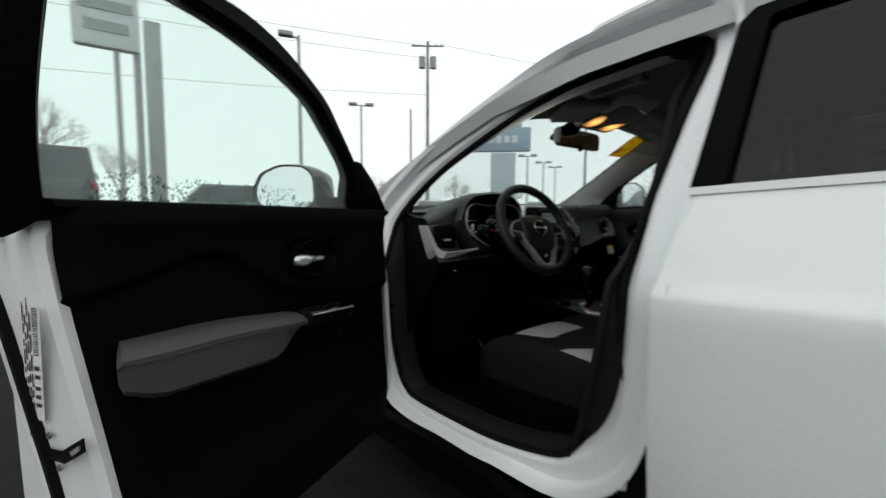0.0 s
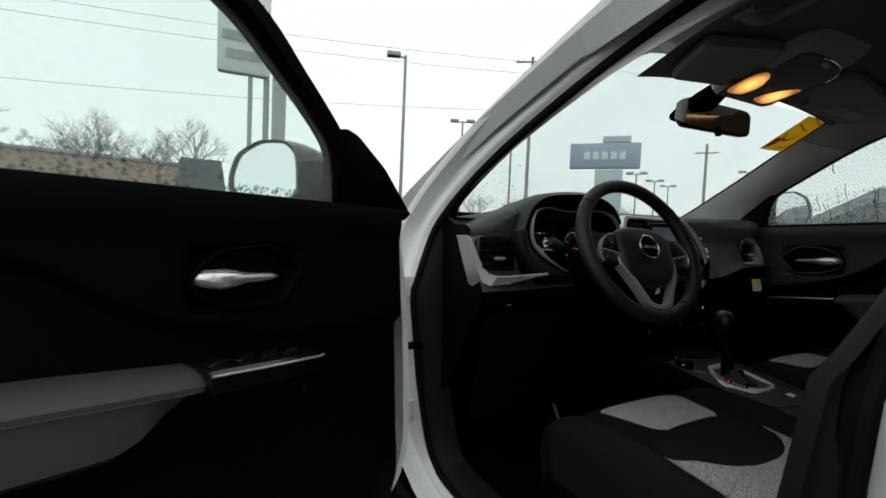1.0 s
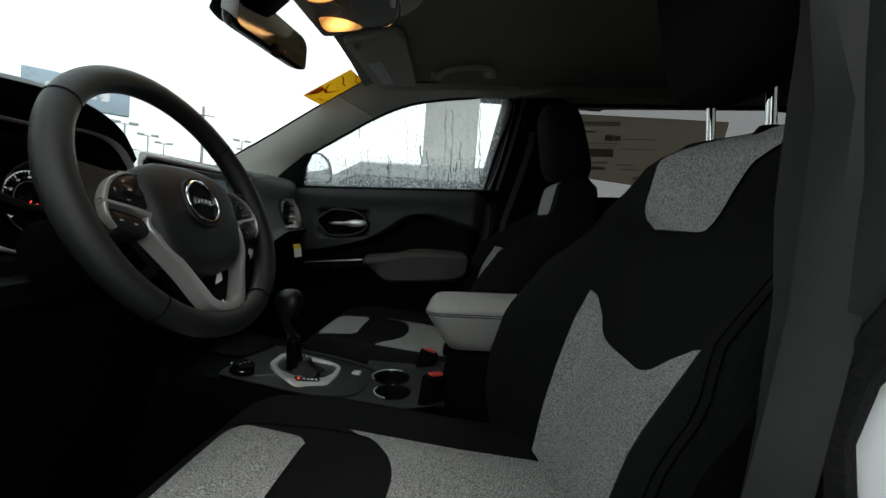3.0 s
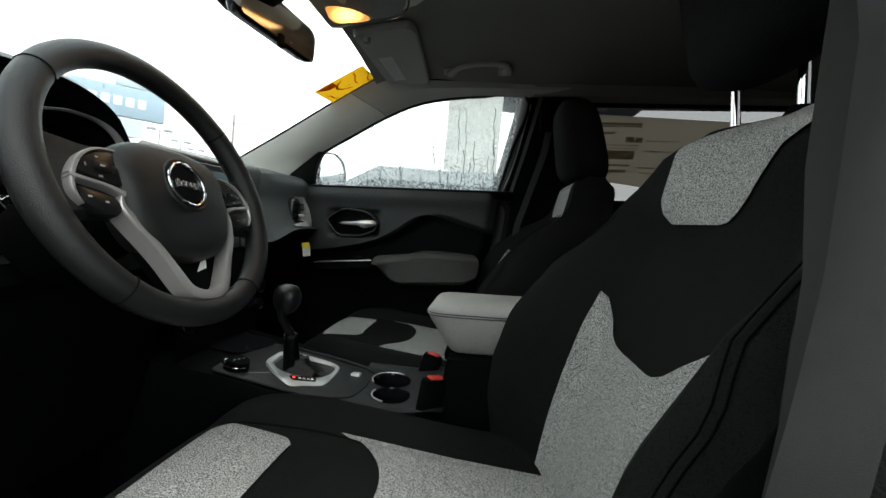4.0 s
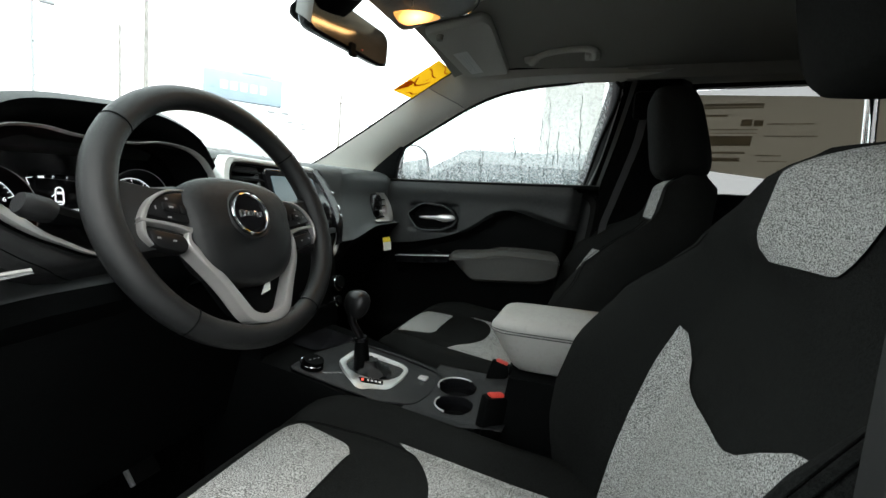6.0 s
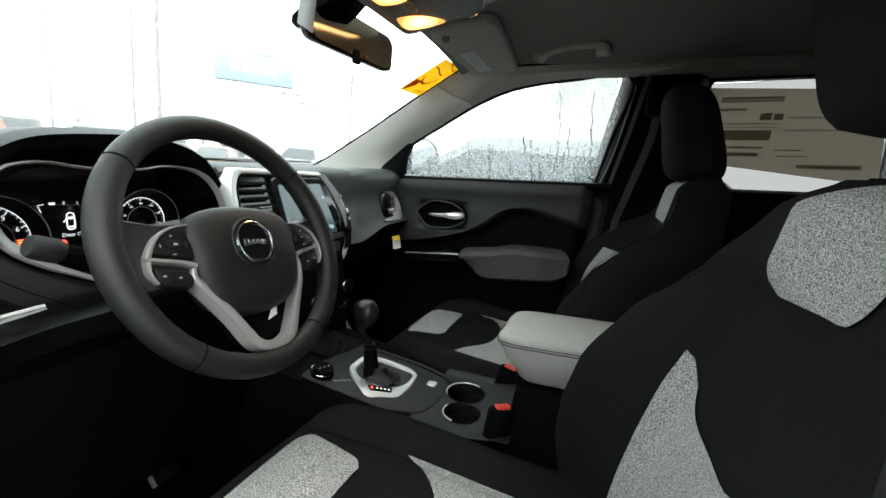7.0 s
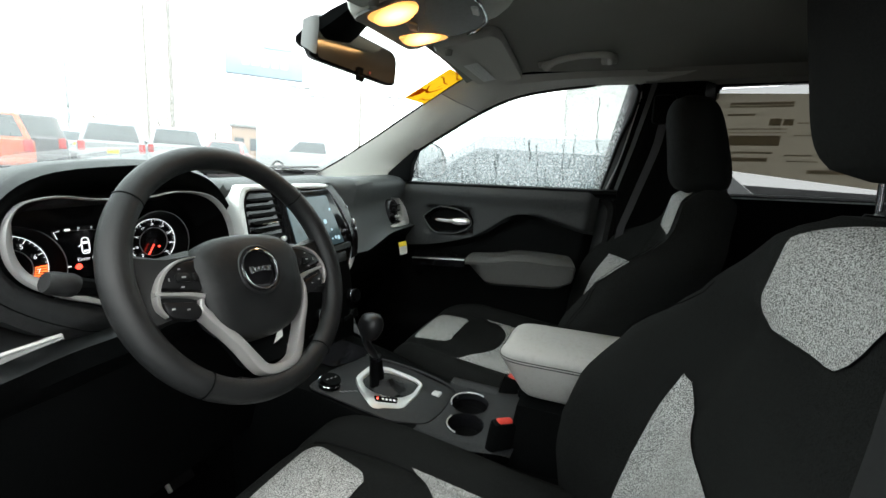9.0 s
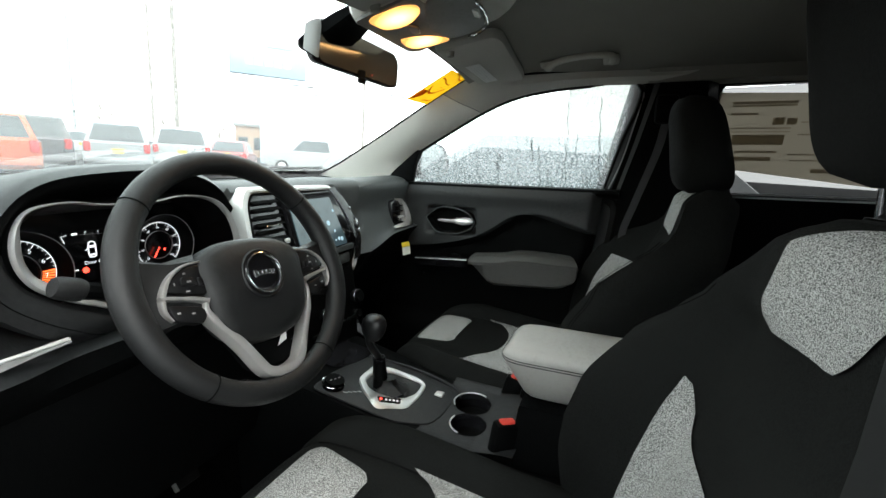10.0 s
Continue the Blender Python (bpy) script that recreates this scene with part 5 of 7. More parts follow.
part("display", prism(rounded([(-0.045, 0.038), (0.120, 0.038), (0.146, 0.168), (-0.045, 0.172)], 0.004, 3), 0.016, 0.0185, lambda a, b, d: stp(a, b, d)), SCREEN, scr, "dim blue-grey display")
iconm = glow("dim_screen_icons", (0.35, 0.5, 0.6), 0.16)
for a, b, r in ((0.118, 0.075, 0.004), (0.085, 0.105, 0.007), (0.104, 0.128, 0.004), (0.113, 0.150, 0.005), (0.126, 0.152, 0.006), (0.098, 0.152, 0.003)):
    part("icon", disc(stp(a, b, 0.0188), (0, -1, 0.3), r, r, 14, 0, 0.0006), iconm, scr)
v = part("centre_vent", prism(rounded([(-0.150, 0.020), (-0.070, 0.020), (-0.066, 0.165), (-0.155, 0.165), (-0.170, 0.10)], 0.010, 4), -0.02, 0.0045, lambda a, b, d: stp(a, b, d)), GLOSSY, stack, "black centre air vent")
for k in range(8):
    w0 = 0.084 if k else 0.076
    part("vane", moved(box((0, 0, 0), (w0, 0.016, 0.0035), 0.0014), Matrix.Translation(stp(-0.112 - 0.004 * (k > 3), 0.034 + 0.0165 * k, 0.010)) @ pose(0, 0, 0, 14)), HARD, v)
part("vane_tab", moved(box((0, 0, 0), (0.048, 0.008, 0.004), 0.0018), Matrix.Translation(stp(-0.114, 0.086, 0.020)) @ pose(0, 0, 0, -16)), CHROME, v, "bright vane tab")
part("vane_tab", moved(box((0, 0, 0), (0.014, 0.012, 0.012), 0.004), Matrix.Translation(stp(-0.083, 0.125, 0.018)) @ pose(0, 0, 0, -16, 0, 20)), SATIN, v, "silver vane tab")
part("button_row", prism(rounded([(-0.13, 0.190), (0.185, 0.190), (0.150, 0.238), (-0.10, 0.238)], 0.010, 3), 0.0, 0.014, lambda a, b, d: stp(a, b, d), 0.003), HARD, stack)
part("upper_strip", prism(rounded([(-0.03, 0.176), (0.176, 0.172), (0.178, 0.186), (-0.03, 0.190)], 0.004, 3), 0.012, 0.0205, lambda a, b, d: stp(a, b, d), 0.002), SOFT, stack, "dark grey button strip")
for a in (-0.09, -0.035, 0.02, 0.075, 0.130):
    part("button", prism(rounded([(a - 0.024, 0.196), (a + 0.024, 0.196), (a + 0.022, 0.222), (a - 0.022, 0.222)], 0.004, 3), 0.012, 0.0185, lambda x, b, d: stp(x, b, d), 0.002), SOFT, stack)
# climate panel
part("climate_panel", sheet(lambda a, b: (a, SY - 0.02 - 0.15 * (b - 0.24) + 0.45 * (b - 0.24) ** 2, 1.205 - b), np.linspace(-0.15, 0.15, 9), np.linspace(0.235, 0.47, 9)), HARD, stack)
for a, b, r in ((-0.14, 0.325, 0.02), (0.0, 0.34, 0.019), (0.14, 0.325, 0.02), (-0.13, 0.375, 0.013), (0.135, 0.375, 0.013)):
    k = part("climate_knob", disc((a, SY - 0.035, 1.205 - b), (0, -1, 0.25), r, r * 0.85, 24, -0.01, 0.018), HARD, stack, "black knob with a chrome ring")
    part("knob_ring", tube([(a + r * 1.03 * math.cos(t), SY - 0.045 + 0.02 * math.sin(t) * 0.2, 1.205 - b + r * 1.03 * math.sin(t)) for t in np.linspace(0, 2 * np.pi, 24, endpoint=False)], 0.0016, 5, closed=True), CHROME, k)
for a in (-0.1, -0.05, 0.05, 0.1):
    part("button", box((a, SY - 0.05, 1.205 - 0.375), (0.035, 0.008, 0.012), 0.003), HARD, stack)
# hanging label below the glove box side
tagm = thing("hanging_tag", "small white paper tag with a yellow top", "tag")
part("tag_paper", ([(0.50, 1.600, 0.925), (0.545, 1.592, 0.925), (0.543, 1.594, 0.955), (0.498, 1.602, 0.955)], [(0, 1, 2, 3)]), LABELWHITE, tagm, smooth=0)
part("tag_top", ([(0.498, 1.602, 0.955), (0.543, 1.594, 0.955), (0.540, 1.597, 0.972), (0.497, 1.605, 0.972)], [(0, 1, 2, 3)]), YELLOW, tagm, smooth=0)

# ---- steering wheel ----
WM = pose(-0.398, 1.387, 1.095) @ pose(0, 0, 0, 0, 0, -2) @ pose(0, 0, 0, 90 - 23.3) @ pose(0, 0, 0, 0, 0, -5)
wheel = thing("steering_wheel", "black leather steering wheel with satin silver spokes", "steering wheel", m=WM)
# local: x right, y up in the wheel's plane, z towards the driver; turned slightly to the right
ang = np.linspace(0, 2 * np.pi, 96, endpoint=False)
rim = part("rim", tube([(0.176 * math.cos(a), 0.176 * math.sin(a), 0) for a in ang], [0.0168 + 0.0016 * (abs(math.cos(a)) ** 4) for a in ang], 16, closed=True), WHEELSKIN, wheel, "black leather rim")
for a in (40, 143, 232, 302):
    t = math.radians(a)
    part("rim_seam", tube([(math.cos(t) * (0.176 + 0.0174 * math.cos(b)), math.sin(t) * (0.176 + 0.0174 * math.cos(b)), 0.0174 * math.sin(b)) for b in np.linspace(0, 2 * np.pi, 20, endpoint=False)], 0.0011, 5, closed=True), HARD, rim)
hub = curve([(0.0, 0.055), (0.045, 0.0515), (0.074, 0.040), (0.087, 0.020), (0.0845, -0.003), (0.0825, -0.030), (0.074, -0.060), (0.054, -0.082), (0.022, -0.092), (0.0, -0.093), (-0.022, -0.092), (-0.054, -0.082), (-0.074, -0.060), (-0.0825, -0.030), (-0.0845, -0.003), (-0.087, 0.020), (-0.074, 0.040), (-0.045, 0.0515)], 96, closed=True)
hubr = lambda k, z: [(a * k * 1.06, (b + 0.02) * k * 1.06 - 0.027, z - 0.10 * max(0.0, -b - 0.02) * (z > 0.0)) for a, b in hub]
part("airbag_cover", loft([hubr(0.93, -0.03), hubr(1.0, -0.012), hubr(1.0, 0.002), hubr(0.985, 0.009), hubr(0.95, 0.0145), hubr(0.86, 0.020), hubr(0.70, 0.0235), hubr(0.46, 0.0255)]), WHEELSKIN, wheel, "black grained airbag cover")
dished = lambda q, z: [(q * math.cos(a), -0.007 + q * math.sin(a), z) for a in np.linspace(0, 2 * np.pi, 48, endpoint=False)]
part("badge_recess", loft([dished(0.0375, 0.0245), dished(0.0355, 0.0268), dished(0.033, 0.0262), dished(0.0305, 0.0238)], cap=False), WHEELSKIN, wheel, "dished ring round the badge")
bd = part("badge", loft([dished(0.0315, 0.018), dished(0.0312, 0.0255), dished(0.0295, 0.0265), dished(0.02, 0.0262)]), GLOSSY, wheel, "round black badge with a chrome ring")
part("badge_ring", tube(dished(0.0298, 0.0272), 0.0019, 8, closed=True), CHROME, bd)
for bx, bw, bh, by in ((-0.0150, 0.0050, 0.0105, 0.0000), (-0.0080, 0.0058, 0.0070, 0.0000), (-0.0002, 0.0058, 0.0070, 0.0004), (0.0078, 0.0058, 0.0070, 0.0006), (0.0158, 0.0058, 0.0080, -0.0006)):
    part("badge_bar", box((bx, by - 0.007, 0.0272), (bw, bh, 0.0022), 0.0009), CHROME, bd, "chrome badge bar")


def ribbon(pts, w, z0, z1, n=20):
    """A rounded bar of varying width along a smooth line in the wheel's plane."""
    c2 = curve([p for p in pts], n)
    t2 = np.gradient(c2, axis=0)
    nn = np.stack([-t2[:, 1], t2[:, 0]], 1) / np.linalg.norm(t2, axis=1)[:, None]
    ww = np.interp(np.linspace(0, 1, n), np.linspace(0, 1, len(w)), w)[:, None]
    zz = np.interp(np.linspace(0, 1, n), np.linspace(0, 1, len(z1)), z1)
    a, b = c2 + nn * ww / 2, c2 - nn * ww / 2
    ring = lambda k, d: [(*(p * (1 - k) + q * k), z - d) for p, q, z in zip(a, b, zz)]
    return loft([[(*p, z0) for p in a], ring(0.0, 0.004), ring(0.06, 0.0012), ring(0.2, 0.0), ring(0.8, 0.0), ring(0.94, 0.0012), ring(1.0, 0.004), [(*p, z0) for p in b]], closed=False, cap=False)


# the silver V: two arms and a foot, all in one casting
part("lower_spoke", ribbon([(a + 0.008 * step(b, -0.045, -0.09), b + 0.005) for a, b in ((-0.088, -0.034), (-0.090, -0.050), (-0.0755, -0.078), (-0.058, -0.106), (-0.041, -0.136), (-0.031, -0.1505), (-0.016, -0.1575), (0.0, -0.1590), (0.016, -0.1575), (0.031, -0.1505), (0.041, -0.136), (0.058, -0.106), (0.0755, -0.078), (0.090, -0.050), (0.088, -0.034))], [0.005, 0.010, 0.0125, 0.0125, 0.013, 0.015, 0.015, 0.014, 0.015, 0.015, 0.0125, 0.011, 0.010, 0.008, 0.004], -0.012, [0.012, 0.011, 0.010, 0.009, 0.010, 0.011, 0.012], 64), SPOKE, wheel, "satin silver lower spoke")
part("spoke_web", prism(rounded([(-0.066, -0.075), (0.066, -0.075), (0.034, -0.142), (-0.034, -0.142)], 0.012, 3), -0.026, -0.012, lambda a, b, d_: (a, b, d_)), HARD, wheel)
part("spoke_foot", ribbon([(-0.062, -0.150), (-0.03, -0.1675), (0.0, -0.1720), (0.03, -0.1675), (0.062, -0.150)], [0.012, 0.016, 0.016, 0.016, 0.012], -0.012, [0.004, 0.003, 0.004], 16), WHEELSKIN, wheel)
part("warning_label", ([(0.016, -0.118, -0.009), (0.036, -0.112, -0.009), (0.040, -0.096, -0.009), (0.030, -0.100, -0.009)], [(0, 1, 2, 3)]), LABELWHITE, wheel, smooth=0)
OUTLINE = [(0.082, 0.0245), (0.100, 0.0235), (0.116, 0.0195), (0.133, 0.0085), (0.1435, -0.007), (0.1475, -0.020), (0.1470, -0.034), (0.138, -0.048)]
for s in (-1, 1):
    part("side_spoke", loft([[(s * 0.078, y, z) for y, z in ((-0.050, -0.02), (-0.046, 0.004), (0.028, 0.006), (0.040, -0.012))], [(s * 0.120, y, z) for y, z in ((-0.052, -0.02), (-0.048, 0.003), (0.026, 0.006), (0.033, -0.012))], [(s * 0.150, y, z) for y, z in ((-0.060, -0.014), (-0.052, 0.000), (0.032, 0.003), (0.040, -0.010))], [(s * 0.170, y, z) for y, z in ((-0.066, -0.010), (-0.056, 0.000), (0.042, 0.001), (0.050, -0.008))]]), WHEELSKIN, wheel, "black side spoke")
    o2 = curve([(s * a * (0.965 if s < 0 else 1.0), b) for a, b in OUTLINE], 40)
    part("pod_outline", ribbon([tuple(p) for p in o2[::2]], [0.002, 0.0032, 0.004, 0.0052, 0.0062, 0.0056, 0.002], 0.0, [0.0125, 0.0145, 0.0135, 0.009], 40), SPOKE, wheel, "satin silver pod outline")
    part("pod_bar", ribbon([(s * 0.146, -0.0155), (s * 0.125, -0.0195), (s * 0.104, -0.0235), (s * 0.086, -0.0290)], [0.005, 0.0055, 0.006, 0.008], 0.0, [0.0130, 0.0145, 0.0140], 16), SPOKE, wheel, "satin silver cross bar")
    pod = rounded([(s * 0.086, 0.0205), (s * 0.100, 0.0200), (s * 0.114, 0.0160), (s * 0.131, 0.0060), (s * 0.140, -0.0095), (s * 0.105, -0.0175), (s * 0.0855, -0.0205)], 0.004, 4)
    pb = part("button_pod", prism(pod, 0.0, 0.0125, lambda a, b, d_: (a, b, d_), 0.002), PADBLACK, wheel, "black button pad")
    part("button", prism(rounded([(s * 0.098, -0.0075), (s * 0.118, -0.0045), (s * 0.117, 0.0060), (s * 0.100, 0.0040)], 0.003, 3), 0.012, 0.0150, lambda a, b, d_: (a, b, d_), 0.001), PADBLACK, pb)
    part("button", prism(rounded([(s * 0.088, -0.0090), (s * 0.095, -0.0080), (s * 0.095, 0.0035), (s * 0.088, 0.0030)], 0.002, 3), 0.012, 0.0142, lambda a, b, d_: (a, b, d_), 0.001), PADBLACK, pb)
    lo = rounded([(s * 0.139, -0.0255), (s * 0.096, -0.0345), (s * 0.0905, -0.046), (s * 0.099, -0.0575), (s * 0.134, -0.0470)], 0.006, 3)
    part("lower_button_pad", prism(lo, -0.004, 0.0105, lambda a, b, d_: (a, b, d_), 0.0025), PADBLACK, wheel)
    for a, b, w, h in ((0.110, 0.0110, 0.0030, 0.0022), (0.111, -0.0125, 0.0045, 0.0018), (0.1255, -0.0010, 0.0016, 0.0040), (0.0915, -0.0030, 0.0016, 0.0040), (0.108, -0.0005, 0.0052, 0.0024)):
        part("print_bar", box((s * a, b, 0.0128 if abs(a - 0.108) > 0.001 else 0.0154), (w, h, 0.0006), 0.0), LABELGREY, pb)
    for a, b in ((0.128, -0.0375), (0.110, -0.0415)):
        part("print_bar", box((s * a, b, 0.0108), (0.0042, 0.0022, 0.0006), 0.0), LABELGREY, pb)
# column shroud and stalk
part("column_shroud", loft([[(0.055 * k * math.cos(a), 0.05 * k * math.sin(a) - 0.005, z) for a in np.linspace(0, 2 * np.pi, 20, endpoint=False)] for z, k in ((-0.03, 0.9), (-0.06, 1.0), (-0.20, 1.25))]), HARD, wheel, "black column shroud")
sk_ = thing("indicator_stalk", "black indicator stalk behind the steering wheel", "stalk")
part("stalk_arm", tube([(-0.44, 1.49, 1.075), (-0.52, 1.495, 1.082), (-0.566, 1.497, 1.098)], [0.008, 0.009, 0.012], 8), HARD, sk_)
part("stalk_tip", tube([(-0.564, 1.497, 1.097), (-0.570, 1.497, 1.100), (-0.588, 1.496, 1.107), (-0.595, 1.496, 1.110)], [0.013, 0.0150, 0.0145, 0.012], 14), CONSOLE, sk_, "rounded grey-black stalk tip")
sk2 = thing("wiper_stalk", "black wiper stalk with a bright tip behind the steering wheel", "stalk")
part("stalk_arm", tube([(-0.33, 1.49, 1.075), (-0.25, 1.495, 1.09), (-0.215, 1.497, 1.10)], [0.009, 0.011, 0.013], 8), HARD, sk2)

# ---- seats ----
def back_y(z):
    return lerp(z, [0.60, 0.70, 0.89, 1.0, 1.08, 1.2, 1.25], [0.845, 0.815, 0.755, 0.715, 0.682, 0.655, 0.64])


def back_surface(s, z, off=0.0, door=-1):
    """The front of the backrest: hollow in the middle, with bolsters at the sides."""
    A = lerp(z, [0.60, 0.66, 0.75, 0.82, 0.91, 1.0, 1.06, 1.09, 1.13, 1.17, 1.25], [0.085, 0.11, 0.150, 0.165, 0.165, 0.130, 0.078, 0.048, 0.03, 0.018, 0.01])
    g = 0.94 * step(abs(s), 0.155, 0.266) + 0.06 * step(abs(s), 0.02, 0.2)
    if door > 0:
        A *= 1.08 if s > 0 else 0.90
    elif s * door > 0:
        A *= 0.66   # the driver's side next to the door is worn lower
    edge = step(abs(s), 0.262, 0.292)
    return (s, back_y(z) + A * g + (0.0 if s * door > 0 or door > 0 else 0.036) * step(z, 1.04, 1.12) * step(abs(s), 0.0, 0.115) - 0.05 * edge + off, z)


def back_width(z):
    return lerp(z, [0.55, 0.7, 0.95, 1.03, 1.10, 1.16, 1.20, 1.215], [0.270, 0.288, 0.288, 0.275, 0.235, 0.185, 0.145, 0.11])


def cushion_z(s, y):
    base = lerp(y, [0.80, 1.0, 1.25, 1.38, 1.43, 1.47, 1.485], [0.650, 0.668, 0.700, 0.702, 0.690, 0.655, 0.60])
    groove = -0.012 * math.exp(-((abs(s) - 0.165) / 0.018) ** 2)
    bol = 0.022 * step(abs(s), 0.17, 0.225) - 0.06 * step(abs(s), 0.235, 0.275) ** 2
    return base + groove + bol * step(y, 1.48, 1.3) + 0.004 * math.cos(s * 9)


def seat(name, x0, dy, lift, label):
    """A front seat at x0, slid by dy; lift raises the headrest on its posts."""
    d = thing(name, label, "car seat", "front seats", m=pose(x0, dy, 0))
    door = -1 if x0 < 0 else 1
    back = lambda a, b: back_surface(a, b, 0.0, door)
    # cushion; the passenger's is shorter, higher and tapers to the front
    def cu(p):
        if x0 < 0:
            return p
        a, y, z = p
        return (a * (1 - 0.20 * step(y, 1.22, 1.44)), y if y < 1.2 else 1.2 + (y - 1.2) * 0.76, z + 0.020 * (z > 0.55))
    ss = np.r_[-0.272, -0.262, np.linspace(-0.25, 0.25, 41), 0.262, 0.272]
    rows = []
    for y in np.r_[np.linspace(0.80, 1.40, 22), 1.42, 1.44, 1.455, 1.468, 1.478, 1.485]:
        f = 1.0 - 0.10 * step(y, 1.40, 1.485)
        rows.append([cu(p) for p in [(-0.262 * f, y, 0.50)] + [(s * f, y, cushion_z(s, y)) for s in ss] + [(0.262 * f, y, 0.50)]])
    part("cushion", loft(rows), CLOTH, d, "black cloth seat cushion", smooth=60)
    part("seat_base", loft([[(a, y, z) for a, z in ((-0.25, 0.36), (-0.275, 0.44), (-0.272, 0.56), (0.272, 0.56), (0.275, 0.44), (0.25, 0.36))] for y in (0.78, 1.1, 1.38 - 0.08 * (x0 > 0), 1.44 - 0.10 * (x0 > 0))]), HARD, d, "black plastic seat base")
    for sx in (-0.2, 0.2):
        part("seat_rail", box((sx, 1.12, 0.385), (0.05, 0.62, 0.03), 0.006), SATIN, d, "steel seat rail")
    # cushion inserts
    rr = []
    for k in np.linspace(0, 1, 12):
        y = 1.252 + (1.405 - 1.252) * k
        w = lerp(k, [0, 0.08, 0.2, 0.85, 0.95, 1.0], [0.085, 0.103, 0.112, 0.137, 0.136, 0.125])
        rr.append([cu((w * t, y, cushion_z(w * t, y) + 0.0035 * (1 - abs(t) ** 12))) for t in np.linspace(-1, 1, 19)])
    part("front_insert", loft(rr, closed=False, cap=False), HEATHER, d, "grey heather cloth insert")
    cols = []
    for t in np.linspace(-1, 1, 33):
        s = 0.172 * t
        yt = 1.095 + 0.105 * abs(t) ** 2.6
        cols.append([cu((s, y, cushion_z(s, y) + 0.0035)) for y in np.linspace(0.80, yt, 14)])
    part("rear_insert", loft(cols, closed=False, cap=False), HEATHER, d, "grey heather cloth insert")
    for sg in (-1, 1):
        part("seam", tube([cu((sg * 0.165, y, cushion_z(0.165, y) + 0.003)) for y in np.linspace(0.85, 1.42, 20)], 0.0016, 5), SIDECLOTH, d)
    # backrest
    rows = []
    for z in np.r_[0.56, 0.60, np.linspace(0.64, 1.14, 26), 1.16, 1.18, 1.195, 1.205, 1.212]:
        w = back_width(z) * (1.0 if x0 < 0 else 1 - 0.20 * step(z, 1.04, 1.12))
        top = step(z, 1.17, 1.212)
        fr = [back(w * t * 1.0, z) for t in np.linspace(-1, 1, 45)]
        fr = [(a, y - 0.035 * top ** 2, zz) for a, y, zz in fr]
        yb = back_y(z) - 0.115 + 0.03 * top
        rows.append(fr + [(w * 1.0, back(w, z)[1] - 0.05, z), (w * 0.96, yb + 0.03, z), (w * 0.8, yb, z), (0, yb - 0.006, z), (-w * 0.8, yb, z), (-w * 0.96, yb + 0.03, z), (-w, back(w, z)[1] - 0.05, z)])
    part("backrest", loft(rows), CLOTH, d, "black cloth backrest with side bolsters", smooth=60)
    cols = []
    for t in np.linspace(-1, 1, 33):
        s = -door * (0.111 if t > 0 or x0 > 0 else 0.13) * t
        zl = 1.078 + (0.014 * step(t, 0.86, 1.0) if t > 0 else lerp(-0.13 * t, [0, 0.018, 0.037, 0.05, 0.07, 0.1, 0.13], [0, 0.003, 0.022, 0.052, 0.084, 0.096, 0.104]))
        zt = 1.206 - 0.022 * abs(t) ** 4
        if x0 > 0:
            zl = 1.098 + 0.012 * step(abs(t), 0.8, 1.0)
        cols.append([(lambda p: (p[0], p[1] - 0.035 * step(z, 1.17, 1.212) ** 2 + 0.0035, p[2] + 0.003 * step(z, 1.17, 1.212)))(back(s, z)) for z in np.linspace(zl, zt, 16)])
    part("upper_insert", loft(cols, closed=False, cap=False), HEATHER, d, "grey heather cloth insert")
    cols = []
    for t in np.linspace(-1, 1, 41):
        s = (0.189 if t * door < 0 else 0.215) * t
        ztop = 0.890 + (0.090 * abs(t) ** 6 - 0.016 * step(abs(t), 0.95, 1.0) ** 2 if t * door < 0 else lerp(abs(s), [0, 0.02, 0.045, 0.075, 0.12, 0.215], [0, 0.002, 0.012, 0.034, 0.062, 0.09]))
        cols.append([(lambda p: (p[0], p[1] + 0.0035, p[2] + 0.001))(back(s, z)) for z in np.linspace(0.62, ztop, 22)])
    part("lower_insert", loft(cols, closed=False, cap=False), HEATHER, d, "grey heather cloth insert")
    for sg in (-1, 1):
        for dx, dy in ((0.002, -0.001), (-0.002, 0.005)):
            part("side_seam", tube([tuple(np.array(back(sg * (back_width(z) - 0.012), z)) + (sg * dx, dy, 0)) for z in np.linspace(0.64, 1.10, 24)], 0.0008, 5), CARPET, d)
    # headrest
    for sx in ((0.122, -0.018) if x0 < 0 else (-0.055, 0.075)):
        part("headrest_post", tube([(sx, 0.615, 1.18), (sx, 0.620, 1.22 + lift), (sx, 0.625, 1.25 + lift)], 0.0065, 10), CHROME, d, "notched chrome post")
        part("post_sleeve", disc((sx, 0.616, 1.203), (0, -0.1, 1), 0.020, 0.015, 20, 0, 0.010), HARD, d, "black post sleeve")
    rows = []
    for k in np.linspace(0, 1, 22):
        z = 1.195 + lift + 0.235 * k
        e = math.sqrt(max(0.0, 1 - abs(2 * k - 1) ** 5))
        w = (0.118 + 0.012 * math.sin(k * 2.2)) * (0.35 + 0.65 * e)
        yc = 0.655 + 0.045 * k ** 1.3 - (0.040 if x0 > 0 else 0.0)
        dp = (0.052 - 0.012 * k) * (0.3 + 0.7 * e) * (1.35 if x0 > 0 else 1.0)
        rows.append([(w * np.sign(math.cos(a)) * abs(math.cos(a)) ** 0.55, yc + dp * np.sign(math.sin(a)) * abs(math.sin(a)) ** 0.75, z) for a in np.linspace(0, 2 * np.pi, 36, endpoint=False)])
    hr = part("headrest", loft(rows), CLOTH, d, "black cloth headrest", smooth=60)
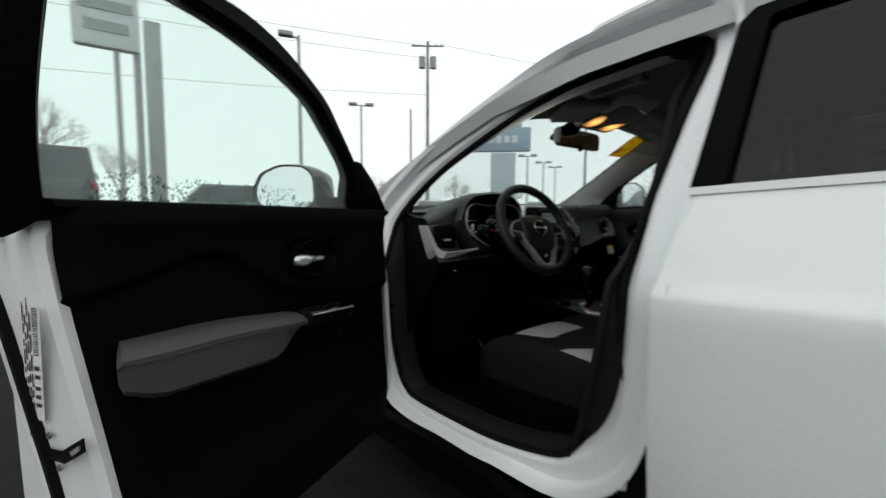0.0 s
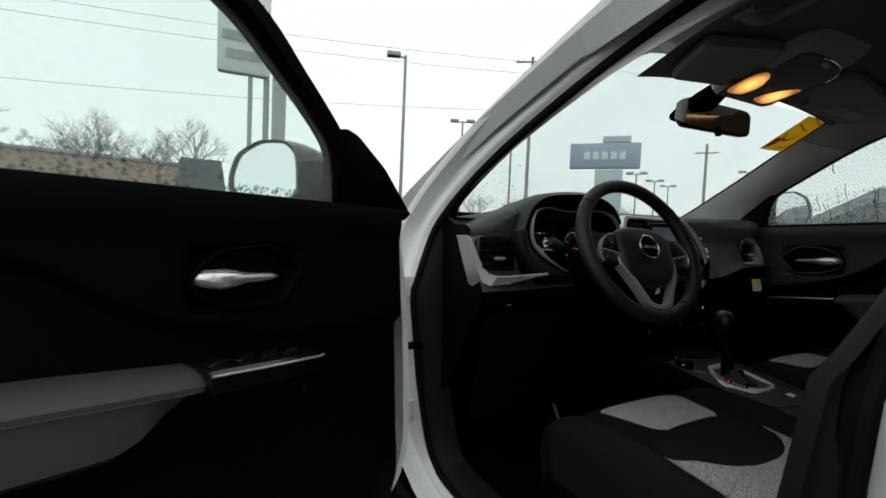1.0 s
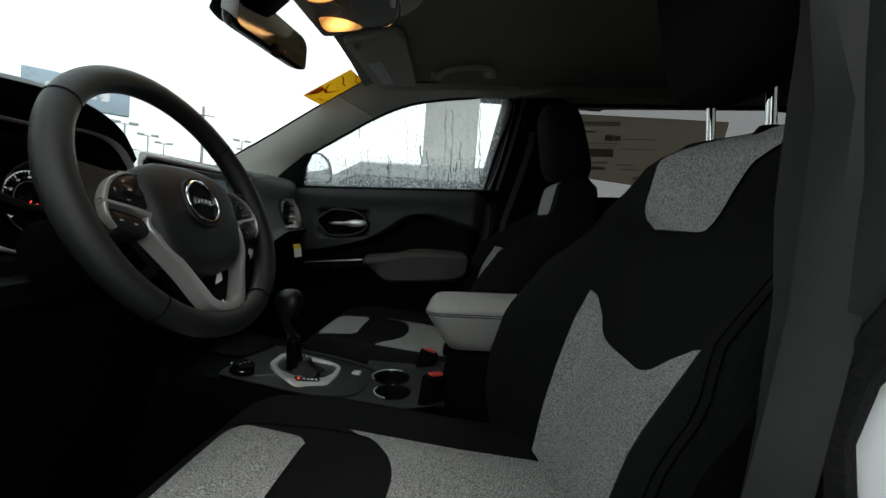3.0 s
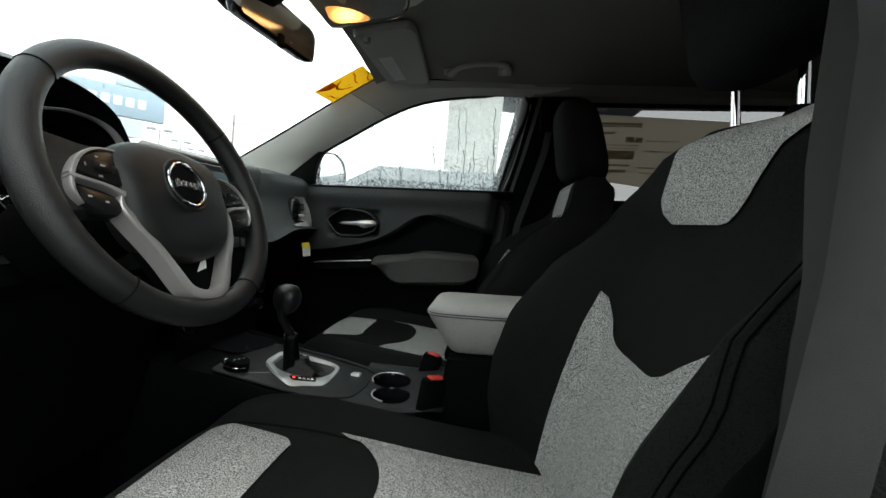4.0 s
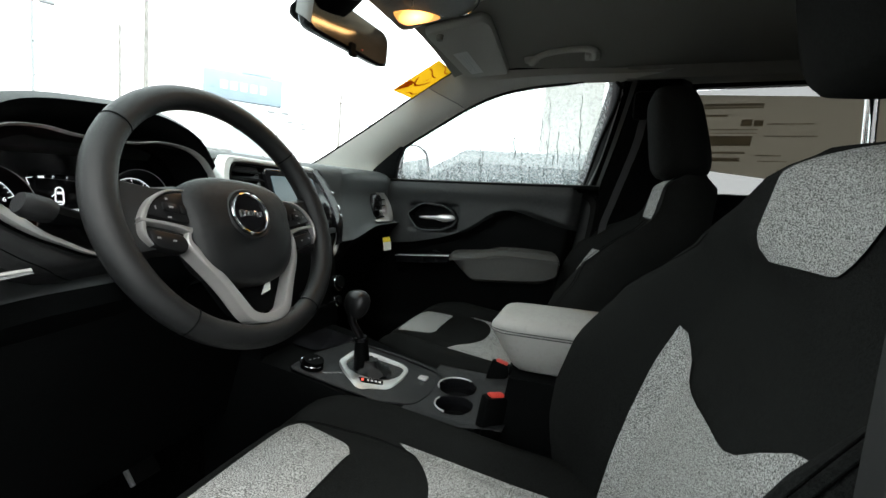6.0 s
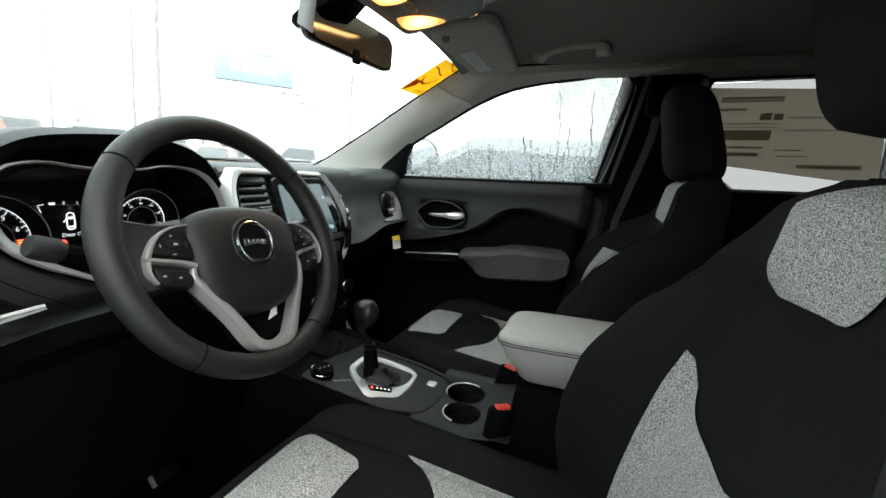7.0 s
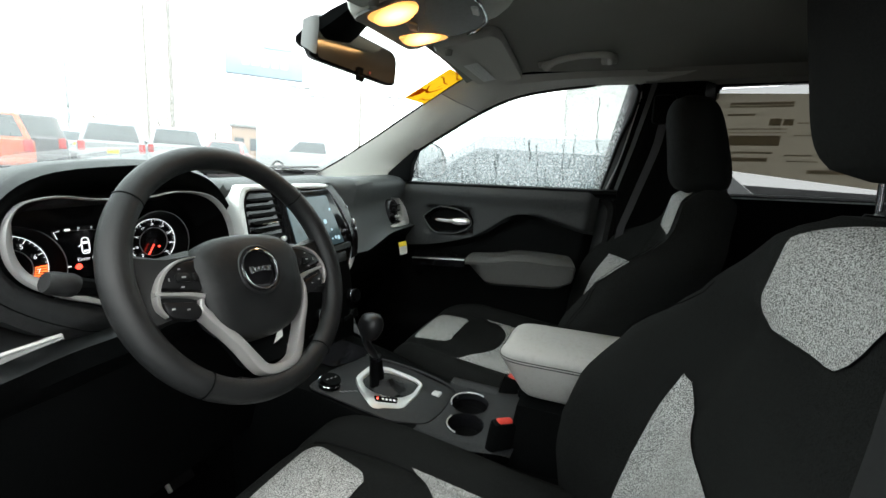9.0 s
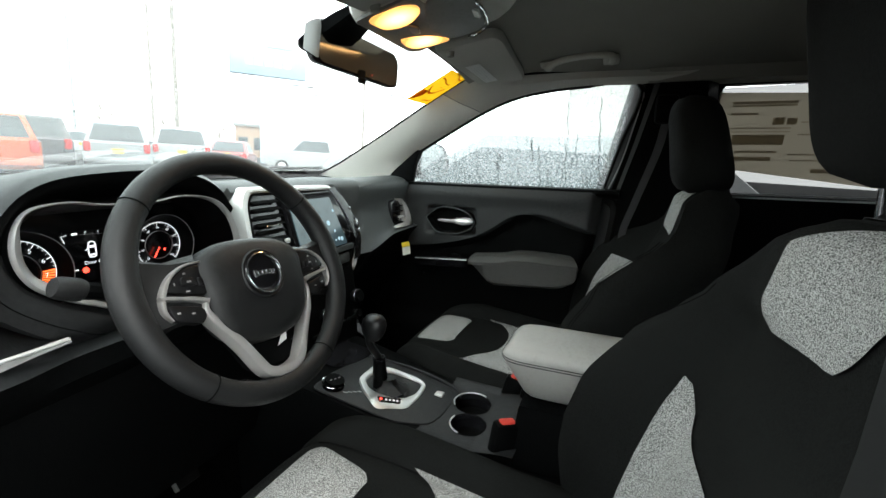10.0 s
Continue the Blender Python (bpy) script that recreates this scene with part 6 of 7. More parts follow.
    # recliner side and handle
    part("recliner_cover", box((-0.275 if x0 < 0 else 0.275, 0.83, 0.50), (0.02, 0.22, 0.13), 0.01), HARD, d)
    part("height_lever", box((-0.29 if x0 < 0 else 0.29, 1.12, 0.46), (0.018, 0.18, 0.035), 0.01), HARD, d)
    return d


seat("driver_seat", -0.385, 0.0, 0.055, "black cloth driver seat with grey heather inserts")
seat("passenger_seat", 0.40, 0.085, 0.0, "black cloth passenger seat with grey heather inserts")
# rear bench, in the dark behind
bench = thing("rear_bench", "black cloth rear bench seat behind the front seats", "car seat")
part("bench_cushion", box((0, -0.30, 0.55), (1.25, 0.52, 0.20), 0.06, 3), CLOTH, bench)
part("bench_back", moved(box((0, 0, 0), (1.25, 0.16, 0.62), 0.06, 3), pose(0, -0.66, 0.88, 14)), CLOTH, bench)
for x in (-0.4, 0.4):
    part("bench_headrest", box((x, -0.76, 1.24), (0.26, 0.10, 0.15), 0.04, 3), CLOTH, bench)

# seat belts
belt = thing("seat_belt", "black woven seat belt hanging on the centre pillar", "seat belt", "seat belts")
def strap(pts, w, side):
    c3 = curve(pts, 24)
    return loft([[tuple(p + np.array(side) * w / 2) for p in c3], [tuple(p + np.array(side) * w / 2 + (-0.002, 0, 0)) for p in c3], [tuple(p - np.array(side) * w / 2 + (-0.002, 0, 0)) for p in c3], [tuple(p - np.array(side) * w / 2) for p in c3]], closed=False, cap=False)
webbing = material("seat_belt_webbing", (0.035, 0.035, 0.036), 0.9, spec=0.05, spread=0.2, grain=800, bump=0.3, bump_scale=1500)
part("webbing", strap([(0.548, 0.785, 1.40), (0.552, 0.793, 1.355), (0.560, 0.800, 1.309), (0.585, 0.826, 1.218), (0.615, 0.854, 1.12), (0.640, 0.876, 1.014), (0.66, 0.89, 0.6)], 0.022, (0, 1, 0)), webbing, belt)
part("upper_anchor", box((0.55, 0.79, 1.42), (0.03, 0.06, 0.08), 0.012), HARD, belt)
buckle = thing("belt_buckle", "black seat belt buckle with a red release button", "belt buckle", "belt buckles")
part("buckle_body", moved(box((0, 0, 0), (0.028, 0.054, 0.125), 0.008), pose(-0.104, 1.060, 0.697, 8, -4, 43)), HARD, buckle)
part("release_button", moved(box((0, 0, 0.062), (0.017, 0.033, 0.009), 0.004), pose(-0.104, 1.060, 0.697, 8, -4, 43)), RED, buckle, "red release button")
b2 = thing("belt_buckle", "black seat belt buckle with a red release button", "belt buckle", "belt buckles")
part("buckle_body", moved(box((0, 0, 0), (0.026, 0.05, 0.125), 0.008), pose(0.125, 1.10, 0.675, 15, 4, 0)), HARD, b2)
part("release_button", moved(box((0, 0, 0.062), (0.016, 0.03, 0.010), 0.004), pose(0.125, 1.10, 0.675, 15, 4, 0)), RED, b2, "red release button")

# ---- centre console ----
console = thing("centre_console", "black centre console with a silver shifter surround", "centre console")
def con_z(y):
    return lerp(y, [1.05, 1.12, 1.24, 1.30, 1.45, 1.52, 1.60, 1.70], [0.700, 0.690, 0.694, 0.703, 0.740, 0.752, 0.765, 0.80])
cw = lambda y: lerp(y, [0.5, 1.05, 1.25, 1.45, 1.70], [0.125, 0.130, 0.135, 0.150, 0.165])
part("console_body", loft([[(-cw(y), y, 0.40), (-cw(y), y, con_z(y) - 0.03), (-cw(y) + 0.008, y, con_z(y) - 0.006), (-cw(y) + 0.025, y, con_z(y)), (cw(y) - 0.025, y, con_z(y)), (cw(y) - 0.008, y, con_z(y) - 0.006), (cw(y), y, con_z(y) - 0.03), (cw(y), y, 0.40)] for y in np.linspace(1.24, 1.72, 18)]), HARD, console, "black console body")
# cup holder tray: rim plate with two wells
CUPS = ((0.038, 1.168, 0.045), (-0.047, 1.150, 0.041))
for cx_, cy_, r in CUPS:
    ringc = lambda k, z: [(cx_ + r * k * math.cos(a), cy_ + r * k * math.sin(a), z if z < 0.65 else con_z(cy_ + r * k * math.sin(a)) + z - 0.70) for a in np.linspace(0, 2 * np.pi, 32, endpoint=False)]
    well = part("cup_well", join(loft([ringc(1.0, 0.703), ringc(0.96, 0.697), ringc(0.90, 0.612)], cap=False), (ringc(0.905, 0.613), [tuple(range(32))])), GLOSSY, console, "deep black cup well")
    a0, a1 = (-0.5, 2.2) if cx_ > 0 else (1.2, 2.9)
    part("cup_ring", tube([(cx_ + r * math.cos(a), cy_ + r * math.sin(a), con_z(cy_ + r * math.sin(a)) + 0.004) for a in np.linspace(a0, a1, 24)], 0.0018, 6), SATIN, well, "bright ring edge")
part("cup_ring", tube([(-0.047 + 0.036 * math.cos(a), 1.150 + 0.036 * math.sin(a), 0.645) for a in np.linspace(-1.2, 0.6, 16)], 0.0018, 6), SATIN, console, "bright ring edge")


def tray():
    """The flat rim round the two wells, left open over them."""
    V, F = [], []
    for i, a in enumerate(np.linspace(-0.135, 0.135, 109)):
        for y in np.linspace(1.03, 1.245, 87):
            V.append((a, y, con_z(y) + 0.001 + 0.004 * step(abs(a), 0.10, 0.13)))
    for i in range(108):
        for j in range(86):
            q = (i * 87 + j, (i + 1) * 87 + j, (i + 1) * 87 + j + 1, i * 87 + j + 1)
            m = sum((Vector(V[k]) for k in q), Vector()) / 4
            if all((m.x - cx_) ** 2 + (m.y - cy_) ** 2 > (r - 0.001) ** 2 for cx_, cy_, r in CUPS):
                F.append(q)
    return V, F


part("cup_tray", tray(), CONSOLE, console, "black cup holder tray")
part("console_side", loft([[(s * 0.1345, y, z) for y, z in ((0.5, 0.4), (1.26, 0.4), (1.26, 0.66), (1.05, 0.66), (0.5, 0.66))] for s in (-1, 1)]), HARD, console)
# shifter surround
def con(a, y, d=0.0):
    return (a, y, con_z(y) + d)
def radial(poly, n=72, c=(-0.018, 1.362)):
    """The outline, sampled by the angle round c."""
    p = np.array(poly + [poly[0]], float) - c
    out = []
    for a in np.linspace(0, 2 * np.pi, n, endpoint=False):
        d = np.array((math.cos(a), math.sin(a)))
        best = 0.0
        for q0, q1 in zip(p[:-1], p[1:]):
            e = q1 - q0
            den = d[0] * e[1] - d[1] * e[0]
            if abs(den) > 1e-9:
                t = (q0[0] * e[1] - q0[1] * e[0]) / den
                k = (q0[0] * d[1] - q0[1] * d[0]) / den
                if t > 0 and -1e-6 <= k <= 1 + 1e-6:
                    best = max(best, t)
        out.append(tuple(np.array(c) + d * best))
    return out


gate_out = radial(rounded([(0.024, 1.434), (-0.050, 1.434), (-0.080, 1.404), (-0.118, 1.348), (-0.080, 1.288), (-0.012, 1.286), (0.044, 1.293), (0.056, 1.318), (0.048, 1.390)], 0.014, 5))
gate_in = radial(rounded([(0.008, 1.420), (-0.042, 1.418), (-0.063, 1.396), (-0.066, 1.368), (-0.040, 1.313), (-0.006, 1.300), (0.034, 1.303), (0.042, 1.316), (0.034, 1.384)], 0.008, 5))
gk = lambda k, d: [con(a * (1 - k) + c * k, b * (1 - k) + e * k, d) for (a, b), (c, e) in zip(gate_out, gate_in)]
part("gate_bezel", loft([gk(0.0, 0.0), gk(0.03, 0.007), gk(0.14, 0.0105), gk(0.8, 0.0105), gk(0.95, 0.008), gk(1.0, 0.0)], cap=False), SATIN, console, "satin silver gate bezel")
part("gate_floor", loft([gk(0.98, 0.002), gk(1.6, 0.002)]), GLOSSY, console)
swc, swu, swv = np.array((-0.0745, 1.3335)), np.array((0.50, -0.866)), np.array((-0.866, -0.50))
sw = lambda a, b, d: con(*(swc + a * swu + b * swv), d)
selw = part("selector_window", prism(rounded([(-0.029, -0.0085), (0.027, -0.0105), (0.025, 0.0075), (-0.024, 0.0105)], 0.004, 3), 0.006, 0.0118, sw, 0.0006), GLOSSY, console, "black gear selector window")
part("selector_light", prism([(-0.022, -0.003), (-0.017, -0.003), (-0.017, 0.003), (-0.022, 0.003)], 0.0118, 0.0124, sw), REDGLOW, selw)
for k in range(4):
    part("selector_mark", prism([(-0.010 + 0.0085 * k, -0.003), (-0.005 + 0.0085 * k, -0.003), (-0.005 + 0.0085 * k, 0.003), (-0.010 + 0.0085 * k, 0.003)], 0.0118, 0.0124, sw), LABELWHITE, selw)
lever = thing("gear_lever", "black leather gear lever on the console", "gear lever")
part("boot", loft([[(-0.026 + 0.044 * k * math.cos(a) - 0.016 * (1 - k), 1.362 + 0.050 * k * math.sin(a), 0.720 + z + (0.004 * math.sin(5 * a) + 0.003 * math.sin(9 * a + 1)) * k) for a in np.linspace(0, 2 * np.pi, 40, endpoint=False)] for z, k in ((0.0, 1.0), (0.006, 0.90), (0.008, 0.78), (0.015, 0.66), (0.017, 0.56), (0.026, 0.46), (0.034, 0.42))]), WHEELSKIN, lever, "folded black leather boot")
part("shaft", tube([(-0.042, 1.376, 0.735), (-0.044, 1.377, 0.775), (-0.045, 1.378, 0.806)], [0.019, 0.0165, 0.014], 14), HARD, lever, "black shaft cover")
part("shaft_ring", tube([(-0.045, 1.378, 0.800), (-0.046, 1.378, 0.809)], [0.0150, 0.0145], 14), GLOSSY, lever, "glossy black ring")
part("neck", tube(curve([(-0.046, 1.378, 0.806), (-0.052, 1.380, 0.818), (-0.064, 1.384, 0.836), (-0.073, 1.386, 0.855), (-0.070, 1.384, 0.872)], 14), [0.0085] * 10 + [0.009, 0.010, 0.011, 0.012], 16), PADBLACK, lever, "curved glossy neck")
part("knob", loft([[(-0.060 + dx + r * 1.0 * math.cos(a), 1.381 + r * 1.25 * math.sin(a), z) for a in np.linspace(0, 2 * np.pi, 28, endpoint=False)] for z, r, dx in ((0.856, 0.006, -0.008), (0.860, 0.013, -0.007), (0.868, 0.0185, -0.004), (0.880, 0.023, -0.002), (0.893, 0.0245, 0.0), (0.904, 0.0225, 0.001), (0.913, 0.017, 0.002), (0.9175, 0.008, 0.002))]), PADBLACK, lever, "rounded glossy black knob")
# plate with terrain dial, hand brake switch
part("control_plate", prism(rounded([(-0.145, 1.50), (-0.06, 1.50), (0.064, 1.47), (0.092, 1.33), (0.082, 1.238), (0.050, 1.216), (-0.030, 1.214), (-0.085, 1.225), (-0.122, 1.30)], 0.02, 4), 0.0, 0.004, lambda a, y, d_: con(a, y, d_), 0.002), CONSOLE, console, "black control plate")
part("plate_rail", tube(curve([con(0.060, 1.47, 0.004), con(0.078, 1.41, 0.005), con(0.094, 1.33, 0.006), con(0.090, 1.26, 0.006), con(0.074, 1.222, 0.004), con(0.050, 1.205, 0.0)], 30), 0.0035, 6), CONSOLE, console, "raised plate edge")
dial = part("terrain_dial", disc(con(-0.108, 1.465, 0.0), (0, -0.3, 1), 0.026, 0.022, 28, 0, 0.022), HARD, console, "black rotary terrain dial")
for k in range(3):
    part("dial_mark", moved(box((0, 0, 0), (0.006, 0.0025, 0.001), 0), Matrix.Translation(con(-0.118 + 0.010 * k, 1.462 - 0.004 * k, 0.0235))), LABELGREY, dial)
part("dial_ring", tube([(-0.108 + 0.025 * math.cos(a), 1.464 + 0.025 * math.sin(a), con_z(1.47) + 0.012 + 0.006 * math.sin(a)) for a in np.linspace(0, 2 * np.pi, 28, endpoint=False)], 0.0013, 5, closed=True), CHROME, dial)
for k in range(5):
    part("print_bar", moved(box((0, 0, 0), (0.002, 0.012, 0.001), 0), Matrix.Translation(con(-0.112 + 0.008 * k, 1.428 - 0.007 * k, 0.005))), LABELGREY, console)
part("brake_switch", moved(box((0, 0, 0), (0.022, 0.022, 0.008), 0.003), Matrix.Translation(con(0.030, 1.252, 0.006))), SATIN, console, "silver parking brake switch")
part("switch_recess", prism(rounded([(-0.016, 1.276), (0.018, 1.296), (0.050, 1.254), (0.018, 1.232)], 0.004, 3), 0.0030, 0.0048, lambda a, y, d_: con(a, y, d_)), HARD, console, "black switch recess")
part("front_bin", prism(rounded([(-0.05, 1.60), (0.09, 1.60), (0.09, 1.47), (0.02, 1.475), (-0.045, 1.50)], 0.02, 4), 0.0045, 0.0055, lambda a, y, d_: con(a, y, d_)), GLOSSY, console)
# armrest box
arm = thing("console_armrest", "grey vinyl armrest on the console box", "armrest")
LID = [(-0.68, 0.800), (-0.76, 0.806), (-0.95, 0.862), (-1.0, 0.879), (-0.975, 0.881), (-1.0, 0.884), (-0.98, 0.894), (-0.90, 0.902), (-0.65, 0.906), (0, 0.908)]
LID = LID + [(-a, z) for a, z in LID[-2::-1]]
rows = []
for y, e in ((1.080, 0.40), (1.0785, 0.58), (1.075, 0.72), (1.068, 0.84), (1.057, 0.93), (1.042, 0.98), (1.02, 1.0), (0.98, 1), (0.90, 1), (0.80, 1), (0.70, 1), (0.66, 0.98), (0.65, 0.9)):
    zk = lerp(e, [0.4, 0.58, 0.72, 0.84, 0.93], [0.55, 0.75, 0.88, 0.96, 1.0])
    rows.append([(a * 0.090 * e, y - (0.55 * max(0.0, 0.876 - z) if y > 0.9 else 0.0) - (0.6 * max(0.0, z - 0.890) if y > 1.0 else 0), 0.880 + (z - 0.880) * zk) for a, z in LID])
lid = part("lid", loft(rows), LEATHER, arm, "padded grey vinyl lid with a seam", smooth=55)
part("box", loft([[(a, y, z) for y, z in ((0.62, 0.42), (1.05, 0.42), (1.045, 0.70), (1.03, 0.797), (0.62, 0.797))] for a in (-0.098, 0.098)]), HARD, arm, "black armrest box")
for k, grow in ((3, 1.004), (5, 1.004)):
    path = [rows[n][k] for n in range(10, -1, -1)] + [rows[n][-1 - k] for n in range(0, 11)]
    part("stitching", tube([(a * grow, y + 0.0006, z) for a, y, z in path], 0.0010, 5), INK, lid, "dark seam stitching")
part("latch_tab", box((-0.01, 1.036, 0.785), (0.05, 0.012, 0.02), 0.005), HARD, arm)
pedal = thing("foot_pedal", "black rubber foot pedal with a bright edge", "pedal")
part("pedal_pad", moved(box((0, 0, 0), (0.06, 0.012, 0.12), 0.004), pose(-0.24, 1.84, 0.52, -35)), RUBBER, pedal)
part("pedal_edge", moved(box((-0.033, 0, 0), (0.006, 0.014, 0.12), 0.002), pose(-0.24, 1.84, 0.52, -35)), SATIN, pedal)
part("pedal_arm", tube([(-0.24, 1.86, 0.55), (-0.24, 1.95, 0.75)], 0.008, 6), HARD, pedal)

# ---- overhead ----
oc = thing("overhead_console", "grey overhead console with two lit map lamps", "overhead console")
def oz(y):
    return 1.509 + (1.335 - y) * 0.28


rows = []
for y, e, up_ in ((1.372, 0.72, 0.040), (1.368, 0.88, 0.020), (1.355, 0.97, 0.004), (1.335, 1.0, 0.0), (1.25, 1.0, 0.0), (1.155, 0.98, 0.0), (1.13, 0.92, 0.006), (1.105, 0.8, 0.02)):
    rows.append([(-0.036 + a * 0.136 * e, y, oz(y) + up_ + 0.05 * b) for a, b in ((-1.06, 1.0), (-1.0, 0.5), (-0.95, 0.16), (-0.85, 0.0), (0.85, 0.0), (0.95, 0.16), (1.0, 0.5), (1.06, 1.0))])
part("housing", loft(rows, closed=False, cap=False), PILLAR, oc, "grey overhead housing")
om = lambda a, y, d_: (a, y, oz(y) - d_)
for lens in ([(-0.158, 1.318), (-0.150, 1.262), (-0.128, 1.243), (-0.098, 1.250), (-0.073, 1.282), (-0.074, 1.305), (-0.094, 1.330), (-0.146, 1.332)], [(-0.026, 1.333), (-0.014, 1.312), (0.015, 1.286), (0.060, 1.264), (0.078, 1.262), (0.072, 1.290), (0.050, 1.334), (0.020, 1.341)]):
    part("map_lamp", prism(rounded(lens, 0.012, 4), -0.004, 0.004, om, 0.003), LAMP, oc, "lit warm map lamp lens")
DARKLID = material("dark_grey_lid", (0.21, 0.205, 0.19), 0.55, spread=0.08, bump=0.2, bump_scale=900)
part("lamp_panel", prism(rounded([(-0.166, 1.348), (0.060, 1.352), (0.090, 1.262), (0.020, 1.262), (-0.100, 1.232), (-0.160, 1.236)], 0.012, 4), -0.004, 0.0012, om), DARKLID, oc)
part("glasses_lid", prism(rounded([(-0.128, 1.228), (-0.06, 1.258), (0.0, 1.270), (0.080, 1.254), (0.088, 1.205), (0.066, 1.178), (0.0, 1.164), (-0.075, 1.160), (-0.125, 1.170)], 0.014, 4), -0.004, 0.005, om, 0.004), DARKLID, oc, "dark grey sunglasses lid")
part("lid_catch", tube(curve([om(-0.055, 1.160, 0.006), om(-0.006, 1.160, 0.006), om(0.055, 1.170, 0.007), om(0.084, 1.190, 0.007), om(0.096, 1.212, 0.006), om(0.090, 1.225, 0.005)], 24), 0.0026, 6), CHROME, oc, "bright lid edge")
part("catch_button", moved(box((0, 0, 0), (0.040, 0.014, 0.006), 0.002), Matrix.Translation(om(-0.008, 1.174, 0.007)) @ pose(0, 0, 0, 15, 0, 12)), LABELWHITE, oc, "pale catch button")
part("lamp_button", moved(box((0, 0, 0), (0.044, 0.026, 0.006), 0.004), Matrix.Translation(om(-0.046, 1.292, 0.002)) @ pose(0, 0, 0, 15, 0, 25)), DARKLID, oc)
part("button_mark", moved(box((0, 0, 0), (0.016, 0.004, 0.004), 0.001), Matrix.Translation(om(-0.030, 1.286, 0.005)) @ pose(0, 0, 0, 15, 0, 25)), LABELWHITE, oc)
LZ = oz(1.30)
map_light = bpy.data.lights.new("map_light", "AREA")
map_light.shape, map_light.size, map_light.size_y = "RECTANGLE", 0.15, 0.045
map_light.energy, map_light.color = 0.12, (1.0, 0.62, 0.28)
ml = new("map_light", map_light)
ml.matrix_world = look((-0.015, 1.305, LZ - 0.010), (-0.015, 1.29, 0.5))

faintp = material("faint_print", (0.58, 0.58, 0.57), 0.8)
def visor(s):
    v = thing("sun_visor", "grey cloth sun visor folded against the headliner", "sun visor", "sun visors")
    # a thin padded board that follows the header
    def at(u, w, t):
        a, b, c, e = (np.array(q) for q in ((0.144, 1.335, 1.531), (0.415, 1.300, 1.492), (0.475, 1.180, 1.512), (0.168, 1.176, 1.561)))
        x, y, z = (a * (1 - u) + b * u) * (1 - w) + (e * (1 - u) + c * u) * w
        return (s * x, y, z + t)
    outline = rounded([(0, 0), (1, 0), (1, 1), (0.08, 1), (0, 0.9)], 0.10, 5)
    cc = np.mean(np.array(outline), 0)
    rg = lambda k, t: [at(*(cc + (np.array(q) - cc) * k), t) for q in outline]
    part("board", loft([rg(0.96, 0.014), rg(1.0, 0.006), rg(1.0, -0.002), rg(0.96, -0.009), rg(0.5, -0.010)]), LITGREY, v, "padded grey visor board")
    if s > 0:
        lb = part("warning_label", ([at(a, b, -0.0150) for a, b in ((0.40, 0.20), (0.86, 0.24), (0.84, 0.50), (0.38, 0.46))], [(0, 1, 2, 3)]), LABELWHITE, v, smooth=0)
        for a0, a1, b in ((0.43, 0.82, 0.27), (0.43, 0.72, 0.32), (0.43, 0.80, 0.37), (0.43, 0.62, 0.42)):
            part("print_bar", ([at(a, bb, -0.0165) for a, bb in ((a0, b), (a1, b), (a1, b + 0.018), (a0, b + 0.018))], [(0, 1, 2, 3)]), faintp, lb, smooth=0)
    part("pivot", disc((s * 0.175, 1.300, 1.526), (0, 0, -1), 0.010, 0.008, 12, 0, 0.012), LINER, v)
    return v


visor(1)
visor(-1)
for s in (-1, 1):
    gh = thing("grab_handle", "grey plastic grab handle under the headliner edge", "grab handle", "grab handles")
    pth = curve([(s * 0.462, 1.116, 1.540), (s * 0.444, 1.108, 1.529), (s * 0.418, 1.096, 1.530), (s * 0.405, 1.070, 1.537), (s * 0.400, 1.02, 1.543), (s * 0.402, 0.965, 1.544), (s * 0.412, 0.940, 1.541), (s * 0.442, 0.940, 1.537), (s * 0.466, 0.944, 1.545)], 44)
    part("grip", tube(pth, np.interp(np.linspace(0, 1, 44), [0, 0.12, 0.25, 0.5, 0.75, 0.88, 1], [0.014, 0.011, 0.009, 0.008, 0.009, 0.011, 0.014]), 10), LITGREY, gh, "arched grey grip")
    for y in (1.114, 0.944):
        part("handle_foot", moved(box((0, 0, 0), (0.030, 0.042, 0.018), 0.006), pose(s * 0.458, y, 1.543, 0, s * 22)), LITGREY, gh)
# rear view mirror
rv = thing("rear_view_mirror", "black rear view mirror on the windscreen", "mirror")
MM = pose(-0.006, 1.434, 1.487) @ pose(0, 0, 0, 0, 0, -13.3) @ pose(0, 0, 0, 0, 5.7, 0) @ pose(0, 0, 0, 4)
mo = rounded([(-0.136, -0.016), (-0.120, -0.032), (0.105, -0.030), (0.122, -0.024), (0.118, 0.020), (0.10, 0.030), (-0.115, 0.034), (-0.134, 0.026)], 0.014, 4)
mr = lambda k, y: [tuple(MM @ Vector((a * k, y, 1.28 * b * (k if k > 0.9 else k * 0.9) - 0.004))) for a, b in mo]
part("mirror_case", loft([mr(0.94, 0.0), mr(1.0, 0.004), mr(1.0, 0.018), mr(0.92, 0.032), mr(0.6, 0.042)]), GLOSSY, rv, "black mirror case")
gl_ = rounded([(-0.116, -0.022), (-0.106, -0.029), (0.100, -0.027), (0.114, -0.021), (0.110, 0.018), (0.095, 0.027), (-0.106, 0.030), (-0.114, 0.024)], 0.008, 4)
part("mirror_glass", ([tuple(MM @ Vector((a, -0.001, 1.28 * b - 0.004))) for a, b in gl_], [tuple(range(len(gl_)))]), BROWNMIRROR, rv, "mirror glass with a brown reflection in its colour", smooth=0)
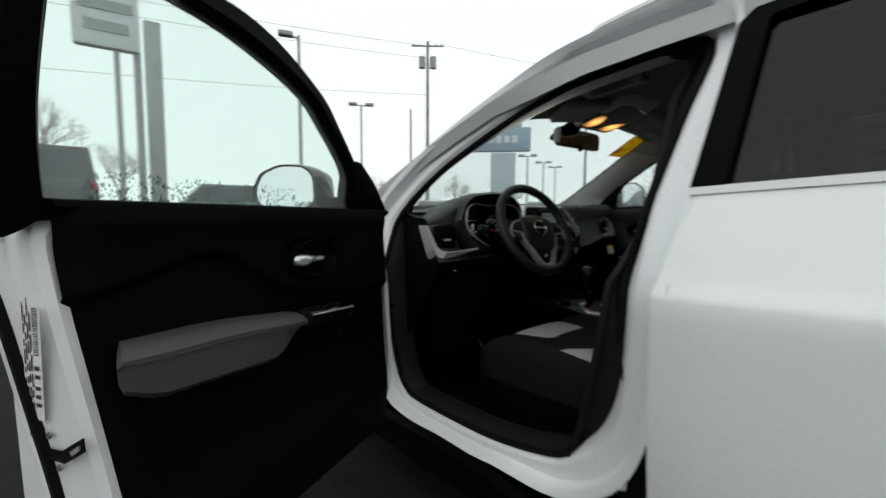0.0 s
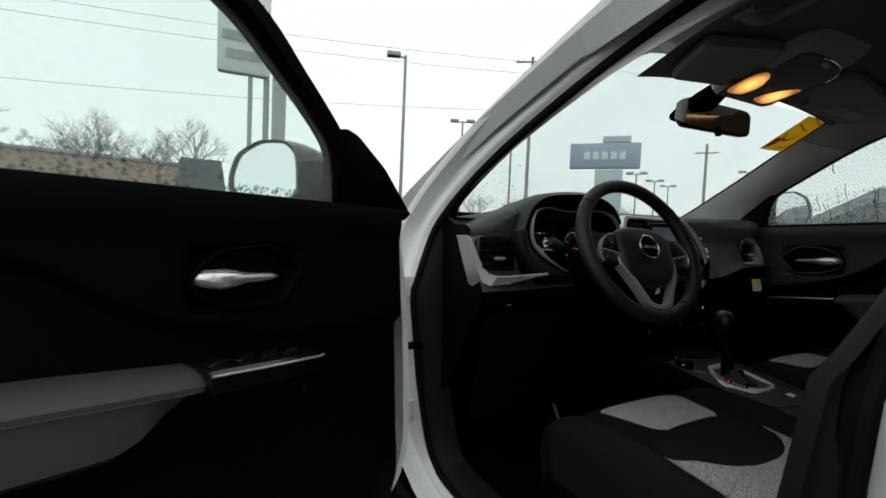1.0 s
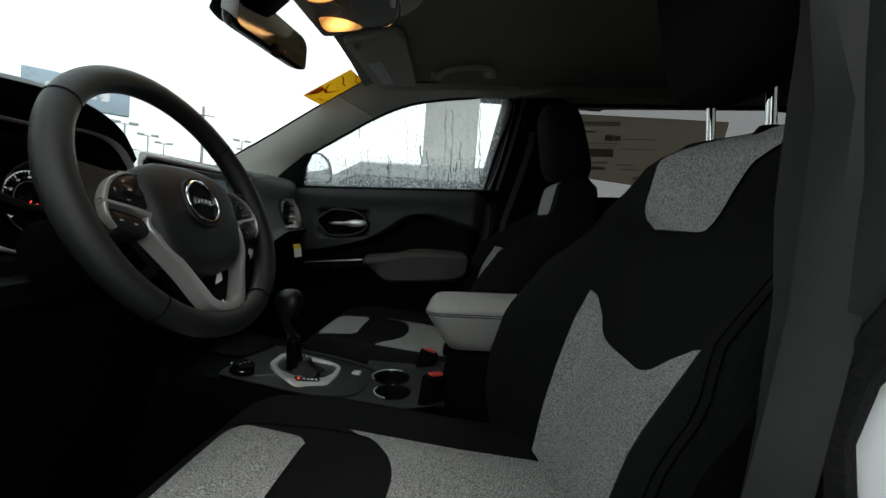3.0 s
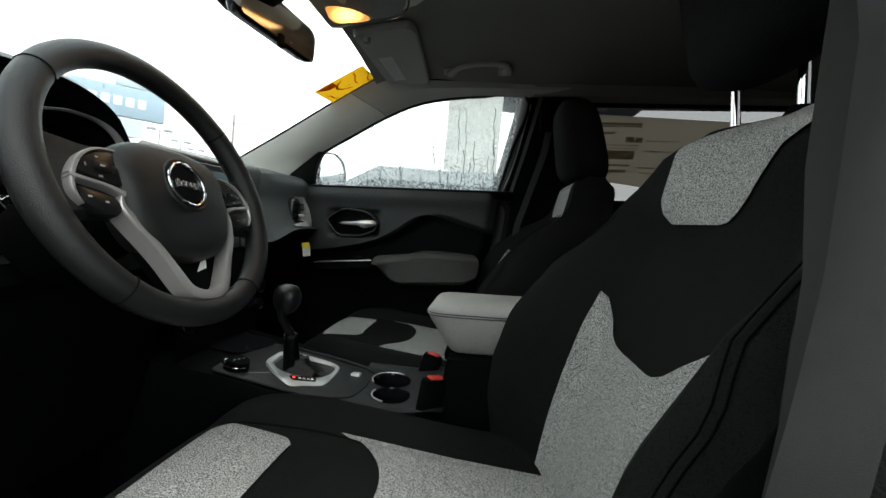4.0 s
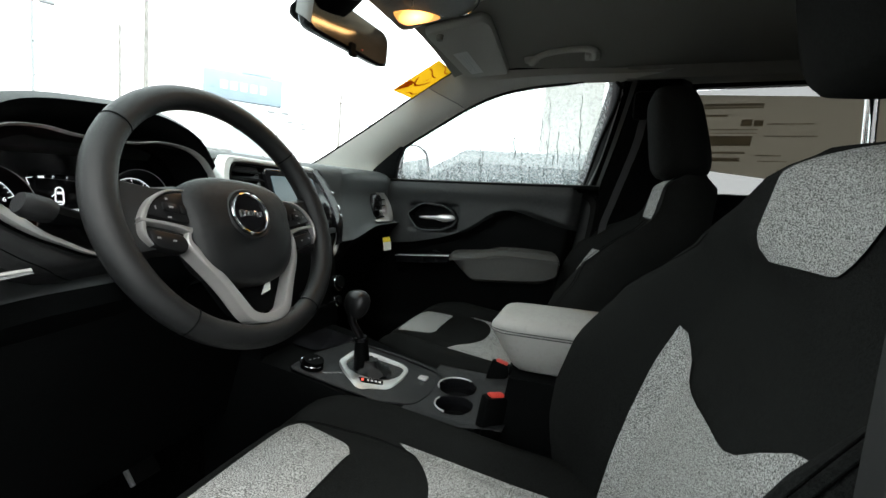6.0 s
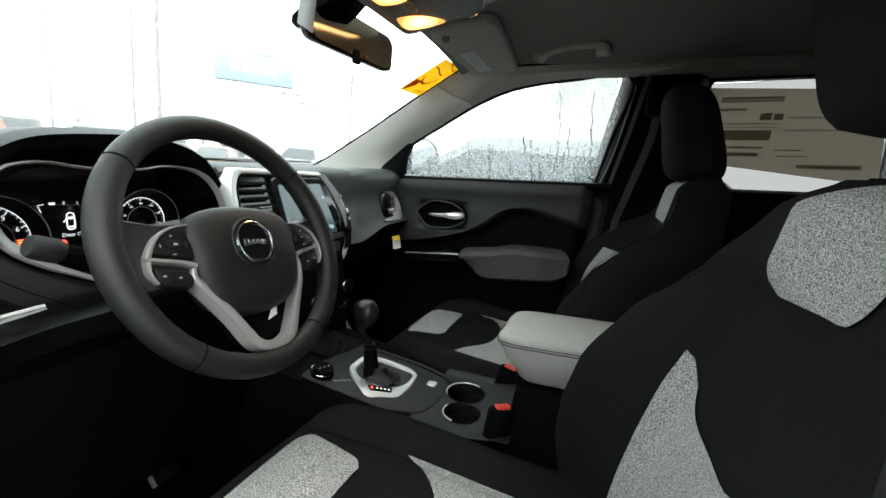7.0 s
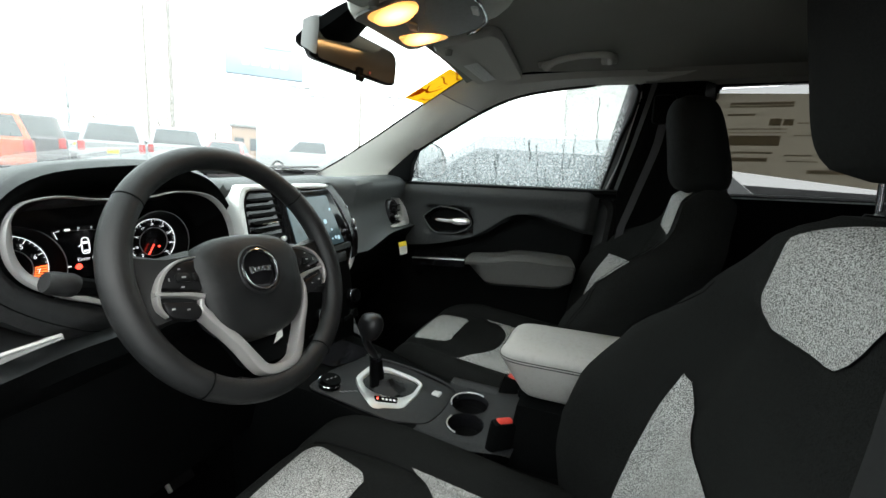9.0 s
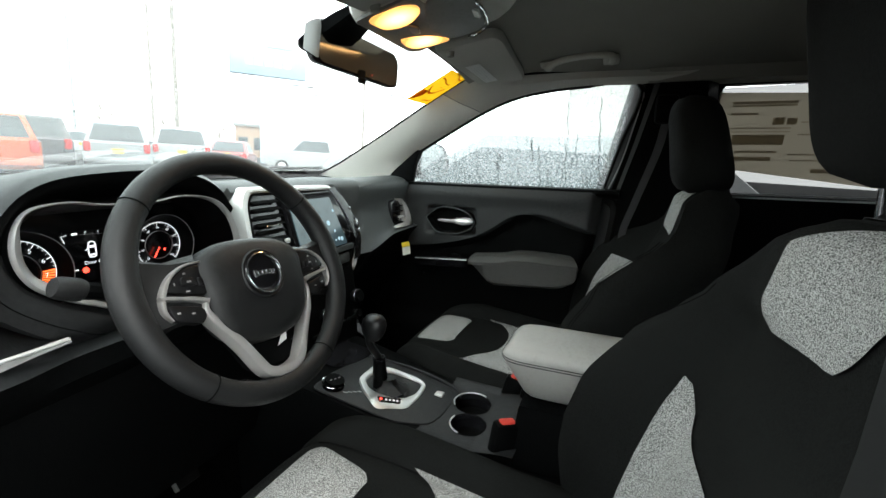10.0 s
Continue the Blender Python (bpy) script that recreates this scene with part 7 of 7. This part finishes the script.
# The black case's left end; light reflected there is painted as grey.
part("mirror_rim", loft([[tuple(MM @ Vector((a, y, z * 1.28 * k - 0.004))) for z in np.linspace(-0.030, 0.032, 9)] for a, y, k in ((-0.1165, -0.0022, 0.84), (-0.124, -0.0045, 0.88), (-0.132, -0.0035, 0.82), (-0.1395, 0.004, 0.70), (-0.1425, 0.014, 0.58))], closed=False, cap=False), LABELGREY, rv, "mirror case end, grey for its sheen")
part("mirror_stem", tube([tuple(MM @ Vector((0.0, 0.035, 0.015))), (-0.03, 1.470, 1.505), (-0.05, 1.470, 1.525)], [0.016, 0.018, 0.022], 10), HARD, rv)
cover = []
for v, w, dep in ((1.0, 0.09, 0.020), (0.96, 0.10, 0.030), (0.92, 0.10, 0.034), (0.88, 0.095, 0.030), (0.845, 0.075, 0.020), (0.83, 0.045, 0.008)):
    cover.append([tuple(np.array(screen_at(-0.14 + w * a, v)) - np.array((0, 0.46, 0.89)) * (0.002 + dep * b)) for a, b in ((-1, 0.0), (-0.92, 0.6), (-0.6, 1.0), (0.6, 1.0), (0.92, 0.6), (1, 0.0))])
part("sensor_cover", loft(cover), HARD, rv, "black sensor cover")
part("dip_tab", loft([[tuple(MM @ Vector((a, y, z))) for a, y in ((-0.007, -0.006), (0.007, -0.006), (0.007, 0.006), (-0.007, 0.006))] for z in (-0.030, -0.046)]), HARD, rv)
part("dip_foot", moved(box((0, 0, 0), (0.018, 0.012, 0.012), 0.003), MM @ Matrix.Translation((0.003, -0.002, -0.051))), HARD, rv)
part("mirror_light", disc(tuple(MM @ Vector((0.03, -0.003, -0.033))), (0.2, -1, 0), 0.0024, 0.0022, 8, 0, 0.001), RED, rv)
# dealer sticker in the windscreen's corner
dst = thing("windscreen_sticker", "yellow and red stock sticker on the windscreen corner", "sticker")
def stick(u, v):
    p = np.array(screen_at(u, v))
    return tuple(p - (0, 0.006, 0.006))
def stick2(a, b, d=0.0):
    p = np.array(stick(0.972 - 0.19 * a, 0.995 - 0.215 * b))
    return tuple(p - (0, d, d))
part("printed_film", sheet(lambda a, b: stick2(a, b), np.linspace(0, 1, 9), np.linspace(0, 1, 9)), FILMYELLOW, dst, "translucent yellow film")
part("red_stripe", sheet(lambda a, b: stick2(0.25 + 0.62 * a, 0.42 + 0.10 * b + 0.22 * math.sin(3.0 * a), 0.002), np.linspace(0, 1, 11), (0, 0.6)), FILMRED, dst, "red printed stroke")
part("red_corner", sheet(lambda a, b: stick2(0.72 + 0.28 * a, 0.62 + 0.38 * b * (0.4 + 0.6 * a), 0.002), np.linspace(0, 1, 6), np.linspace(0, 1, 6)), FILMRED, dst, "red printed corner")
part("dark_edge", sheet(lambda a, b: stick2(0.06 * a - 0.02, b, 0.002), (0, 1), np.linspace(0, 1, 8)), INK, dst, "dark printed edge")
for a0, a1, b0, b1 in ((0.10, 0.62, 0.10, 0.02), (0.30, 0.92, 0.30, 0.22), (0.12, 0.50, 0.80, 0.92), (0.42, 0.50, 0.34, 0.52)):
    part("print_line", sheet(lambda a, b: stick2(a0 + (a1 - a0) * a, b0 + (b1 - b0) * a + 0.03 * b + 0.03 * math.sin(6 * a), 0.002), np.linspace(0, 1, 8), (0, 1)), FILMRED, dst)

# ---- the sales lot outside ----
TILTED = pose(0, 0, 0, 0, 0, -11) @ pose(0, 0, 0, 0, 2.8, 0) @ pose(0, 0, 0, 0, 0, -29) @ pose(0, 0, 0, 2.64) @ pose(0, 0, 0, 0, 0, 40)   # the lot slopes gently
ASPHALT = material("wet_asphalt", (0.009, 0.0095, 0.010), 0.75, grain=60, spread=0.35, bump=0.5, bump_scale=120, spec=0.06)
ground = part("ground", ([(-900, -900, 0), (900, -900, 0), (900, 900, 0), (-900, 900, 0)], [(0, 1, 2, 3)]), ASPHALT, None, smooth=0)
ground.matrix_world = TILTED
tagged(ground, "wet dark asphalt sales lot", "ground", kind="structure")


def placed(x, y, turn=0.0):
    return TILTED @ pose(x, y, 0, 0, 0, turn)


PLATE = material("yellow_plate", (0.75, 0.55, 0.05), 0.5, spread=0.05)
TAIL = material("red_tail_lamp", (0.45, 0.02, 0.02), 0.2, spread=0.1)
DARKGLASS = material("dark_car_glass", (0.03, 0.04, 0.045), 0.08, spread=0.1)
STEEL = material("weathered_steel", (0.30, 0.31, 0.32), 0.55, metal=0.4, spread=0.15)
TIMBER = material("weathered_timber_pole", (0.23, 0.205, 0.185), 0.9, spread=0.3, grain=40)


def vehicle(name, label, colour, m, L=4.6, W=1.82, H=1.70, kind="suv"):
    """A parked vehicle, nose towards +y: painted lower body, glazed upper body, wheels and lamps."""
    paint = material(name + "_paint", colour, 0.3, spread=0.04, coat=0.5)
    d = thing(name, label, "car", "parked vehicles", m=m)
    h = L / 2
    belt, sill = H * 0.60, 0.32
    hw = W / 2
    prof = {"suv": [(-h, 0.45), (-h, belt), (-h + 0.1, belt + 0.02), (h - 1.25, belt), (h - 0.15, belt - 0.18), (h, 0.62), (h - 0.03, 0.40)],
            "van": [(-h, 0.45), (-h, belt), (-h + 0.1, belt + 0.02), (h - 0.9, belt - 0.02), (h - 0.12, belt - 0.25), (h, 0.6), (h - 0.03, 0.40)],
            "sedan": [(-h, 0.5), (-h + 0.02, belt - 0.05), (-h + 0.5, belt + 0.03), (h - 1.25, belt), (h - 0.15, belt - 0.18), (h, 0.6), (h - 0.03, 0.40)],
            "pickup": [(-h, 0.55), (-h, belt + 0.02), (-h + 0.1, belt + 0.02), (h - 1.2, belt), (h - 0.12, belt - 0.12), (h, 0.7), (h - 0.03, 0.45)]}[kind]
    top = [(y, z) for y, z in prof]
    rows = []
    for k, ww in ((-1, 0.93), (-0.97, 0.99), (-0.8, 1.0), (0.8, 1.0), (0.97, 0.99), (1, 0.93)):
        sh = 0.0 if abs(k) < 0.9 else 0.03
        rows.append([(k * hw, y * (1 - sh * 0.3), z - sh * 0.4) for y, z in top] + [(k * hw * 0.98, h - 0.2, sill), (k * hw * 0.98, -h + 0.15, sill)])
    part("body", loft(rows), paint, d, "painted body")
    cab = {"suv": [(-h + 0.05, belt), (-h + 0.32, H - 0.05), (-h + 0.6, H), (h - 2.1, H), (h - 1.25, belt)],
           "van": [(-h + 0.05, belt), (-h + 0.25, H - 0.05), (-h + 0.6, H), (h - 1.9, H), (h - 0.9, belt)],
           "sedan": [(-h + 0.5, belt), (-h + 1.15, H - 0.03), (-h + 1.5, H), (h - 2.1, H - 0.01), (h - 1.2, belt)],
           "pickup": [(-h + 2.0, belt), (-h + 2.15, H - 0.05), (-h + 2.4, H), (h - 2.0, H), (h - 1.2, belt)]}[kind]
    rr = []
    for k in (-1, -0.9, 0.9, 1):
        e = 1.0 if abs(k) < 0.95 else 0.0
        rr.append([(k * hw * (0.95 - 0.20 * (z - belt) / (H - belt)), y, z + (0.0 if e else -0.02 * (z > belt))) for y, z in cab])
    g = part("cabin", loft(rr), paint, d, "painted roof and pillars")
    # glazing, set just proud of the pillars
    for s in (-1, 1):
        lo = cab[0][0] + 0.18
        hi = cab[-1][0] - 0.22
        q = [(lo + 0.05, belt + 0.06), (hi, belt + 0.06), (cab[3][0] + 0.02, H - 0.12), (cab[1][0] + 0.22, H - 0.12)]
        part("side_glass", ([(s * (hw * (0.95 - 0.20 * (z - belt) / (H - belt)) + 0.012), y, z) for y, z in q], [(0, 1, 2, 3)]), DARKGLASS, g, smooth=0)
    (y0, z0), (y1, z1) = cab[0], cab[1]
    def tailp(a, t, off=0.012):
        z = z0 + (z1 - z0) * t
        return (a * hw * (0.95 - 0.20 * (z - belt) / (H - belt)), y0 + (y1 - y0) * t - off, z)
    part("rear_glass", ([tailp(-0.86, 0.12), tailp(0.86, 0.12), tailp(0.84, 0.92), tailp(-0.84, 0.92)], [(0, 1, 2, 3)]), DARKGLASS, g, smooth=0)
    (y0, z0), (y1, z1) = cab[-1], cab[-2]
    part("front_glass", ([tailp(-0.88, 0.08, -0.012), tailp(0.88, 0.08, -0.012), tailp(0.84, 0.92, -0.012), tailp(-0.84, 0.92, -0.012)], [(0, 1, 2, 3)]), DARKGLASS, g, smooth=0)
    for s in (-1, 1):
        part("tail_lamp", box((s * hw * 0.86, -h + 0.02, belt - 0.12), (0.18, 0.08, 0.30), 0.03), TAIL, d, "red tail lamp")
        part("head_lamp", box((s * hw * 0.80, h - 0.10, 0.72), (0.30, 0.10, 0.14), 0.03), SATIN, d)
    part("number_plate", box((0, -h - 0.006, 0.80 if kind != "van" else 0.85), (0.31, 0.012, 0.155), 0.004), PLATE, d, "yellow number plate")
    part("bumper", box((0, -h + 0.02, 0.50), (W * 0.96, 0.12, 0.18), 0.04), paint, d)
    for s in (-1, 1):
        for y in (-h + 0.85, h - 0.9):
            w = part("wheel", moved(loft([[(dx, r * math.cos(a), r * math.sin(a)) for a in np.linspace(0, 2 * math.pi, 22, endpoint=False)] for dx, r in ((-0.1, 0.2), (-0.1, 0.31), (-0.08, 0.34), (0.08, 0.34), (0.1, 0.31), (0.1, 0.2))]), Matrix.Translation((s * (hw - 0.09), y, 0.34))), RUBBER, d, "black tyre")
            part("rim", disc((s * (hw - 0.09), y, 0.34), (s, 0, 0), 0.21, 0.18, 16, 0.09, 0.112), SATIN, w)
    return d


vehicle("silver_suv", "silver suv parked with its tail towards the lot lane", (0.24, 0.25, 0.26), placed(9.6, 17.9, -34), 4.5, 1.80, 1.72, "suv")
vehicle("white_minivan", "white minivan parked in the row ahead", (0.36, 0.365, 0.37), placed(12.3, 18.4, -36), 4.9, 1.95, 1.76, "van")
vehicle("orange_suv", "orange red suv parked in the row ahead", (0.42, 0.075, 0.02), placed(5.2, 16.4, -18), 4.4, 1.80, 1.66, "suv")
vehicle("black_suv", "dark grey suv parked beside the orange one", (0.05, 0.05, 0.055), placed(7.6, 18.9, -28), 4.6, 1.85, 1.74, "suv")
vehicle("red_sedan", "dark red sedan parked further along the row", (0.30, 0.04, 0.04), placed(16.0, 19.5, -50), 4.5, 1.80, 1.45, "sedan")
vehicle("white_pickup", "white pickup truck parked across the lot", (0.36, 0.365, 0.37), placed(19.6, 17.0, 38), 5.6, 1.95, 1.85, "pickup")
vehicle("grey_sedan", "grey wet sedan parked alongside the passenger door", (0.15, 0.16, 0.165), placed(2.85, 1.7, 2), 4.6, 1.80, 1.44, "sedan")
vehicle("black_van", "tall black van parked behind the open door", (0.025, 0.028, 0.03), placed(-2.3, 26.5, 0), 5.2, 2.2, 3.85, "van")
vehicle("white_sedan", "white sedan parked ahead of the bonnet", (0.36, 0.365, 0.37), placed(14.5, 29.0, -30), 4.6, 1.80, 1.45, "sedan")
vehicle("beige_suv", "pale wet suv parked far along the lot", (0.28, 0.275, 0.26), placed(10.5, 31.0, -28), 4.6, 1.82, 1.7, "suv")

vehicle("delivery_van", "grey-green delivery van parked side-on beyond the street", (0.10, 0.16, 0.155), placed(4.4, 29.7, 88), 5.3, 2.2, 2.8, "van")


def pole(name, label, m, height, r0, r1, mat):
    d = thing(name, label, "pole", m=m)
    part("shaft", tube([(0, 0, 0), (0, 0, height * 0.5), (0, 0, height)], [r0, 0.5 * (r0 + r1), r1], 10), mat, d)
    return d


# utility pole with crossarm and transformers
up = pole("utility_pole", "weathered timber utility pole with a crossarm", placed(25.5, 36.12, -37), 18.2, 0.20, 0.14, TIMBER)
part("crossarm", box((0, -0.15, 17.7), (3.2, 0.12, 0.14), 0.02), TIMBER, up)
for x in (-1.4, -0.8, 0.8, 1.4):
    part("insulator", disc((x, -0.15, 17.77), (0, 0, 1), 0.06, 0.04, 10, 0, 0.2), STEEL, up)
for x in (-0.55, 0.55):
    part("transformer", disc((x, 0, 15.6), (0, 0, 1), 0.32, 0.32, 16, 0, 1.1), STEEL, up, "grey transformer can")
p2 = pole("utility_pole", "thin utility pole beside the larger one", placed(24.2, 37.2, 0), 11.6, 0.13, 0.09, TIMBER)
p3 = pole("utility_pole", "distant utility pole with a short arm", placed(48.9, 33.1, -50), 12.2, 0.2, 0.14, TIMBER)
part("crossarm", box((0, 0, 11.2), (2.4, 0.14, 0.14), 0.02), TIMBER, p3)


def street_lamp(label, m, height, heads):
    d = pole("street_lamp", label, m, height, 0.11, 0.08, STEEL)
    for x in heads:
        part("arm", tube([(0, 0, height - 0.15), (x, 0, height - 0.05)], 0.05, 6), STEEL, d)
        part("lamp_head", box((x * 1.3, 0, height), (0.75, 0.45, 0.26), 0.06), STEEL, d, "box shaped lamp head")
    return d


street_lamp("double-headed street lamp on a steel pole", placed(17.6, 35.4, -28), 10.7, (-0.55, 0.55))
street_lamp("single-headed street lamp on a tall steel pole", placed(7.5, 23.8, -18), 10.5, (-0.5,))
for x, y, hgt in ((36.6, 32.4, 7.6), (45.6, 37.2, 8.0), (54.5, 41.9, 8.4), (52.0, 30.0, 9.0), (60.0, 34.0, 9.0)):
    street_lamp("small distant street lamp on a thin pole", placed(x, y, -50), hgt, (-0.5, 0.5))

# blue dealer sign
BLUE = material("blue_sign_face", (0.26, 0.36, 0.46), 0.4, spread=0.06)
SIGNGREY = material("grey_sign_post", (0.42, 0.49, 0.53), 0.5, spread=0.06)
SIGNWHITE = material("white_sign_face", (0.70, 0.72, 0.74), 0.5, spread=0.05)
ds = thing("dealer_sign", "blue roadside sign board on a wide grey post", "sign", m=placed(27.7, 27.8, -45.5))
part("post", box((0.0, 0, 3.3), (2.2, 0.7, 6.6), 0.05), SIGNGREY, ds)
part("board", box((-0.4, -0.1, 7.75), (5.6, 0.7, 2.1), 0.1), BLUE, ds, "blue sign board")
part("cap", box((0.5, -0.1, 9.1), (2.2, 0.6, 0.55), 0.05), SIGNGREY, ds)
for k in range(5):
    part("letter_bar", box((-1.8 + k * 0.7, -0.47, 7.75), (0.48, 0.04, 0.62), 0.0), SIGNWHITE, ds)
# tall sign by the street
ts = thing("pylon_sign", "tall pale pylon sign on two steel poles", "sign", m=placed(0.3, 28.3, -3))
part("board", box((-0.75, 0, 12.2), (2.7, 0.6, 6.0), 0.15), SIGNWHITE, ts, "pale sign board")
for z, w in ((13.8, 2.2), (12.9, 2.0), (11.2, 2.2), (10.2, 1.8)):
    part("letter_bar", box((-0.75, -0.33, z), (w, 0.04, 0.5), 0.0), STEEL, ts)
part("pole", tube([(-0.4, 0, 0), (-0.4, 0, 9.5)], 0.13, 10), STEEL, ts)
part("pole", tube([(0.45, 0.1, 0), (0.45, 0.1, 16)], 0.17, 10), STEEL, ts)
part("pole", box((1.15, 0.1, 5.5), (0.75, 0.4, 11.0), 0.03), STEEL, ts)

# overhead wires
WIRE = material("black_cable", (0.03, 0.03, 0.03), 0.6)
for (a, b) in (((25.0, 36.5, 17.8), (-45, 42, 15.0)), ((25.2, 36.3, 16.6), (-45, 41, 13.6)), ((26.6, 35.3, 17.9), (85, 8, 16)), ((25.4, 36.1, 13.0), (-45, 44, 9.5))):
    w = thing("overhead_wire", "thin black overhead wire between the poles", "wire", "overhead wires", m=TILTED)
    pa, pb = np.array(a), np.array(b)
    part("cable", tube([tuple(pa + (pb - pa) * t - np.array((0, 0, 4 * 1.2 * t * (1 - t)))) for t in np.linspace(0, 1, 16)], 0.014, 5), WIRE, w)

# far buildings
BRICK = material("brown_brick_wall", (0.28, 0.19, 0.14), 0.9, grain=8, spread=0.25)
ROOF = material("grey_flat_roof", (0.25, 0.25, 0.25), 0.9)
def building(label, m, w, dpt, h, wall, n):
    b = thing("commercial_building", label, "building", m=m)
    part("wall", box((0, 0, h / 2), (w, dpt, h), 0.02), wall, b)
    part("roof", box((0, 0, h + 0.15), (w + 0.4, dpt + 0.4, 0.35), 0.05), ROOF, b)
    for k in range(n):
        x = -w / 2 + (k + 0.5) * w / n
        part("window", box((x, -dpt / 2 - 0.03, h * 0.45), (w / n * 0.62, 0.08, h * 0.4), 0.02), DARKGLASS, b)
building("low brown brick shop with a flat roof", placed(-14.5, 59.5, 12), 17.5, 10, 6.6, BRICK, 7)
building("low red-brown shop across the street", placed(41.5, 44.5, -45), 3.4, 4, 3.6, BRICK, 2)
building("long pale commercial block in the distance", placed(-38, 62, 25), 26, 10, 5.5, material("pale_block_wall", (0.42, 0.40, 0.37), 0.9, spread=0.1), 9)
# showroom canopy column by the passenger side
STUCCO = material("beige_stucco", (0.42, 0.41, 0.39), 0.9, grain=30, spread=0.12, bump=0.6, bump_scale=60)
col = thing("building_column", "square stucco canopy column beside the lot", "column", m=placed(7.35, 1.55, 3))
part("shaft", box((0, 0, 2.6), (1.0, 0.95, 5.2), 0.03), STUCCO, col)
part("base", box((0, 0, 0.35), (1.14, 1.09, 0.7), 0.03), STUCCO, col)
part("canopy", box((3.0, -2.0, 5.5), (8.0, 6.0, 0.7), 0.05), SIGNGREY, col)

# bare winter trees
BARK = material("grey_brown_bark", (0.20, 0.17, 0.15), 0.95, spread=0.3, grain=20)
def bare_tree(m, height, seed):
    rnd = random.Random(seed)
    d = thing("bare_tree", "leafless winter tree with fine grey-brown twigs", "tree", "bare trees", m=m)
    V, F = [], []
    def limb(p, v, r, n):
        nonlocal V, F
        q = p + v
        k = len(V)
        vv, ff = tube([tuple(p), tuple(p + v * 0.5 + Vector((rnd.uniform(-1, 1), rnd.uniform(-1, 1), 0)) * v.length * 0.06), tuple(q)], [r, r * 0.8, r * 0.55], 4)
        V += vv
        F += [tuple(i + k for i in f) for f in ff]
        if n:
            for _ in range(rnd.randint(2, 4) if n > 1 else 4):
                ax = Vector((rnd.uniform(-1, 1), rnd.uniform(-1, 1), rnd.uniform(-0.1, 0.8)))
                nv = (v.normalized() * 0.75 + ax.normalized() * 0.75).normalized() * v.length * rnd.uniform(0.55, 0.8)
                limb(p + v * rnd.uniform(0.6, 1.0), nv, r * 0.5, n - 1)
    t = tube([(0, 0, 0), (0.05, 0, height * 0.2), (0, 0.05, height * 0.34)], [height * 0.022, height * 0.018, height * 0.014], 7)
    part("trunk", t, BARK, d)
    for _ in range(6):
        limb(Vector((0, 0, height * rnd.uniform(0.22, 0.34))), Vector((rnd.uniform(-0.6, 0.6), rnd.uniform(-0.6, 0.6), 1)).normalized() * height * 0.27, height * 0.010, 4)
    part("crown", (V, F), BARK, d, "fine bare branches")
    return d
first = bare_tree(placed(-16.5, 77, 0), 15, 3)
second = bare_tree(placed(-6.0, 79, 0), 17.5, 8)
for x, y, s, k in ((-24, 80, 0.85, 0), (-11, 84, 0.9, 1), (-30, 74, 1.0, 1), (-19.5, 86, 1.05, 1), (3, 88, 0.9, 0), (46, 66, 0.55, 0), (52, 62, 0.5, 1), (40, 70, 0.5, 1), (-38, 70, 1.0, 0), (60, 55, 0.5, 0)):
    src = second if k else first
    c = copy_thing(src, placed(x, y, x * 37))
    c.scale = (s, s, s)
